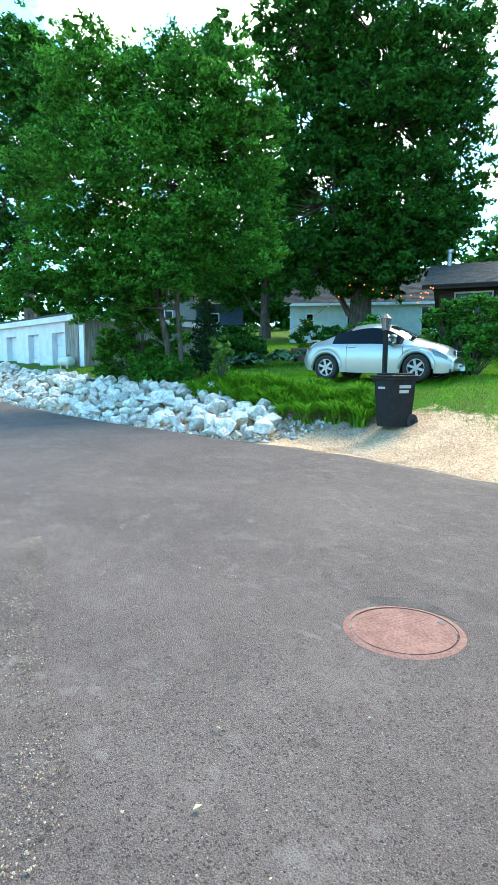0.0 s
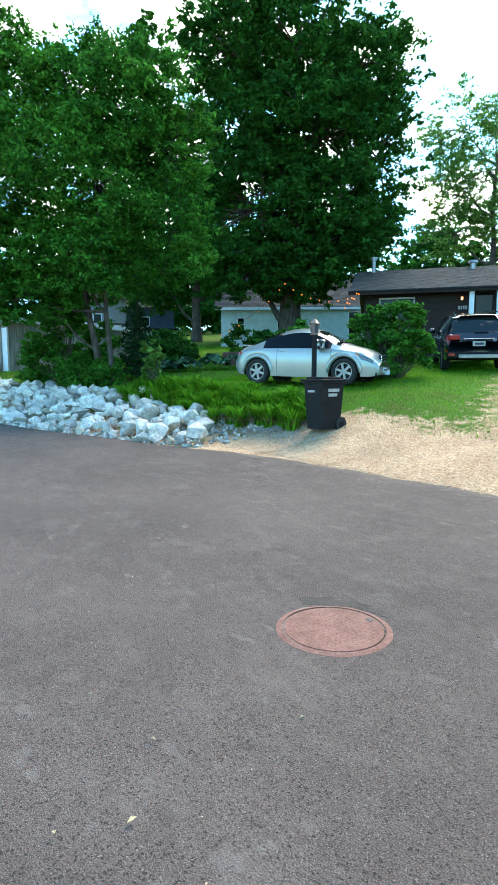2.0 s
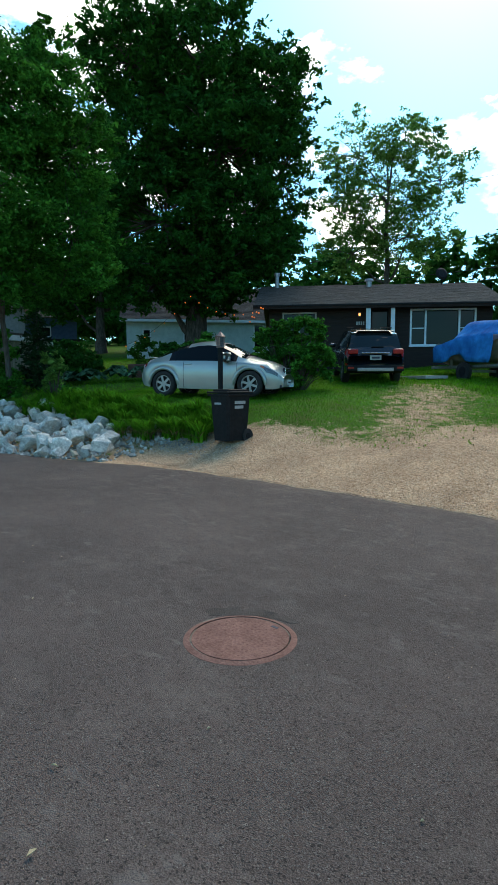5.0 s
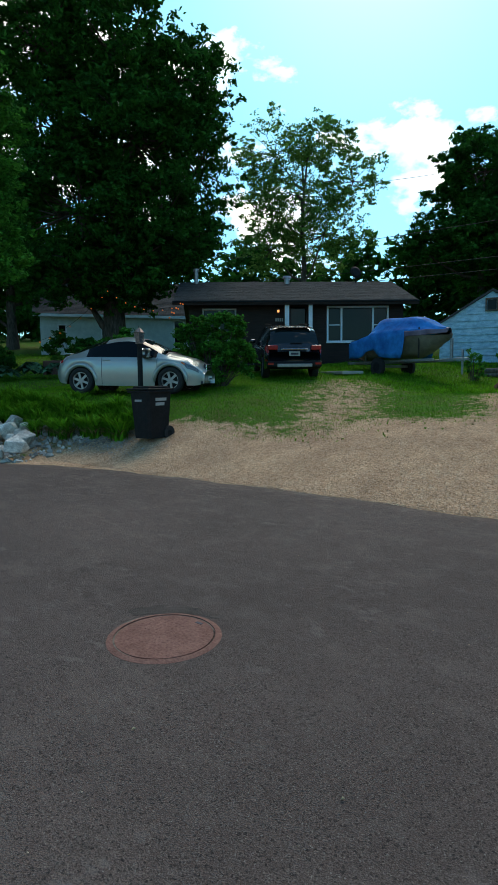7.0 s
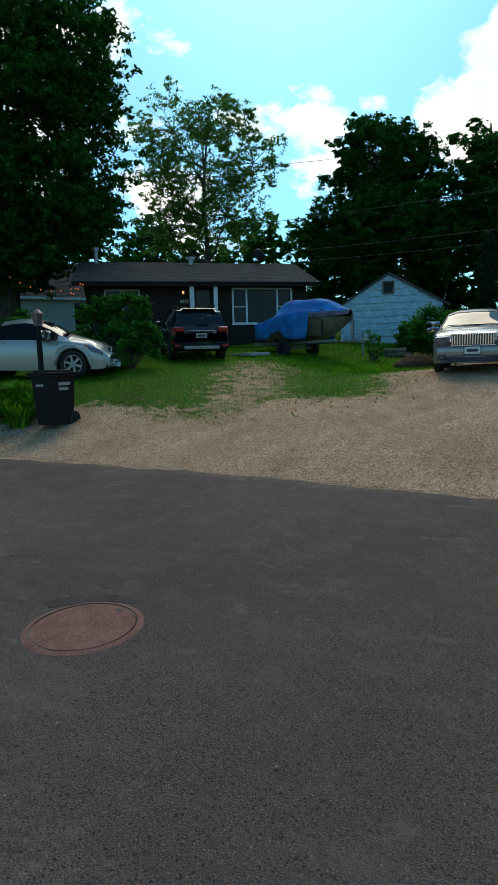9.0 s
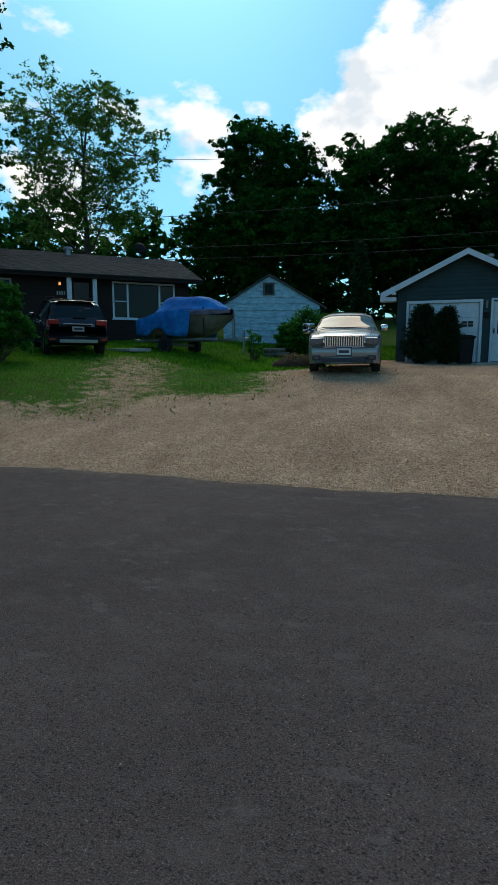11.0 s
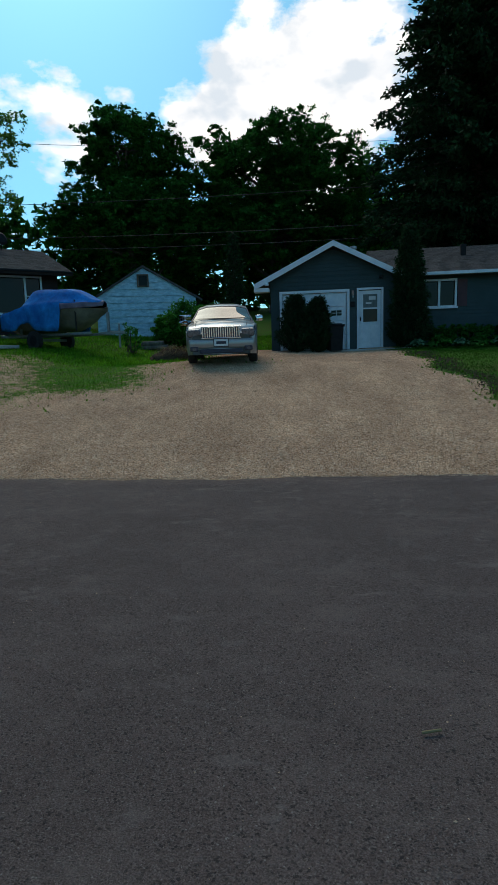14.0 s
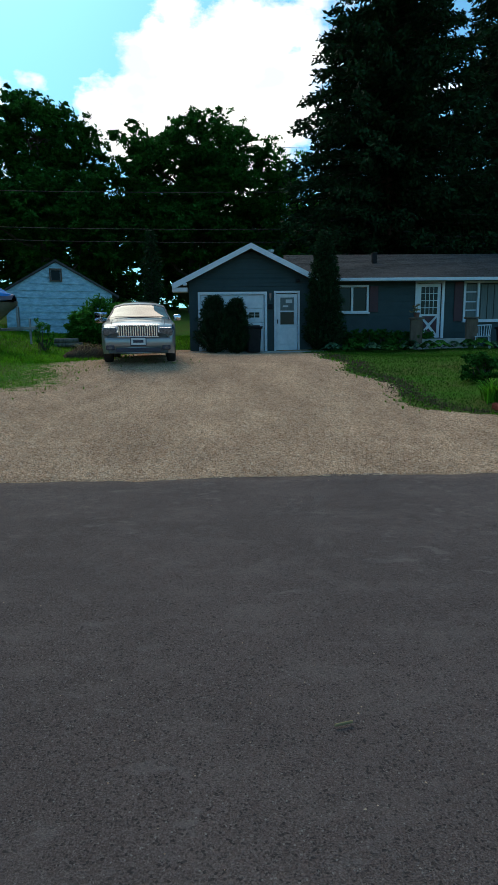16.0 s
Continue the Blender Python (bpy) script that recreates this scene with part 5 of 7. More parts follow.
def car(name, label, spec, m, paint, rim=None):
    C_ = thing(name, label, "car", m)
    sh = Shell(spec)
    n = len(sh.x)
    secs = [sh.sec(i) for i in range(n)]
    V = []
    for s in secs:
        V += [Vector((p.x, -p.y, p.z)) for p in s] + [p for p in reversed(s[:-1])]
    m_ = 15
    groups = {"body": [], "windshield": [], "rear_window": [], "side_window": [], "side_window2": [], "underbody": []}

    def kind(x, j):
        jj = j if j < 7 else 13 - j
        if jj == 4:
            for a, b in spec["side_glass"]:
                if a < x < b:
                    return "side_window" if j < 7 else "side_window2"
        if jj in (5, 6) or (jj == 4 and False):
            if spec["wind"][0] < x < spec["wind"][1]:
                return "windshield"
            if spec["back"][0] < x < spec["back"][1]:
                return "rear_window"
        return "body"
    for i in range(n - 1):
        xm = (sh.x[i] + sh.x[i + 1]) / 2
        for j in range(14):
            groups[kind(xm, j)].append((i * m_ + j, i * m_ + j + 1, (i + 1) * m_ + j + 1, (i + 1) * m_ + j))
        groups["underbody"].append((i * m_, (i + 1) * m_, (i + 1) * m_ + 14, i * m_ + 14))
    groups["body"].append(tuple(range(m_)))
    groups["body"].append(tuple(reversed(range((n - 1) * m_, n * m_))))
    bodyob = None
    for k, fs in groups.items():
        if not fs:
            continue
        used = sorted({q for f in fs for q in f})
        mp_ = {q: a for a, q in enumerate(used)}
        mt = {"body": paint, "underbody": M_BLACKPLASTIC, "side_window": M_SIDEGLASS, "side_window2": M_SIDEGLASS}.get(k, M_CARGLASS)
        o = pydata(k.replace("2", ""), [V[q] for q in used], [tuple(mp_[q] for q in f) for f in fs], mt, C_, smooth=True)
        if k == "body":
            bodyob = o
    r = spec["wheel"]
    for a in spec["axles"]:
        for side in (-1, 1):
            wheel(C_, a, side * (spec["track"]), r, spec["tyre"], side, spec["spokes"], rim or M_RIM)
            if spec.get("flare"):
                pts = []
                for q in range(13):
                    t = math.pi * (q / 12) * 1.04 - 0.06
                    pts.append((a + (r + 0.085) * math.cos(t), side * (spec["track"] + spec["tyre"] / 2 - 0.035), r + (r + 0.075) * math.sin(t)))
                v, f = tube(pts, [0.03] + [0.055] * 11 + [0.03], 10)
                pydata("wheel_arch", v, f, paint, C_, smooth=True)
    for side in (-1, 1):
        for x0, x1, s0, s1, nm, mt in spec["patches"]:
            v, f = sh.patch(x0, x1, s0, s1, side)
            pydata(nm, v, f, mt, C_, smooth=True)
        for xs in spec["seams"]:
            v, f = sh.patch(xs, xs + 0.012, 0.1, 3.9, side, off=0.003, nx=1, ns=8)
            pydata("door_seam", v, f, M_INK, bodyob)
        for xh in spec["handles"]:
            p = sh.point(xh, 3.1, side)
            part("door_handle", B(p.x - 0.1, p.x + 0.1, p.y - 0.025, p.y + 0.025, p.z - 0.02, p.z + 0.02, bev=0.012), paint, C_, smooth=True)
        p = sh.point(spec["mirror"], 4.1, side)
        bm = box(bmesh.new(), p.x - 0.07, p.x + 0.06, p.y + side * 0.04, p.y + side * 0.25, p.z + 0.0, p.z + 0.15, bev=0.05)
        part("wing_mirror", bm, spec.get("mirror_mat", paint), C_, smooth=True)
    return C_, sh


def car_pose(x, y, heading, axles=(-1.25, 1.25)):
    """Sets a car on the slope by the height of the land under its axles."""
    h = radians(heading)
    f = Vector((math.cos(h), math.sin(h), 0))
    zf, zr = (float(land(x + f.x * a, y + f.y * a)) for a in (axles[1], axles[0]))
    pitch = math.degrees(math.atan2(zf - zr, axles[1] - axles[0]))
    return pose(x, y, (zf + zr) / 2 + 0.0, 0, -pitch, heading)


TT = {"top": [(-2.02, 0.60), (-1.97, 0.74), (-1.88, 0.86), (-1.6, 0.955), (-1.25, 1.10), (-0.8, 1.255), (-0.3, 1.335), (0.0, 1.345), (0.3, 1.31), (0.62, 1.19), (1.05, 0.975), (1.15, 0.945), (1.6, 0.84), (1.85, 0.72), (1.97, 0.6), (2.02, 0.5)],
      "belt": [(-2.02, 0.55), (-1.9, 0.80), (-1.6, 0.90), (-1.0, 0.915), (0.0, 0.905), (1.0, 0.875), (1.5, 0.80), (1.85, 0.67), (2.02, 0.46)],
      "half": [(-2.02, 0.50), (-1.92, 0.68), (-1.7, 0.80), (-1.35, 0.86), (-0.6, 0.845), (0.4, 0.845), (1.2, 0.86), (1.6, 0.81), (1.85, 0.70), (1.97, 0.58), (2.02, 0.45)],
      "low": [(-2.02, 0.42), (-1.9, 0.28), (-1.5, 0.22), (0, 0.19), (1.5, 0.2), (1.9, 0.2), (2.02, 0.27)],
      "axles": (-1.2, 1.22), "wheel": 0.338, "tyre": 0.225, "track": 0.755, "spokes": 6, "tumble": 0.52, "bow": 0.13, "flare": True,
      "side_glass": [(-1.05, 0.86)], "wind": (0.36, 1.1), "back": (-1.55, -0.62),
      "patches": [(1.52, 1.90, 2.5, 3.6, "headlight", M_LAMPGLASS), (1.50, 1.60, 2.5, 3.2, "indicator", M_AMBER), (-1.96, -1.72, 3.0, 3.95, "tail_light", M_REDLENS), (1.06, 1.12, 5.0, 6.99, "windshield_trim", M_INK), (0.34, 0.39, 5.0, 6.99, "windshield_trim", M_INK), (1.16, 1.86, 5.0, 5.05, "bonnet_seam", M_INK)],
      "seams": [-0.62, 0.88], "handles": [-0.48], "mirror": 0.62}
for key, up in (("top", 1.10), ("belt", 1.03), ("low", 1.06)):
    TT[key] = [(a, b * up) for a, b in TT[key]]
tt, tts = car("coupe", "silver two-door coupe with rounded roof parked on the lawn", TT, car_pose(-11.79, 10.10, 27.0), M_SILVER)
for k in range(5):
    part("grille_bar", B(1.955 - k * 0.004 + 0.01, 2.0 + 0.01, -0.26, 0.26, 0.56 + k * 0.04, 0.58 + k * 0.04), M_CHROME, tt)
part("grille", B(1.93, 1.992, -0.28, 0.28, 0.54, 0.76, bev=0.02), M_INK, tt)
pl = part("number_plate", B(2.02, 2.035, -0.16, 0.16, 0.33, 0.45), M_PLATE, tt)
part("plate_bar", B(2.036, 2.039, -0.11, 0.11, 0.37, 0.41), M_INK, pl)
for s in (-1, 1):
    part("bumper_intake", B(1.9, 1.985, min(s * 0.2, s * 0.58), max(s * 0.2, s * 0.58), 0.245, 0.32, bev=0.015), M_INK, tt)
part("spoiler", B(-1.88, -1.66, -0.52, 0.52, 1.035, 1.065, bev=0.012), M_SILVER, tt)
part("wiper", B(0.98, 1.05, -0.5, 0.3, 1.085, 1.10), M_BLACKPLASTIC, tt)

SUV = {"top": [(-2.26, 0.80), (-2.24, 1.0), (-2.18, 1.12), (-1.92, 1.56), (-1.7, 1.65), (-0.8, 1.69), (0.1, 1.68), (0.5, 1.6), (1.25, 1.12), (1.35, 1.08), (1.9, 1.0), (2.15, 0.88), (2.26, 0.7)],
       "belt": [(-2.26, 0.75), (-2.22, 1.0), (-2.0, 1.1), (-1.0, 1.07), (1.2, 1.0), (1.8, 0.92), (2.1, 0.8), (2.26, 0.62)],
       "half": [(-2.26, 0.80), (-2.2, 0.86), (-1.9, 0.91), (0, 0.92), (1.6, 0.91), (2.0, 0.84), (2.2, 0.7), (2.26, 0.6)],
       "low": [(-2.26, 0.48), (-2.1, 0.36), (-1.6, 0.3), (1.6, 0.28), (2.1, 0.3), (2.26, 0.42)],
       "axles": (-1.34, 1.35), "wheel": 0.345, "tyre": 0.23, "track": 0.79, "spokes": 5, "tumble": 0.30,
       "side_glass": [(-1.75, 0.95)], "wind": (0.45, 1.28), "back": (-2.17, -1.86),
       "patches": [(-2.23, -2.0, 2.6, 4.0, "tail_light", M_REDLENS), (1.9, 2.15, 3.2, 4.0, "headlight", M_LAMPGLASS), (-2.24, -2.05, 0.9, 1.3, "reflector", M_REDLENS)],
       "seams": [-0.95, 0.1, 0.98], "handles": [-0.75, 0.28], "mirror": 0.85, "mirror_mat": M_BLACKPAINT}
suv, _ = car("suv", "dark blue-black compact suv parked in front of the ranch house", SUV, car_pose(-11.46, 16.40, 134.0), M_BLACKPAINT, M_RIM)
part("tailgate_strip", B(-2.285, -2.255, -0.42, 0.42, 0.955, 0.985, bev=0.008), M_CHROME, suv)
part("rear_bumper", B(-2.33, -2.16, -0.86, 0.86, 0.42, 0.60, bev=0.04), M_BLACKPLASTIC, suv)
part("skid_plate", B(-2.36, -2.31, -0.55, 0.55, 0.42, 0.53, bev=0.02), M_STEEL, suv, "silver bumper insert")
pl = part("number_plate", B(-2.29, -2.27, -0.17, 0.17, 0.76, 0.90), M_GREYTRIM, suv)
part("plate_bar", B(-2.294, -2.291, -0.12, 0.12, 0.80, 0.86), M_INK, pl)
for s in (-1, 1):
    part("roof_rail", B(-1.5, 0.3, s * 0.58 - 0.02, s * 0.58 + 0.02, 1.69, 1.73, bev=0.012), M_BLACKPLASTIC, suv)
    part("tail_light", B(-2.27, -2.16, min(s * 0.52, s * 0.84), max(s * 0.52, s * 0.84), 0.94, 1.09, bev=0.03), M_REDLENS, suv)
    part("reflector", B(-2.345, -2.315, s * 0.74 - 0.09, s * 0.74 + 0.09, 0.5, 0.56), M_REDLENS, suv)
part("wiper", B(-2.2, -2.17, -0.25, 0.12, 1.14, 1.16), M_BLACKPLASTIC, suv)
part("spoiler", B(-1.98, -1.75, -0.58, 0.58, 1.60, 1.635, bev=0.012), M_BLACKPAINT, suv)

SED = {"top": [(-2.41, 0.74), (-2.36, 0.92), (-2.2, 1.03), (-1.6, 1.09), (-1.45, 1.11), (-0.75, 1.40), (-0.2, 1.455), (0.15, 1.44), (0.45, 1.37), (1.12, 1.05), (1.22, 1.02), (1.9, 0.95), (2.2, 0.88), (2.36, 0.78), (2.41, 0.68)],
       "belt": [(-2.41, 0.7), (-2.3, 0.95), (-1.0, 0.99), (1.1, 0.95), (1.9, 0.88), (2.25, 0.80), (2.41, 0.6)],
       "half": [(-2.41, 0.66), (-2.3, 0.8), (-1.9, 0.89), (0, 0.915), (1.6, 0.91), (2.1, 0.885), (2.3, 0.83), (2.38, 0.76), (2.41, 0.68)],
       "low": [(-2.41, 0.4), (-2.2, 0.26), (0, 0.2), (2.0, 0.21), (2.41, 0.24)],
       "axles": (-1.35, 1.38), "wheel": 0.325, "tyre": 0.22, "track": 0.79, "spokes": 7, "tumble": 0.42,
       "side_glass": [(-1.0, 0.98)], "wind": (0.42, 1.18), "back": (-1.5, -0.72),
       "patches": [(2.02, 2.33, 3.0, 4.05, "headlight", M_LAMPGLASS), (-2.38, -2.2, 2.8, 4.0, "tail_light", M_REDLENS), (0.39, 0.45, 5.0, 6.99, "windshield_trim", M_INK), (1.16, 1.24, 5.0, 6.99, "windshield_trim", M_INK), (0.42, 1.2, 4.9, 5.12, "windshield_trim", M_INK), (1.26, 2.3, 5.5, 5.56, "bonnet_seam", M_INK)],
       "seams": [-1.0, -0.05, 1.0], "handles": [-0.8, 0.2], "mirror": 0.84, "mirror_mat": M_CHROME}
sed, _ = car("sedan", "champagne silver sedan with a large chrome grille on the gravel drive", SED, car_pose(-2.16, 16.1, -83.0) @ Matrix.Diagonal((1, 0.98, 1.06, 1)), M_CHAMPAGNE)
gr = part("grille", B(2.37, 2.415, -0.47, 0.47, 0.60, 0.83, bev=0.02), M_INK, sed, "chrome-barred grille")
for k in range(17):
    part("grille_bar", B(2.416, 2.435, -0.44 + k * 0.055 - 0.012, -0.44 + k * 0.055 + 0.012, 0.615, 0.815), M_CHROME, gr)
bm = bmesh.new()
box(bm, 2.41, 2.44, -0.49, 0.49, 0.825, 0.85, bev=0.008)
box(bm, 2.41, 2.44, -0.49, 0.49, 0.585, 0.61, bev=0.008)
part("grille_frame", bm, M_CHROME, gr)
pl = part("number_plate", B(2.45, 2.465, -0.17, 0.17, 0.42, 0.57), M_PLATE, sed)
part("plate_bar", B(2.466, 2.469, -0.12, 0.12, 0.465, 0.525), M_INK, pl)
part("plate_frame", B(2.43, 2.449, -0.19, 0.19, 0.40, 0.59, bev=0.008), M_INK, pl)
part("front_bumper", B(2.30, 2.44, -0.80, 0.80, 0.36, 0.58, bev=0.05), M_CHAMPAGNE, sed, smooth=True)
part("lower_intake", B(2.36, 2.448, -0.52, 0.52, 0.26, 0.355, bev=0.015), M_INK, sed)
for s in (-1, 1):
    fg = part("fog_lamp", B(2.36, 2.446, s * 0.66 - 0.1, s * 0.66 + 0.1, 0.31, 0.42, bev=0.02), M_INK, sed)
    part("lamp_lens", bmesh_disc(2.447, s * 0.66, 0.365, 0.04), M_LAMPGLASS, fg)
    part("headlight", B(2.22, 2.405, min(s * 0.5, s * 0.82), max(s * 0.5, s * 0.82), 0.62, 0.80, bev=0.04), M_LAMPGLASS, sed)
part("wiper", B(1.16, 1.2, -0.62, 0.1, 1.045, 1.06), M_BLACKPLASTIC, sed)
part("wiper", B(1.17, 1.21, 0.0, 0.6, 1.045, 1.06), M_BLACKPLASTIC, sed)
part("sunroof", B(-0.55, 0.1, -0.4, 0.4, 1.452, 1.462), M_CARGLASS, sed)


# ---- stone bank ----
def stone_mesh(k, rs):
    bm = bmesh.new()
    for _ in range(13):
        v = Vector(rs.normal(size=3)).normalized()
        bm.verts.new((v.x * rs.uniform(0.8, 1.0), v.y * rs.uniform(0.6, 0.85), v.z * rs.uniform(0.45, 0.7)))
    r = bmesh.ops.convex_hull(bm, input=bm.verts)
    bmesh.ops.delete(bm, geom=[v for v in bm.verts if not v.link_faces], context="VERTS")
    bmesh.ops.bevel(bm, geom=list(bm.edges), offset=0.025, segments=1, affect="EDGES")
    me = bpy.data.meshes.new("stone")
    bm.to_mesh(me)
    bm.free()
    me.materials.append(M_STONE if k < 8 else M_STONE_TAN)
    return me


rs = np.random.RandomState(11)
STONES = [stone_mesh(k, rs) for k in range(9)]
made = 0
x = -10.5
PILE_V, PILE_F = [], []
while x > -31:
    width = 2.3 * min(1.0, (-x - 9.7) / 2.2) + 1.0 * float(sstep(-13.0, -15.5, x))
    n = max(2, int(width / 0.40))
    for j in range(n):
        d = 0.12 + width * (j + rs.uniform(-0.3, 0.3)) / n
        big = rs.rand() < 0.4
        s = (rs.uniform(0.29, 0.42) if big else rs.uniform(0.17, 0.27)) * (0.62 if j == 0 else 1.0)
        xx, yy = x + rs.uniform(-0.18, 0.18), float(edge_y(x)) + max(0.12, d)
        kind_ = STONES[rs.randint(0, 8) if rs.rand() > 0.04 else 8]
        lift = 0.30 * s + 0.16 * math.sin(math.pi * min(1.0, d / max(width, 0.5)))
        at_m = Matrix.Translation(at(xx, yy, lift)) @ Euler((rs.uniform(-0.6, 0.6), rs.uniform(-0.6, 0.6), rs.uniform(0, 6.28))).to_matrix().to_4x4() @ Matrix.Diagonal((s, s * rs.uniform(0.75, 1.0), s, 1))
        if made >= 300:
            k0 = len(PILE_V)
            PILE_V += [at_m @ v.co for v in kind_.vertices]
            PILE_F += [tuple(k0 + i for i in p.vertices) for p in kind_.polygons]
            continue
        ob = new("stone", kind_)
        ob.matrix_world = at_m
        tagged(ob, "rough pale grey limestone boulder in the roadside bank", "boulder", "bank boulders")
        made += 1
    x -= 0.36
tagged(pydata("boulder_pile", PILE_V, PILE_F, M_STONE, None, "pale grey limestone boulders piled along the bend", kind="stuff"), category="boulder")
# rubble between and below the boulders
V, F = [], []
for _ in range(3000):
    xx = rs.uniform(-31, -10.0)
    yy = float(edge_y(xx)) + rs.uniform(0.0, 3.2 if xx < -15 else 2.5)
    s = rs.uniform(0.02, 0.075)
    me = STONES[rs.randint(0, 8)]
    p = at(xx, yy, s * 0.3)
    k = len(V)
    q = rs.normal(size=(6, 3))
    base = np.array([(1, 0, 0), (-1, 0, 0), (0, 1, 0), (0, -1, 0), (0, 0, 1), (0, 0, -1)]) + q * 0.25
    V += [p + Vector(b) * s for b in base]
    F += [tuple(k + i for i in f) for f in ((0, 2, 4), (2, 1, 4), (1, 3, 4), (3, 0, 4), (2, 0, 5), (1, 2, 5), (3, 1, 5), (0, 3, 5))]
tagged(pydata("rubble", V, F, mat("rubble_stone", (0.30, 0.28, 0.25), (0.56, 0.53, 0.48), scale=6, rough=0.95, island=0.4), None, "loose grey rubble and chips between the boulders", kind="stuff"), category="rubble")


# ---- daylilies ----
def blades(rs, n, h, spread, w, seg=4, droop=1.0):
    V, F = [], []
    for _ in range(n):
        a = rs.uniform(0, 6.28)
        d = Vector((math.cos(a), math.sin(a), 0))
        s = Vector((-d.y, d.x, 0))
        b = Vector((rs.normal() * 0.06, rs.normal() * 0.06, -0.03)) * (h / 0.6)
        L, H = spread * rs.uniform(0.4, 1.2), h * rs.uniform(0.65, 1.15)
        k = len(V)
        for i in range(seg + 1):
            u = i / seg
            c = b + d * L * u ** 1.6 + Vector((0, 0, H * (u * 1.75 - droop * 0.95 * u * u)))
            ww = w * (1 - u ** 2.2) + 0.001
            V += [c + s * ww - Vector((0, 0, 0)), c - s * ww]
        F += [(k + 2 * i, k + 2 * i + 1, k + 2 * i + 3, k + 2 * i + 2) for i in range(seg)]
    return V, F


LILY = []
for k in range(5):
    v, f = blades(np.random.RandomState(40 + k), 90, 0.52, 0.52, 0.013)
    me = bpy.data.meshes.new("daylily_clump")
    me.from_pydata([tuple(p) for p in v], [], f)
    me.materials.append(M_LILY)
    v, f = blades(np.random.RandomState(60 + k), 34, 0.26, 0.62, 0.011)
    dry = bpy.data.meshes.new("dry_leaves")
    dry.from_pydata([tuple(p) for p in v], [], f)
    dry.materials.append(M_LILY_DRY)
    LILY.append((me, dry))
rs = np.random.RandomState(13)


def lily(x, y, s=1.0, dry=False):
    me, dr = LILY[rs.randint(0, 5)]
    ob = new("daylily_clump", me)
    ob.matrix_world = Matrix.Translation(at(x, y)) @ Matrix.Rotation(rs.uniform(0, 6.28), 4, "Z") @ Matrix.Scale(s, 4)
    tagged(ob, "clump of arching bright green daylily leaves above the stones" if not dry else "daylily clump with dry brown leaves at its foot", "plant", "daylilies")
    if dry:
        d = new("dry_leaves", dr)
        d.parent = ob
        tagged(d, "dry brown fallen leaf blades", kind="stuff")


for k in range(34):
    x = -16.0 + 6.6 * k / 33
    for j in range(3):
        y = float(edge_y(x)) + (2.65 if x < -13.5 else 2.35 if x < -11.4 else 1.95) + 0.42 * j + rs.uniform(-0.15, 0.15)
        lily(x + rs.uniform(-0.15, 0.15), y, rs.uniform(0.8, 1.15), j == 0 and x > -12)

# ---- waste bin ----
def cart(name, label, m, h, w, dpt, text=True):
    t = thing(name, label, "bin", m)
    bm = bmesh.new()
    lo, hi = 0.80, 1.0
    v = []
    zs = [0.06, 0.10, h * 0.5, h * 0.86, h * 0.90]
    rows_ = []
    for z in zs:
        u = z / h
        a, b = w / 2 * (lo + (hi - lo) * u), dpt / 2 * (lo + 0.02 + (hi - lo) * u)
        c = 0.05
        ring = [(-a + c, -b), (a - c, -b), (a, -b + c), (a, b - c), (a - c, b), (-a + c, b), (-a, b - c), (-a, -b + c)]
        rows_.append([bm.verts.new((px, py, z)) for px, py in ring])
    for A, C in zip(rows_, rows_[1:]):
        for i in range(8):
            bm.faces.new((A[i], A[(i + 1) % 8], C[(i + 1) % 8], C[i]))
    bm.faces.new(rows_[0][::-1])
    bm.faces.new(rows_[-1])
    part("body", bm, M_BLACKPLASTIC, t)
    part("rim", B(-w / 2 - 0.025, w / 2 + 0.025, -dpt / 2 - 0.025, dpt / 2 + 0.02, h * 0.88, h * 0.92, bev=0.012), M_BLACKPLASTIC, t)
    bm = bmesh.new()
    box(bm, -w / 2 - 0.03, w / 2 + 0.03, -dpt / 2 - 0.04, dpt / 2 + 0.03, h * 0.925, h * 0.96, bev=0.014)
    box(bm, -w / 2 + 0.05, w / 2 - 0.05, -dpt / 2 + 0.06, dpt / 2 - 0.06, h * 0.955, h * 1.0, bev=0.02)
    part("lid", bm, M_BLACKPLASTIC, t, "hinged black lid")
    bm = bmesh.new()
    cyl(bm, (-w / 2 + 0.03, dpt / 2 + 0.07, h * 0.9), (w / 2 - 0.03, dpt / 2 + 0.07, h * 0.9), 0.018)
    part("handle", bm, M_BLACKPLASTIC, t)
    for s in (-1, 1):
        bm = bmesh.new()
        cyl(bm, (s * (w * 0.40 - 0.03), dpt / 2 - 0.10, 0.15), (s * (w * 0.40 + 0.045), dpt / 2 - 0.10, 0.15), 0.145, seg=24)
        wh_ = part("wheel", bm, M_TYRE, t)
        bm = bmesh.new()
        cyl(bm, (s * (w * 0.40 + 0.046), dpt / 2 - 0.10, 0.15), (s * (w * 0.40 + 0.054), dpt / 2 - 0.10, 0.15), 0.06, seg=12)
        part("hub", bm, M_BLACKPLASTIC, wh_)
    if text:
        for k in range(2):
            part("label_bar", B(-w * 0.30, w * 0.24 - 0.06 * k, -0.004, 0.004, -0.03, 0.03, m=Matrix.Translation((w / 2 * 0.985, 0.02, h * (0.76 - 0.085 * k))) @ Matrix.Rotation(radians(90), 4, "Z") @ Matrix.Rotation(radians(4), 4, "X")), M_GREYTRIM, t)
        part("label_bar", B(-0.1, 0.09, -0.004, 0.004, -0.02, 0.02, m=Matrix.Translation((-0.02, -dpt / 2 * 0.965, h * 0.74)) @ Matrix.Rotation(radians(-5), 4, "X")), M_GREYTRIM, t)
    return t


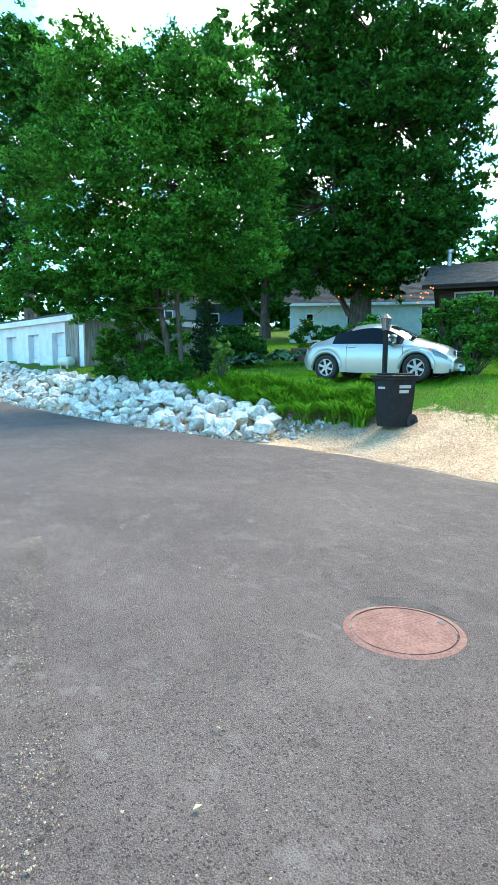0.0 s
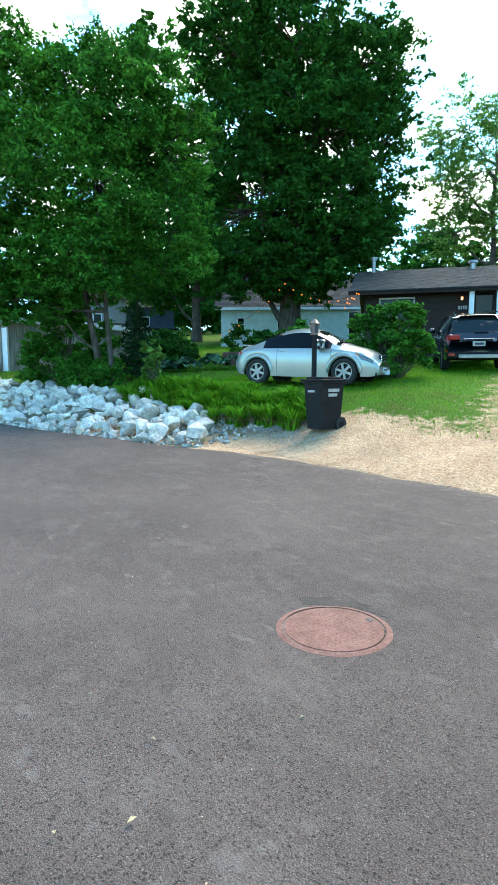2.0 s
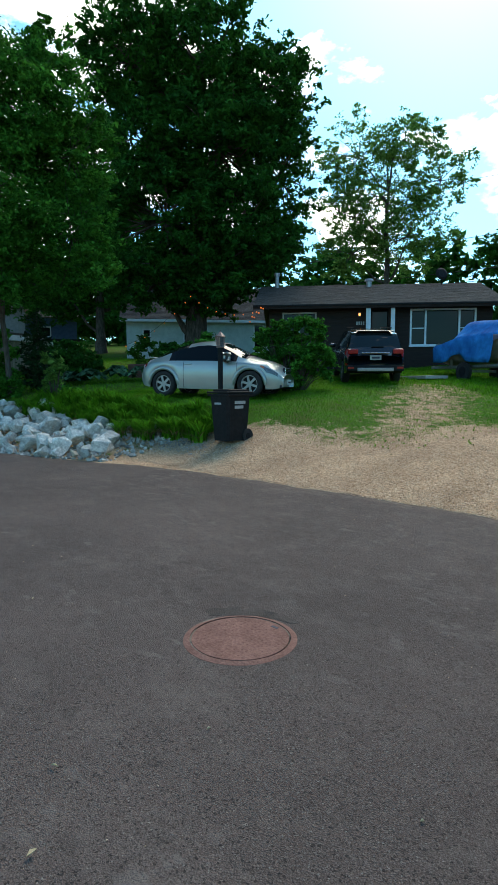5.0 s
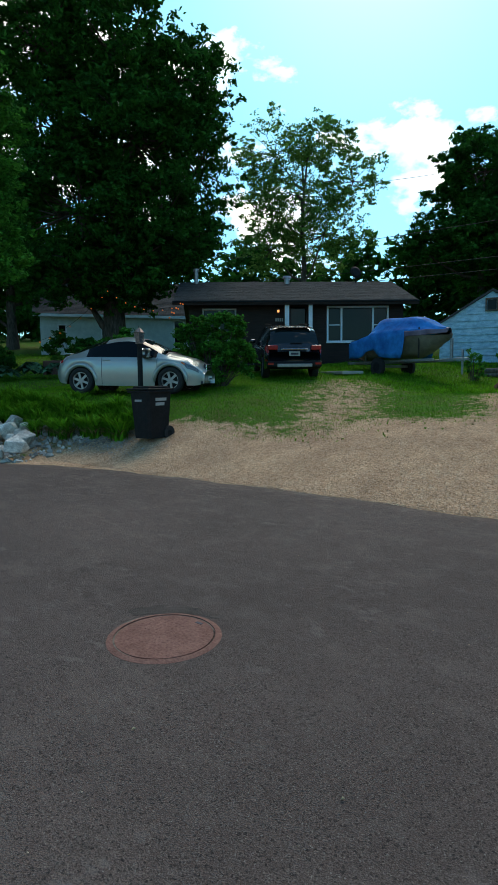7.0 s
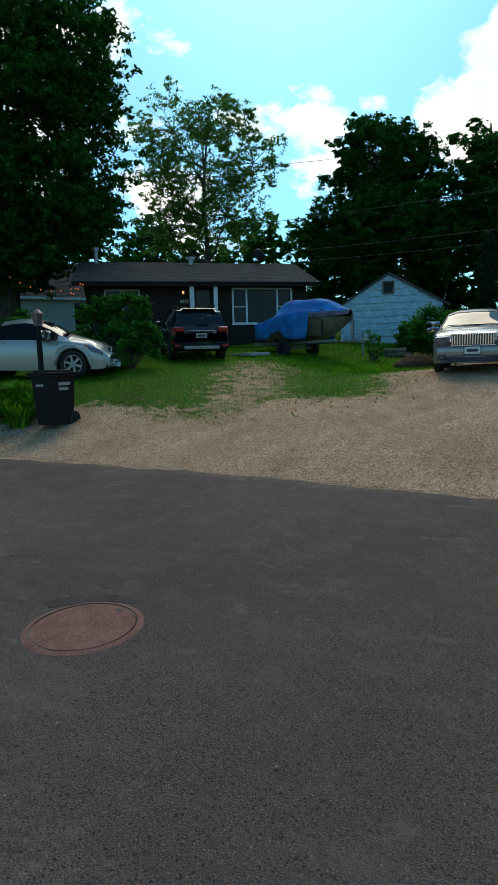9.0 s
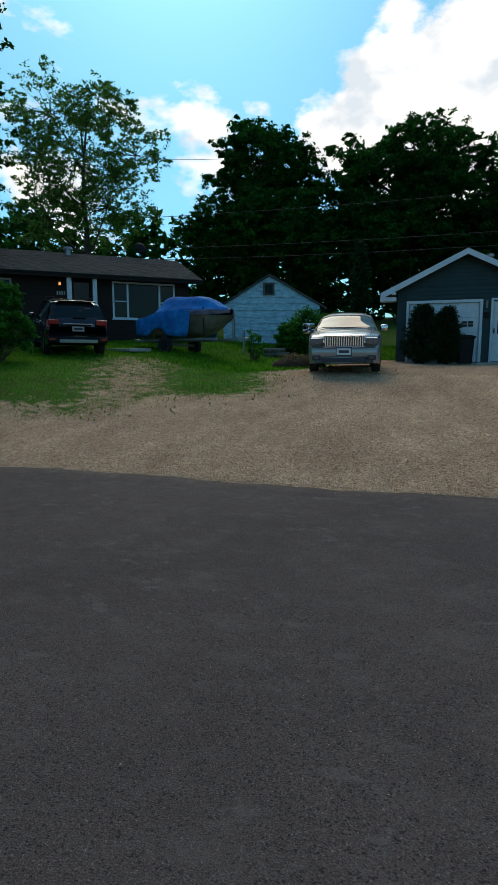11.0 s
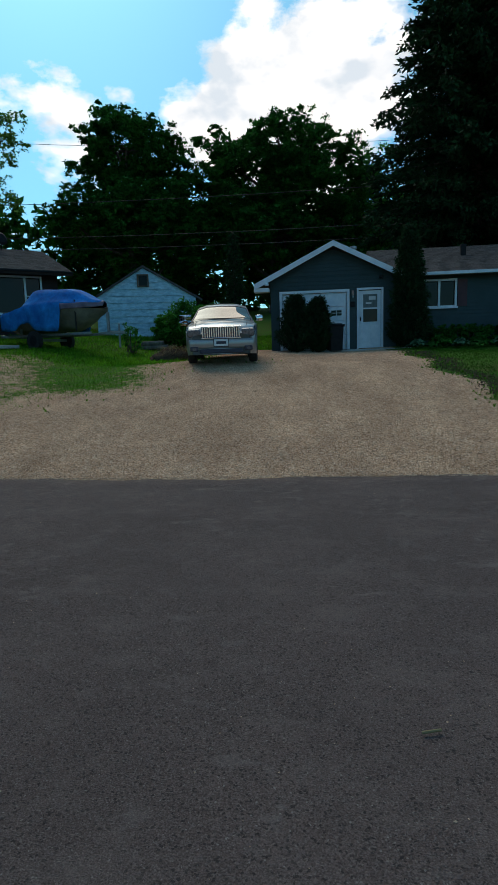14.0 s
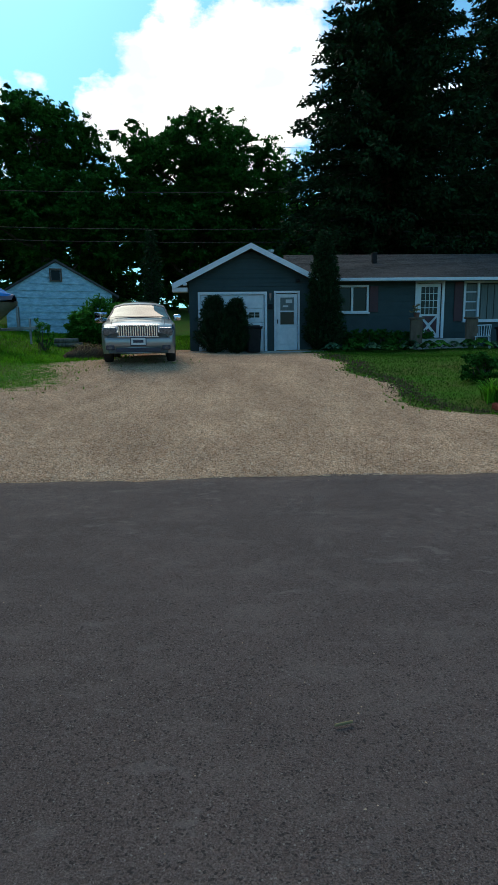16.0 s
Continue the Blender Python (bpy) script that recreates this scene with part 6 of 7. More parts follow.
cart("waste_cart", "black wheeled rubbish cart with hinged lid on the gravel edge", pose(-8.62, 7.76, ground_z(-8.62, 7.76) - 0.03, 0, 0, 3), 1.10, 0.56, 0.68)
cart("waste_cart", "dark wheeled rubbish cart beside the garage door", pose(1.08, 19.85, ground_z(1.08, 19.85) - 0.02, 0, 0, 5), 0.96, 0.52, 0.56, False)

# ---- lamp post ----
LP = thing("lamp_post", "black garden lamp post with a small glazed lantern", "lamp post", Matrix.Translation(at(-10.22, 8.87)))
pz = 1.42
part("post", B(-0.045, 0.045, -0.045, 0.045, -0.3, pz, bev=0.01), M_BLACKPLASTIC, LP)
part("collar", B(-0.07, 0.07, -0.07, 0.07, pz, pz + 0.03, bev=0.01), M_COPPER, LP)
bm = bmesh.new()
for a, b in ((-1, -1), (-1, 1), (1, -1), (1, 1)):
    cyl(bm, (a * 0.055, b * 0.055, pz + 0.03), (a * 0.085, b * 0.085, pz + 0.26), 0.009, seg=6)
part("lantern_frame", bm, M_COPPER, LP)
bm = bmesh.new()
bmesh.ops.create_cone(bm, cap_ends=True, segments=4, radius1=0.07, radius2=0.105, depth=0.22, matrix=pose(0, 0, pz + 0.145, 0, 0, 45))
part("lantern_glass", bm, M_LAMPGLASS, LP)
bm = bmesh.new()
bmesh.ops.create_cone(bm, cap_ends=True, segments=8, radius1=0.135, radius2=0.04, depth=0.10, matrix=pose(0, 0, pz + 0.31, 0, 0, 22))
cyl(bm, (0, 0, pz + 0.35), (0, 0, pz + 0.42), 0.018, 0.008)
part("lantern_cap", bm, M_COPPER, LP)

# ---- shrubs and garden plants ----
shrub("shrub", "dense rounded green shrub beside the driveway", at(-10.86, 12.11), [(-0.45, -0.35, 1.0, 0.62, 0.85), (0.2, 0.15, 1.15, 0.7, 0.9), (0.6, 0.5, 0.95, 0.55, 0.8), (0.0, 0.0, 0.5, 0.8, 0.5), (0.3, 0.3, 1.7, 0.5, 0.5), (-0.3, -0.3, 1.6, 0.4, 0.45)], n=26000, size=0.05, leaf=M_LEAF, seed=51)
shrub("shrub", "leafy green bush behind the silver coupe", at(-15.65, 12.50), [(0, 0, 1.0, 0.85, 0.9), (0.6, 0.5, 0.7, 0.6, 0.6), (-0.5, -0.4, 0.7, 0.6, 0.6)], n=9000, size=0.08, leaf=M_LEAF, seed=52)
shrub("shrub", "low leafy shrubs behind the coupe's nose", at(-13.25, 12.83), [(0, 0, 0.6, 0.7, 0.5), (0.7, 0.5, 0.5, 0.6, 0.5)], n=5000, size=0.08, leaf=M_LEAF, seed=53)
shrub("shrub", "rounded clipped green bush beside the shed", at(-4.35, 22.4), [(0, 0, 0.95, 1.15, 0.95), (0.8, 0.1, 0.8, 0.85, 0.8), (-0.8, 0, 0.65, 0.75, 0.7)], n=24000, size=0.06, leaf=M_LEAF, seed=54, tight=0.2, clumps=40)
shrub("shrub", "tall wild shrub thicket in front of the garages", at(-21.10, 6.28), [(0, 0, 1.5, 1.0, 1.3), (0.7, 0.9, 1.2, 0.9, 1.0), (-0.5, -0.7, 1.0, 0.8, 0.9), (0.2, 0.1, 2.6, 0.7, 0.7)], n=15000, size=0.085, leaf=M_LEAF, seed=55)
for k, (x, y, s) in enumerate(((-19.53, 6.80, 0.9), (-18.41, 6.69, 0.55), (-19.08, 6.24, 0.7), (-22.25, 5.58, 0.6), (-17.01, 8.01, 0.35))):
    shrub("low_shrub", "low weedy undergrowth above the stone bank", at(x, y), [(0, 0, 0.6 * s, 0.8 * s, 0.6 * s), (0.7 * s, 0.5 * s, 0.45 * s, 0.7 * s, 0.5 * s), (-0.6 * s, -0.5 * s, 0.4 * s, 0.7 * s, 0.45 * s)], n=4500, size=0.06, leaf=M_LEAF, seed=70 + k)
shrub("sapling", "single young leafy sapling above the daylilies", at(-15.75, 7.25), [(0, 0, 1.35, 0.28, 0.3), (0.1, 0.1, 0.95, 0.3, 0.3), (-0.1, 0, 0.6, 0.25, 0.3)], n=700, size=0.09, leaf=M_LEAF_LIGHT, seed=58, category="sapling", clumps=10)
conifer("pine_sapling", "thin young pine among the undergrowth", tuple(at(-18.83, 8.17)), 2.7, 0.75, n=3500, seed=59, size=0.16, droop=-0.1, leaf=M_NEEDLE, trunk=0.035)
for k, (x, y, s) in enumerate(((-22.23, 10.72, 1.1), (-20.66, 15.27, 1.0), (-24.78, 16.66, 1.1), (-23.19, 11.55, 0.7), (-26.02, 13.04, 1.2))):
    shrub("garden_shrub", "dark garden shrub in the yard of the cottage", at(x, y), [(0, 0, 0.7 * s, 0.9 * s, 0.7 * s), (0.8 * s, 0.3, 0.5 * s, 0.7 * s, 0.5 * s)], n=4500, size=0.1, leaf=M_LEAF_DARK, seed=80 + k)


def hosta(x, y, s, seed, leaf=None, label="broad-leaved green hosta clump"):
    r_ = np.random.RandomState(seed)
    V, F = [], []
    for k in range(46):
        a, u = r_.uniform(0, 6.28), r_.uniform(0.15, 1.0)
        d = Vector((math.cos(a), math.sin(a), 0))
        sd2 = Vector((-d.y, d.x, 0))
        c = d * 0.42 * s * u + Vector((0, 0, (0.42 - 0.28 * u) * s))
        L, w = 0.17 * s, 0.095 * s
        i = len(V)
        V += [c - d * L, c + sd2 * w + Vector((0, 0, 0.03 * s)), c + d * L - Vector((0, 0, 0.07 * s)), c - sd2 * w + Vector((0, 0, 0.03 * s)), c]
        F += [(i, i + 1, i + 4), (i + 1, i + 2, i + 4), (i + 2, i + 3, i + 4), (i + 3, i, i + 4)]
    ob = pydata("hosta", V, F, leaf or M_HOSTA, None, label)
    ob.matrix_world = Matrix.Translation(at(x, y))
    tagged(ob, category="plant", group="hostas")


for k, (x, y, s) in enumerate(((-19.81, 10.61, 1.5), (-19.27, 11.46, 1.6), (-20.37, 10.06, 1.3), (-18.61, 12.01, 1.4), (-20.94, 9.61, 1.2))):
    hosta(x, y, s, 90 + k)
rs = np.random.RandomState(17)
for k in range(13):
    hosta(3.7 + k * 0.46, 19.35 + rs.uniform(-0.2, 0.25), rs.uniform(0.6, 1.0), 100 + k, [M_HOSTA, M_LEAF_DARK, M_LEAF][k % 3], "low leafy bedding plant along the house front")
for k in range(5):
    shrub("hedge_shrub", "low dark clipped hedge shrub under the window", at(4.5 + k * 0.62, 20.35), [(0, 0, 0.35, 0.45, 0.36)], n=2600, size=0.05, leaf=M_LEAF_DARK, seed=120 + k, clumps=26)
shrub("garden_bush", "small rounded dark green bush on the lawn edge", at(5.3, 11.4), [(0, 0, 0.28, 0.38, 0.28)], n=2600, size=0.045, leaf=M_LEAF_DARK, seed=130, clumps=26)
lily(4.75, 9.75, 0.9)
lily(5.15, 9.9, 0.8)
conifer("potted_evergreen", "small conical evergreen standing before the garage door", tuple(at(-0.22, 19.75)), 1.85, 0.66, n=22000, dense=5, seed=141, size=0.08, droop=-0.5, clear=0.02, power=0.5, category="shrub", trunk=0.035)
conifer("potted_evergreen", "small conical evergreen standing before the garage door", tuple(at(0.52, 19.8)), 1.8, 0.5, n=18000, dense=5, seed=142, size=0.08, droop=-0.5, clear=0.02, power=0.5, category="shrub", trunk=0.035)
conifer("columnar_evergreen", "slender dark evergreen behind the clipped bush", tuple(at(-3.6, 30.0)), 5.0, 0.6, n=5000, seed=143, size=0.16, droop=-0.5, clear=0.02, power=0.5, category="tree", trunk=0.05)

# ---- boat under its tarpaulin ----
BM = pose(-8.05, 18.80, ground_z(-8.05, 18.80), 0, 0, -12) @ Matrix.Diagonal((0.88, 1.0, 1.10, 1))
BT = thing("covered_boat", "small boat under a blue tarpaulin on a steel trailer", "boat", BM)
nx_, ns_ = 48, 27


def tarp(u, v):
    """Blue cover: low stern, tall windscreen hump, falling towards the bow."""
    x = -2.05 + 4.0 * u
    h = np.interp(u, [0, 0.05, 0.20, 0.33, 0.38, 0.70, 0.78, 0.90, 1.0], [1.08, 1.16, 1.36, 1.74, 1.79, 1.76, 1.68, 1.46, 1.36])
    w = np.interp(u, [0, 0.1, 0.5, 0.75, 0.92, 1.0], [0.80, 0.92, 0.98, 0.88, 0.52, 0.12])
    rim_z = min(h - 0.03, np.interp(u, [0, 0.3, 0.6, 1.0], [1.10, 1.24, 1.29, 1.33]))
    lowz = np.interp(u, [0, 0.18, 0.26, 0.34, 0.42, 0.66, 0.69, 1.0], [0.58, 0.60, 0.76, 0.78, 0.58, 0.50, 1.14, 1.20])
    a = (v - 0.5) * 2
    sg, q = math.copysign(1, a), abs(a)
    if q < 0.34:
        y, z = 0.55 * w * q / 0.34, h - 0.03 * (q / 0.34) ** 2
    elif q < 0.64:
        k = (q - 0.34) / 0.30
        y, z = w * (0.55 + 0.45 * k), h - 0.03 + (rim_z - h + 0.03) * k - 0.05 * math.sin(math.pi * k)
    else:
        k = (q - 0.64) / 0.36
        y, z = w * (1 - 0.04 * k) + 0.025 * k * math.sin(x * 11 + 0.6 * math.sin(x * 5)), rim_z + (lowz - rim_z) * k
    z += 0.022 * noise.noise(Vector((x * 2.1, y * 2.3, 1.7))) + 0.010 * math.sin(u * 19 + a * 5)
    return (x, sg * y + 0.02 * noise.noise(Vector((x * 3, z * 3, 5.1))), z)


V = [tarp(i / nx_, j / ns_) for i in range(nx_ + 1) for j in range(ns_ + 1)]
BLUE, BOW = [], []
for i in range(nx_):
    for j in range(ns_):
        q = abs((j + 0.5) / ns_ - 0.5) * 2
        f = (i * (ns_ + 1) + j, (i + 1) * (ns_ + 1) + j, (i + 1) * (ns_ + 1) + j + 1, i * (ns_ + 1) + j + 1)
        (BLUE if i / nx_ < 0.68 or (q < 0.60 and i / nx_ < 0.97) else BOW).append(f)
ob = pydata("tarpaulin", V, BLUE + [tuple(range(ns_ + 1))], M_TARP, BT, "creased blue tarpaulin", True)
sm = ob.modifiers.new("thick", "SOLIDIFY")
sm.thickness = 0.012
ob = pydata("bow_cover", V, BOW, M_TARP_GREY, BT, "faded purple-grey bow cover", True)
sm = ob.modifiers.new("thick", "SOLIDIFY")
sm.thickness = 0.012
HV, HF = [], []
for i in range(21):
    u = i / 20
    x = -1.95 + 4.0 * u
    w = np.interp(u, [0, 0.5, 0.8, 1.0], [0.76, 0.88, 0.72, 0.05])
    z0 = np.interp(u, [0, 0.7, 1.0], [0.50, 0.52, 1.05])
    HV += [(x, -w, 1.16), (x, -w * 0.72, z0 + 0.16), (x, 0, z0), (x, w * 0.72, z0 + 0.16), (x, w, 1.16)]
HF = [(i * 5 + j, (i + 1) * 5 + j, (i + 1) * 5 + j + 1, i * 5 + j + 1) for i in range(20) for j in range(4)] + [(0, 1, 2, 3, 4)]
# Pale hull; the shade below the cover is put into a darker base colour.
pydata("hull", HV, HF, mat("shade_darkened_hull", (0.13, 0.12, 0.095), (0.22, 0.20, 0.165), scale=4, rough=0.5, fine=0.1), BT, "pale fibreglass hull", True)
for a in (-1, 1):
    part("trailer_rail", B(-2.1, 1.7, a * 0.55 - 0.04, a * 0.55 + 0.04, 0.40, 0.48, bev=0.008), M_STEEL, BT)
    bm = bmesh.new()
    cyl(bm, (-0.5, a * 0.78, 0.28), (-0.5, a * 0.95, 0.28), 0.28, seg=24)
    tw = part("trailer_wheel", bm, M_TYRE, BT)
    bm = bmesh.new()
    cyl(bm, (-0.5, a * 0.951, 0.28), (-0.5, a * 0.96, 0.28), 0.15, seg=18)
    part("rim", bm, M_BLACKPLASTIC, tw)
    part("bunk_post", B(-1.4, -1.33, a * 0.55 - 0.03, a * 0.55 + 0.03, 0.48, 0.68), M_STEEL, BT)
part("trailer_beam", B(-2.15, -2.05, -0.75, 0.75, 0.40, 0.48, bev=0.008), M_STEEL, BT)
part("trailer_beam", B(-0.55, -0.45, -0.78, 0.78, 0.26, 0.34, bev=0.008), M_STEEL, BT)
part("trailer_tongue", B(1.7, 2.7, -0.05, 0.05, 0.40, 0.48, bev=0.008), M_STEEL, BT)
part("winch_post", B(2.0, 2.08, -0.05, 0.05, 0.48, 1.05, bev=0.008), M_STEEL, BT)
part("jack_stand", B(2.45, 2.51, -0.03, 0.03, 0.0, 0.7, bev=0.008), M_STEEL, BT)
part("strap", B(1.15, 1.18, -0.68, -0.64, 0.5, 1.4), M_CABLE, BT)
shrub("weeds", "tall weeds growing round the trailer", at(-6.17, 20.08), [(0, 0, 0.6, 0.35, 0.6), (0.3, 0.1, 0.35, 0.3, 0.3)], n=450, size=0.06, leaf=M_LEAF, seed=151, clumps=14, category="weeds")

# ---- gas tank, planter, slab, heap ----
GT = thing("gas_tank", "cream painted horizontal gas tank with brass valve before the garages", "tank", pose(-26.60, 4.64, ground_z(-26.60, 4.64) + 0.13, 0, 0, 28) @ Matrix.Scale(0.75, 4))
bm = bmesh.new()
bmesh.ops.create_uvsphere(bm, u_segments=20, v_segments=12, radius=0.3)
for v in bm.verts:
    v.co = Vector((v.co.z * 0.6 + math.copysign(0.4, v.co.z), v.co.x, v.co.y + 0.2))
part("vessel", bm, M_TANK, GT, smooth=True)
part("valve", B(0.1, 0.24, -0.06, 0.06, 0.49, 0.62, bev=0.02), M_COPPER, GT)
for a in (-0.3, 0.3):
    part("foot", B(a - 0.06, a + 0.06, -0.2, 0.2, -0.26, -0.02), M_STEEL, GT)
pl_ = part("planter_block", B(-0.45, 0.45, -0.3, 0.3, -0.1, 0.55, bev=0.04), M_TERRACOTTA, None, "weathered reddish block planter on the lawn")
pl_.matrix_world = Matrix.Translation(at(-20.20, 13.09)) @ Matrix.Rotation(radians(40), 4, "Z")
tagged(pl_, category="planter")
slab = part("garden_path", B(-1.5, 0.9, -0.45, 0.45, -0.06, 0.05, bev=0.02), M_CONCRETE, None, "short pale concrete path slab by the ranch house", kind="structure")
slab.matrix_world = Matrix.Translation(at(-9.87, 17.33)) @ Matrix.Rotation(radians(-22), 4, "Z")
rs = np.random.RandomState(23)
heap = thing("brush_heap", "low heap of dead grass and soil beside the sedan", "heap", Matrix.Translation(at(-4.0, 17.6)))
hv = []
bm = bmesh.new()
bmesh.ops.create_icosphere(bm, subdivisions=3, radius=1.0)
for v in bm.verts:
    q = 1 + 0.25 * noise.noise(v.co * 2.3)
    v.co = Vector((v.co.x * 0.75 * q, v.co.y * 0.55 * q, v.co.z * 0.36 * q))
part("soil_mound", bm, M_SOIL, heap, smooth=True)
v, f = blades(rs, 260, 0.22, 0.55, 0.006)
for i in range(0, len(v), 10):
    a = rs.uniform(0, 6.28)
    rr_ = rs.rand() ** 0.5
    o = Vector((math.cos(a) * 0.6 * rr_, math.sin(a) * 0.42 * rr_, 0.33 * math.sqrt(max(0, 1 - rr_ * rr_))))
    for k in range(10):
        v[i + k] = v[i + k] + o
pydata("dead_grass", v, f, M_LILY_DRY, heap, kind="stuff")
mul = part("mulch_bed", B(-1.4, 1.6, -0.5, 0.5, -0.12, 0.03, bev=0.03), M_MULCH, None, "bed of red bark mulch at the lawn corner")
mul.matrix_world = Matrix.Translation(at(6.0, 9.0)) @ Matrix.Rotation(radians(8), 4, "Z") @ Matrix.Rotation(radians(9), 4, "X")
tagged(mul, category="mulch")

# garden chair by the porch
GC = thing("garden_chair", "white moulded garden chair beside the front steps", "chair", Matrix.Translation(at(9.0, 19.75)) @ Matrix.Rotation(radians(-30), 4, "Z"))
part("seat", B(-0.24, 0.24, -0.24, 0.24, 0.40, 0.43, bev=0.012), M_WHITE, GC)
bm = bmesh.new()
for k in range(7):
    a = radians(-54 + 18 * k)
    cyl(bm, (0.25 * math.sin(a), 0.25 * math.cos(a), 0.42), (0.29 * math.sin(a), 0.30 * math.cos(a), 0.78), 0.014, seg=6)
cyl(bm, (-0.24, 0.16, 0.80), (0.24, 0.16, 0.80), 0.02, seg=8)
part("backrest", bm, M_WHITE, GC)
for a, b in ((-1, -1), (-1, 1), (1, -1), (1, 1)):
    bm = bmesh.new()
    cyl(bm, (a * 0.2, b * 0.2, 0.4), (a * 0.24, b * 0.24, -0.02), 0.018, seg=8)
    part("leg", bm, M_WHITE, GC)
cart("dark_barrel", "dark brown barrel beside the white garden chair", pose(9.75, 19.6, ground_z(9.75, 19.6), 0, 0, 0), 0.8, 0.55, 0.55, False)
pot = thing("flower_pot", "potted plant on the porch rail cap", "pot", pose(6.76, 20.04, 1.38 + 1.09))
bm = bmesh.new()
cyl(bm, (0, 0, 0), (0, 0, 0.16), 0.08, 0.11)
part("pot", bm, M_TERRACOTTA, pot)
v, f = leaves(np.random.RandomState(5), np.array([(0, 0, 0.26)]), np.array([0.08]), 160, 0.04)
pydata("plant", v, f, M_LILY_DRY, pot, kind="stuff")
bdx = thing("debris_pile", "small pile of dark logs and scrap beside the shed", "log pile", Matrix.Translation(at(-5.6, 21.6)))
for k in range(6):
    bm = bmesh.new()
    cyl(bm, (-0.5 + 0.1 * (k % 3), -0.25 + 0.2 * (k % 3), 0.09 + 0.15 * (k // 3)), (0.5 - 0.05 * k, -0.2 + 0.22 * (k % 3), 0.1 + 0.15 * (k // 3)), 0.09)
    part("log", bm, M_BARK_LIGHT, bdx)

# ---- string lights and overhead cables ----
def cable(name, label, pts, r, sag=0.3, cat="cable"):
    t = thing(name, label, cat)
    out_ = []
    for a, b in zip(pts, pts[1:]):
        a, b = Vector(a), Vector(b)
        q = [a.lerp(b, k / 14) - Vector((0, 0, sag * 4 * (k / 14) * (1 - k / 14))) for k in range(15)]
        v, f = tube(q, [r] * 15, 5)
        pydata("wire", v, f, M_CABLE, t)
        out_ += q
    return t, out_


sl, pts = cable("string_lights", "string of small warm bulbs between the house and the big maple", [(-17.22, 16.66, 4.64), (-20.18, 15.72, 5.55), (-24.49, 14.78, 3.51)], 0.008, 0.35, "string lights")
for k, p in enumerate(pts):
    if k % 2 == 0:
        bm = bmesh.new()
        bmesh.ops.create_icosphere(bm, subdivisions=1, radius=0.03, matrix=Matrix.Translation(p - Vector((0, 0, 0.07))))
        bu_ = part("bulb", bm, M_BULB, sl)
for k in range(7):
    bm = bmesh.new()
    bmesh.ops.create_icosphere(bm, subdivisions=1, radius=0.035, matrix=Matrix.Translation((-17.17 + 0.06 * k, 16.46 + 0.07 * k, 4.19 + 0.09 * k + (0.12 if k % 2 else 0))))
    part("bulb", bm, M_BULB, sl)
for a, b, sg in (((-60, 38, 12.4), (40, 34.5, 9.6), 2.2), ((-60, 40, 14.6), (40, 36.5, 12.2), 2.0), ((-60, 38.5, 11.9), (40, 35.0, 9.0), 2.3), ((-60, 56, 26.5), (40, 62, 22.5), 3.0)):
    cable("power_line", "thin black overhead power line across the yards", [a, b], 0.022, sg, "power line")

# ---- manhole, litter and chips on the road ----
MH = thing("manhole", "round rust-brown iron manhole cover set in the asphalt", "manhole", pose(-2.18, 2.105, 0.037) @ Matrix.Diagonal((0.97, 0.97, 1, 1)))
def ring(r0, r1, z0, z1, n=48):
    bm = bmesh.new()
    L = [[bm.verts.new((r * math.cos(2 * math.pi * k / n), r * math.sin(2 * math.pi * k / n), z)) for k in range(n)] for r, z in ((r1, z0 - 0.05), (r1, z0), (r0, z1), (r0, z0 - 0.05))]
    for A, C in zip(L, L[1:]):
        for k in range(n):
            bm.faces.new((A[k], A[(k + 1) % n], C[(k + 1) % n], C[k]))
    bmesh.ops.recalc_face_normals(bm, faces=bm.faces)
    return bm
part("frame_ring", ring(0.298, 0.335, -0.004, 0.004), M_IRON, MH)
bm = bmesh.new()
cyl(bm, (0, 0, -0.05), (0, 0, 0.002), 0.288, 0.286, seg=56)
cv = part("cover", bm, M_IRON, MH, "rusty cast iron lid with worn raised studs")
V, F = [], []
for i in range(-8, 9):
    for j in range(-8, 9):
        if math.hypot(i, j) * 0.032 < 0.25 and (i * 7 + j * 13 + i * j) % 3:
            k = len(V)
            cx_, cy_ = i * 0.032, j * 0.032
            V += [(cx_ - 0.009, cy_ - 0.009, 0.002), (cx_ + 0.009, cy_ - 0.009, 0.002), (cx_ + 0.009, cy_ + 0.009, 0.002), (cx_ - 0.009, cy_ + 0.009, 0.002), (cx_ - 0.006, cy_ - 0.006, 0.0035), (cx_ + 0.006, cy_ - 0.006, 0.0035), (cx_ + 0.006, cy_ + 0.006, 0.0035), (cx_ - 0.006, cy_ + 0.006, 0.005)]
            F += [(k + 4, k + 5, k + 6, k + 7)] + [(k + a, k + (a + 1) % 4, k + 4 + (a + 1) % 4, k + 4 + a) for a in range(4)]
pydata("studs", V, F, M_IRON, cv, kind="stuff")
part("pick_hole", B(0.02, 0.07, 0.235, 0.255, 0.002, 0.004), M_INK, cv)
M_TARPATCH = mat("tar_patch", (0.042, 0.031, 0.027), (0.090, 0.066, 0.057), scale=4, rough=0.85, bump=0.6, bscale=130, fine=0.4, spec=0.35)
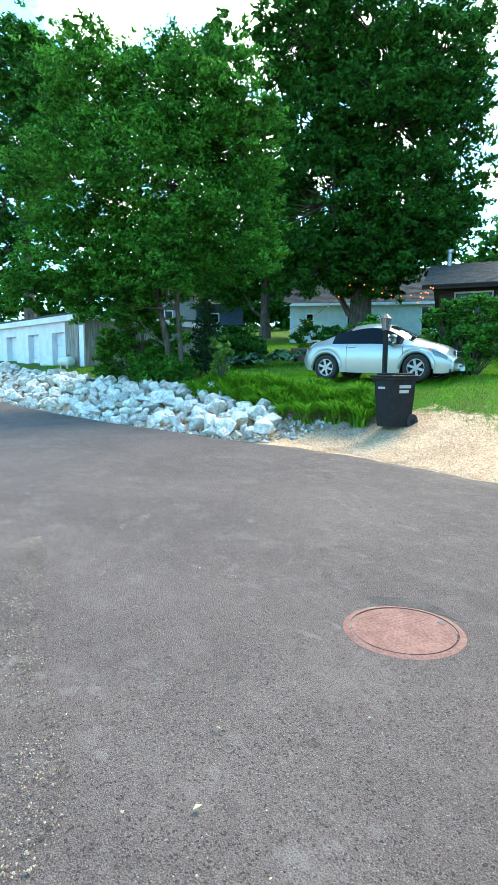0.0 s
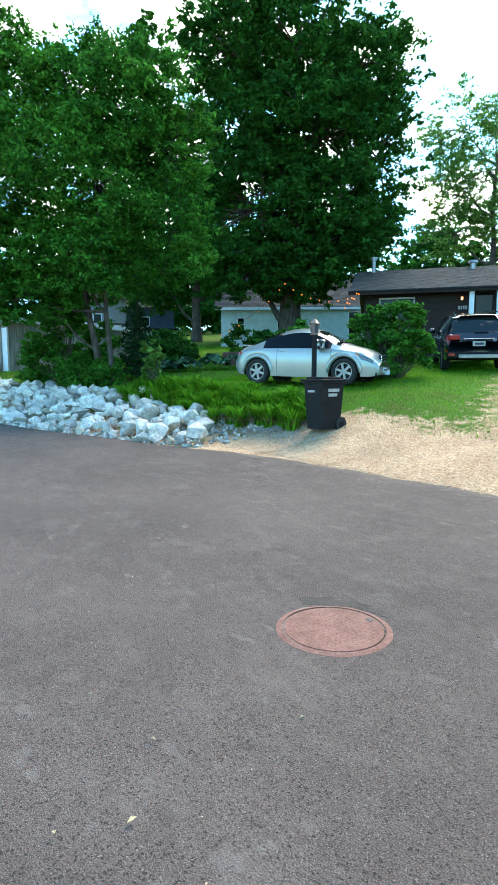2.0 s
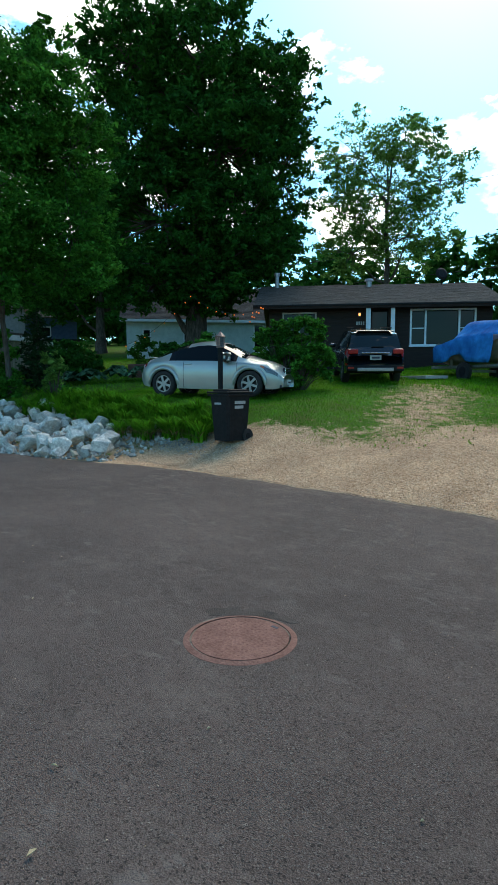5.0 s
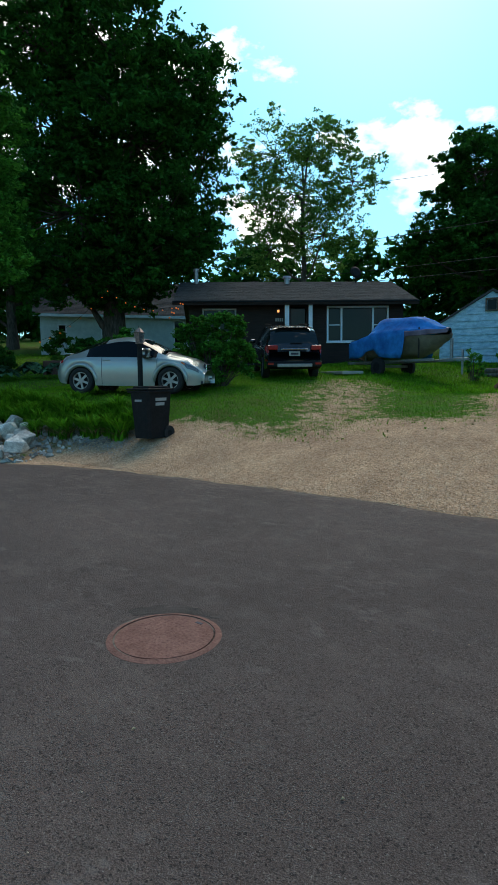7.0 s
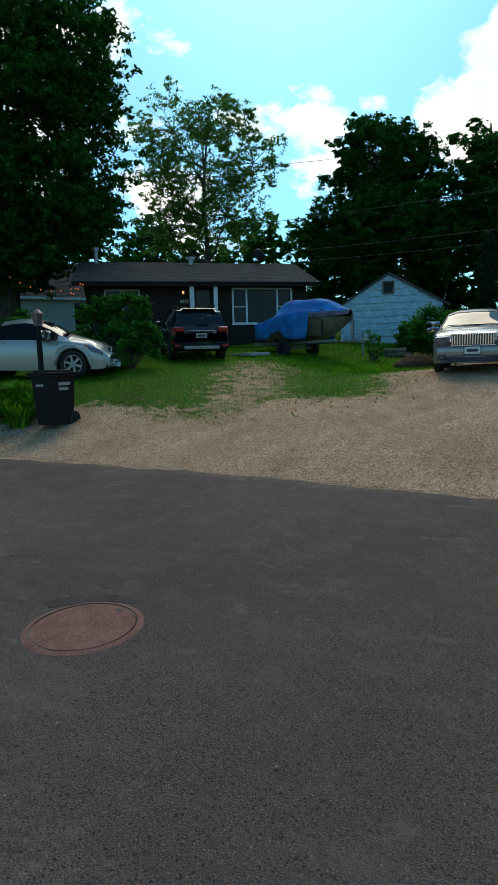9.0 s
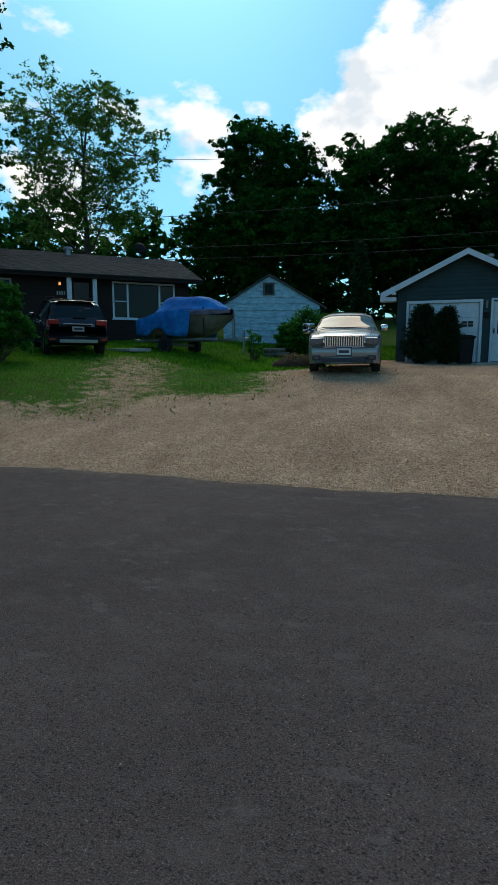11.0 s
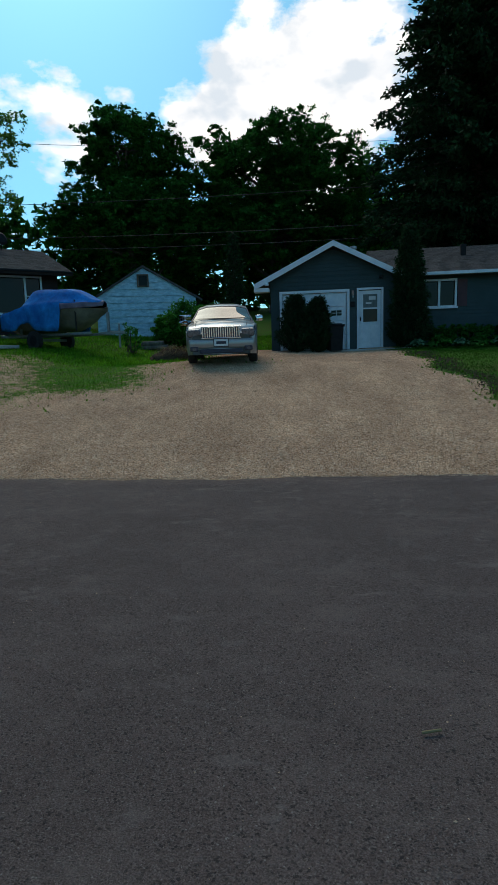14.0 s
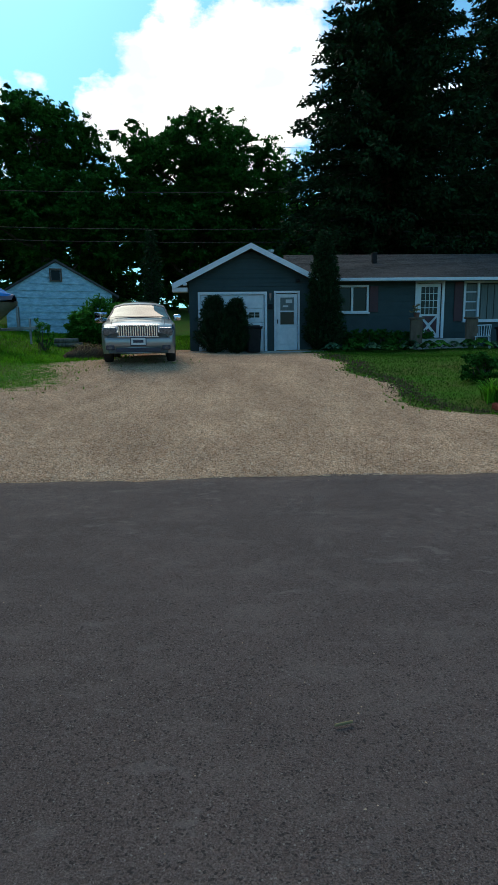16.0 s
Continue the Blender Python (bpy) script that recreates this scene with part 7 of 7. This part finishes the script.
def blot(name, x, y, rx_, ry_, z, material, label, seed, amp=0.22, rot=0.0, hole=0.0):
    n = 56
    r_ = np.random.RandomState(seed)
    ph = r_.uniform(0, 6.28, 6)
    V, F = [], []
    for k in range(n):
        a = 2 * math.pi * k / n
        q = 1 + amp * sum(math.sin((i + 2) * a + ph[i]) / (i + 1.5) for i in range(6))
        V += [(math.cos(a) * rx_ * max(hole, 0.02), math.sin(a) * ry_ * max(hole, 0.02), 0.003), (math.cos(a) * rx_ * q * 0.86, math.sin(a) * ry_ * q * 0.86, 0.003), (math.cos(a) * rx_ * q, math.sin(a) * ry_ * q, -0.006)]
    for k in range(n):
        k2 = (k + 1) % n
        F += [(k * 3, k * 3 + 1, k2 * 3 + 1, k2 * 3), (k * 3 + 1, k * 3 + 2, k2 * 3 + 2, k2 * 3 + 1)]
    ob = pydata(name, V, F, material, None, label)
    ob.matrix_world = pose(x, y, z, 0, 0, rot)
    return tagged(ob, kind="structure", category="road patch")
blot("sand_collar", -2.18, 2.105, 0.330, 0.328, 0.0330, mat("sand_dust", (0.13, 0.10, 0.08), (0.21, 0.16, 0.125), scale=20, rough=1.0, fine=0.3), "sandy dust round the manhole ring", 5, 0.07, hole=0.92)
def road_top(x, y):
    t_ = (y - float(edge_y(x)) + 6.45) / 6.45
    return float(road_z(x)) + 0.018 + 0.012 * math.sin(math.pi * t_) + 0.004 * math.sin(x * 1.1 + y * 2)


def mark(name, x, y, a, c, rot, material, label, seed, amp=0.45):
    """A thin ragged film on the asphalt, following its surface."""
    r_ = np.random.RandomState(seed)
    ph = r_.uniform(0, 6.28, 8)
    ca, sa = math.cos(radians(rot)), math.sin(radians(rot))
    V = [(x, y, road_top(x, y) + 0.0022)]
    for k in range(40):
        g = 2 * math.pi * k / 40
        q = 1 + amp * sum(math.sin((i + 2) * g + ph[i]) / (i + 1.4) for i in range(8))
        u, v = math.cos(g) * a * q, math.sin(g) * c * q
        px, py = x + u * ca - v * sa, y + u * sa + v * ca
        V.append((px, py, road_top(px, py) + 0.0022))
    ob = pydata(name, V, [(0, 1 + k, 1 + (k + 1) % 40) for k in range(40)], material, None, label)
    return tagged(ob, kind="structure", category="road mark")


for x, y, a, c, rot in ((-2.50, 2.32, 0.16, 0.07, 55), (-2.30, 2.46, 0.15, 0.06, 10)):
    mark("tar_smear", x, y, a, c, rot, M_TARPATCH, "rough dark tar smear beside the manhole", int(700 + x * 10), 0.35)
M_DEADLEAF = mat("dead_leaf", (0.45, 0.33, 0.18), (0.6, 0.47, 0.3), scale=30, rough=0.8)
def litter(name, x, y, L, w, rot, label, material):
    L, w = 0.6 * L, 0.6 * w
    bm = bmesh.new()
    vs = [bm.verts.new(p) for p in ((-L, 0, 0.004), (0, -w, 0.012), (L, 0, 0.006), (0, w, 0.010), (0, 0, 0.005))]
    for a in range(4):
        bm.faces.new((vs[a], vs[(a + 1) % 4], vs[4]))
    r = bmesh.ops.extrude_face_region(bm, geom=list(bm.faces))
    for v in r["geom"]:
        if isinstance(v, bmesh.types.BMVert):
            v.co.z += 0.003
    ob = part(name, bm, material, None, label)
    ob.matrix_world = pose(x, y, 0.03, 0, 0, rot)
    tagged(ob, category="leaf", group="road litter")
for x, y, L, w, r in ((-1.85, 0.85, 0.03, 0.01, 20), (-1.63, 1.42, 0.015, 0.011, 60), (-1.51, 0.62, 0.03, 0.016, 100), (-1.6, 0.4, 0.014, 0.012, 0), (-3.6, 1.5, 0.02, 0.008, 130), (-2.3, 0.75, 0.022, 0.007, 70), (0.6, 1.2, 0.014, 0.01, 10), (-0.75, 1.6, 0.012, 0.01, 40)):
    litter("dead_leaf", x, y, L, w, r, "small dry tan leaf lying on the road", M_DEADLEAF)
bm = bmesh.new()
cyl(bm, (-0.035, 0, 0.008), (0.035, 0.01, 0.01), 0.005, seg=6)
st_ = part("twig", bm, M_LILY_DRY, None, "short dry twig lying on the road")
st_.matrix_world = pose(0.65, 1.97, 0.03, 0, 0, 5)
tagged(st_, category="twig")


def scatter_stones(name, label, n, fn, smin, smax, material, seed):
    r_ = np.random.RandomState(seed)
    base = np.array([(1, 0, 0), (-1, 0, 0), (0, 1, 0), (0, -1, 0), (0, 0, 0.7), (0, 0, -0.7)])
    XY = fn(r_, n)
    n = len(XY)
    s = r_.uniform(smin, smax, n) ** 1.0
    Z = land(XY[:, 0], XY[:, 1])
    on_road = (XY[:, 1] < edge_y(XY[:, 0])) & (XY[:, 1] > edge_y(XY[:, 0]) - 6.4)
    Z = np.where(on_road, road_z(XY[:, 0]) + 0.027, Z)
    P = np.stack([XY[:, 0], XY[:, 1], Z + s * 0.1], 1)
    V = P[:, None] + (base[None] + r_.normal(size=(n, 6, 3)) * 0.25) * s[:, None, None]
    V = V[:, :5]
    F = np.array([(0, 2, 4), (2, 1, 4), (1, 3, 4), (3, 0, 4)])
    F = (F[None] + 5 * np.arange(n)[:, None, None]).reshape(-1, 3)
    ob = pydata(name, V.reshape(-1, 3), F, material, None, label, kind="stuff")
    tagged(ob, category="gravel")


M_PEBBLE = mat("pebbles", (0.42, 0.255, 0.155), (0.70, 0.48, 0.325), scale=3, rough=0.95, island=0.4, spec=0.2)
def on_gravel(r_, n):
    x, y = r_.uniform(-10, 8, n), 6.15 + 14.4 * r_.rand(n) ** 1.6
    k = gravel_mask(x, y) > r_.uniform(0.25, 0.9, n)
    return np.stack([x, y], 1)[k]
scatter_stones("loose_gravel", "loose tan and grey gravel stones of the driveways", 90000, on_gravel, 0.0045, 0.0125, M_PEBBLE, 201)
def near_side(r_, n):
    x = r_.uniform(-5, 3, n)
    return np.stack([x, 0.24 + 0.12 * np.clip(-x - 2.0, 0, 3) - 0.25 * sstep(-1.8, -1.2, x) - np.abs(r_.normal(size=n)) * 0.2 + 0.05 * np.sin(x * 2.7 + 1.0)], 1)
scatter_stones("verge_gravel", "loose brown gravel chips and grit along the near road edge", 7000, near_side, 0.002, 0.006, mat("verge_grit", (0.10, 0.07, 0.045), (0.36, 0.27, 0.19), scale=3, rough=0.95, island=0.5, spec=0.2), 202)
def on_road_(r_, n):
    return np.stack([r_.uniform(-9, 6, n), r_.uniform(0.3, 6.6, n)], 1)
scatter_stones("road_chips", "scattered pale stone chips on the asphalt", 1500, on_road_, 0.002, 0.0045, M_PEBBLE, 203)
def ash_zone(r_, n):
    return np.stack([-10.5 + r_.normal(size=n) * 0.8, 7.45 + r_.normal(size=n) * 0.28], 1)
scatter_stones("cinder_patch", "patch of dark grey cinders and chips by the lilies", 9000, ash_zone, 0.006, 0.017, mat("cinders", (0.05, 0.05, 0.052), (0.46, 0.46, 0.47), scale=3, rough=0.95, island=0.5), 204)

# ---- grass ----
def grass(n, x0, x1, y0, y1, h, seed, w=0.006, blade=None, label="short green lawn grass, patchy beside the gravel"):
    r_ = np.random.RandomState(seed)
    x, y = r_.uniform(x0, x1, n), r_.uniform(y0, y1, n)
    d = y - edge_y(x)
    k = (gravel_mask(x, y) < r_.uniform(0.1, 0.75, n)) & (d > np.where(x < -14.5, 3.2, np.where(x < -9.6, 2.0, 0.5)))
    x, y = x[k], y[k]
    n = len(x)
    P = np.stack([x, y, land(x, y) - 0.01], 1)
    a = r_.uniform(0, 6.28, n)
    S = np.stack([np.cos(a), np.sin(a), np.zeros(n)], 1) * w
    H = h * r_.uniform(0.5, 1.3, n)
    Ln = np.stack([r_.normal(size=n) * 0.5 * H, r_.normal(size=n) * 0.5 * H, H], 1)
    V = np.stack([P - S, P + S, P + Ln * 0.6 + S * 0.6, P + Ln], 1).reshape(-1, 3)
    i = 4 * np.arange(n)[:, None]
    F = np.concatenate([i + [0, 1, 2], i + [0, 2, 3]])
    ob = pydata("lawn_grass", V, F, blade or M_GRASS, None, label, kind="stuff")
    tagged(ob, category="grass")


grass(150000, -16, -1.5, 7.2, 16.5, 0.05, 301, 0.005)
grass(60000, -32, -14, 4, 20, 0.07, 302, 0.010)
grass(80000, 2.6, 12, 8.2, 20, 0.045, 303, 0.007, M_LAWN_DARK, "short dark green mown lawn before the blue house, shade put into the blade colour")
grass(45000, -12, -1, 15, 27, 0.09, 304, 0.012)


# ---- soil strip and weeds along the gravel ----
def lawn_border(r_, n):
    y = r_.uniform(9.0, 19.0, n)
    rb = np.interp(y, [7.8, 8.6, 8.9, 9.4, 12.7, 16.3, 21.0], [40, 5.5, 4.2, 3.5, 3.0, 2.9, 2.9])
    return np.stack([rb + 0.35 + r_.normal(size=n) * 0.16 + 0.1 * np.sin(y * 2.3), y], 1)


scatter_stones("border_soil", "strip of dark crumbly soil between gravel and lawn", 6000, lawn_border, 0.008, 0.024, M_SOIL, 205)


def tufts(name, label, n, x0, x1, y0, y1, lo, hi, h, seed, material):
    """Small weed tufts standing in thin gravel."""
    r_ = np.random.RandomState(seed)
    V, F = [], []
    for _ in range(n):
        x, y = r_.uniform(x0, x1), r_.uniform(y0, y1)
        if not lo < float(gravel_mask(x, y)) < hi:
            continue
        v, f = blades(r_, r_.randint(5, 16), h * r_.uniform(0.5, 1.4), h * r_.uniform(0.6, 1.6), 0.0022, 2)
        k, p = len(V), at(x, y)
        V += [q * 1.0 + p for q in v]
        F += [tuple(i + k for i in g) for g in f]
    tagged(pydata(name, V, F, material, None, label, kind="stuff"), category="weeds")


tufts("gravel_weeds", "sparse green weed tufts in the thin gravel", 280, -9, -0.5, 8.6, 16.5, 0.3, 0.9, 0.05, 401, M_GRASS)
tufts("dry_weeds", "dry straw tufts in the thin gravel", 160, -9, 1.5, 8.0, 16.5, 0.3, 0.97, 0.035, 402, M_LILY_DRY)
tufts("border_weeds", "green weeds along the soil strip beside the lawn", 600, 2.6, 5.5, 8.6, 17, 0.03, 0.9, 0.055, 403, M_GRASS)
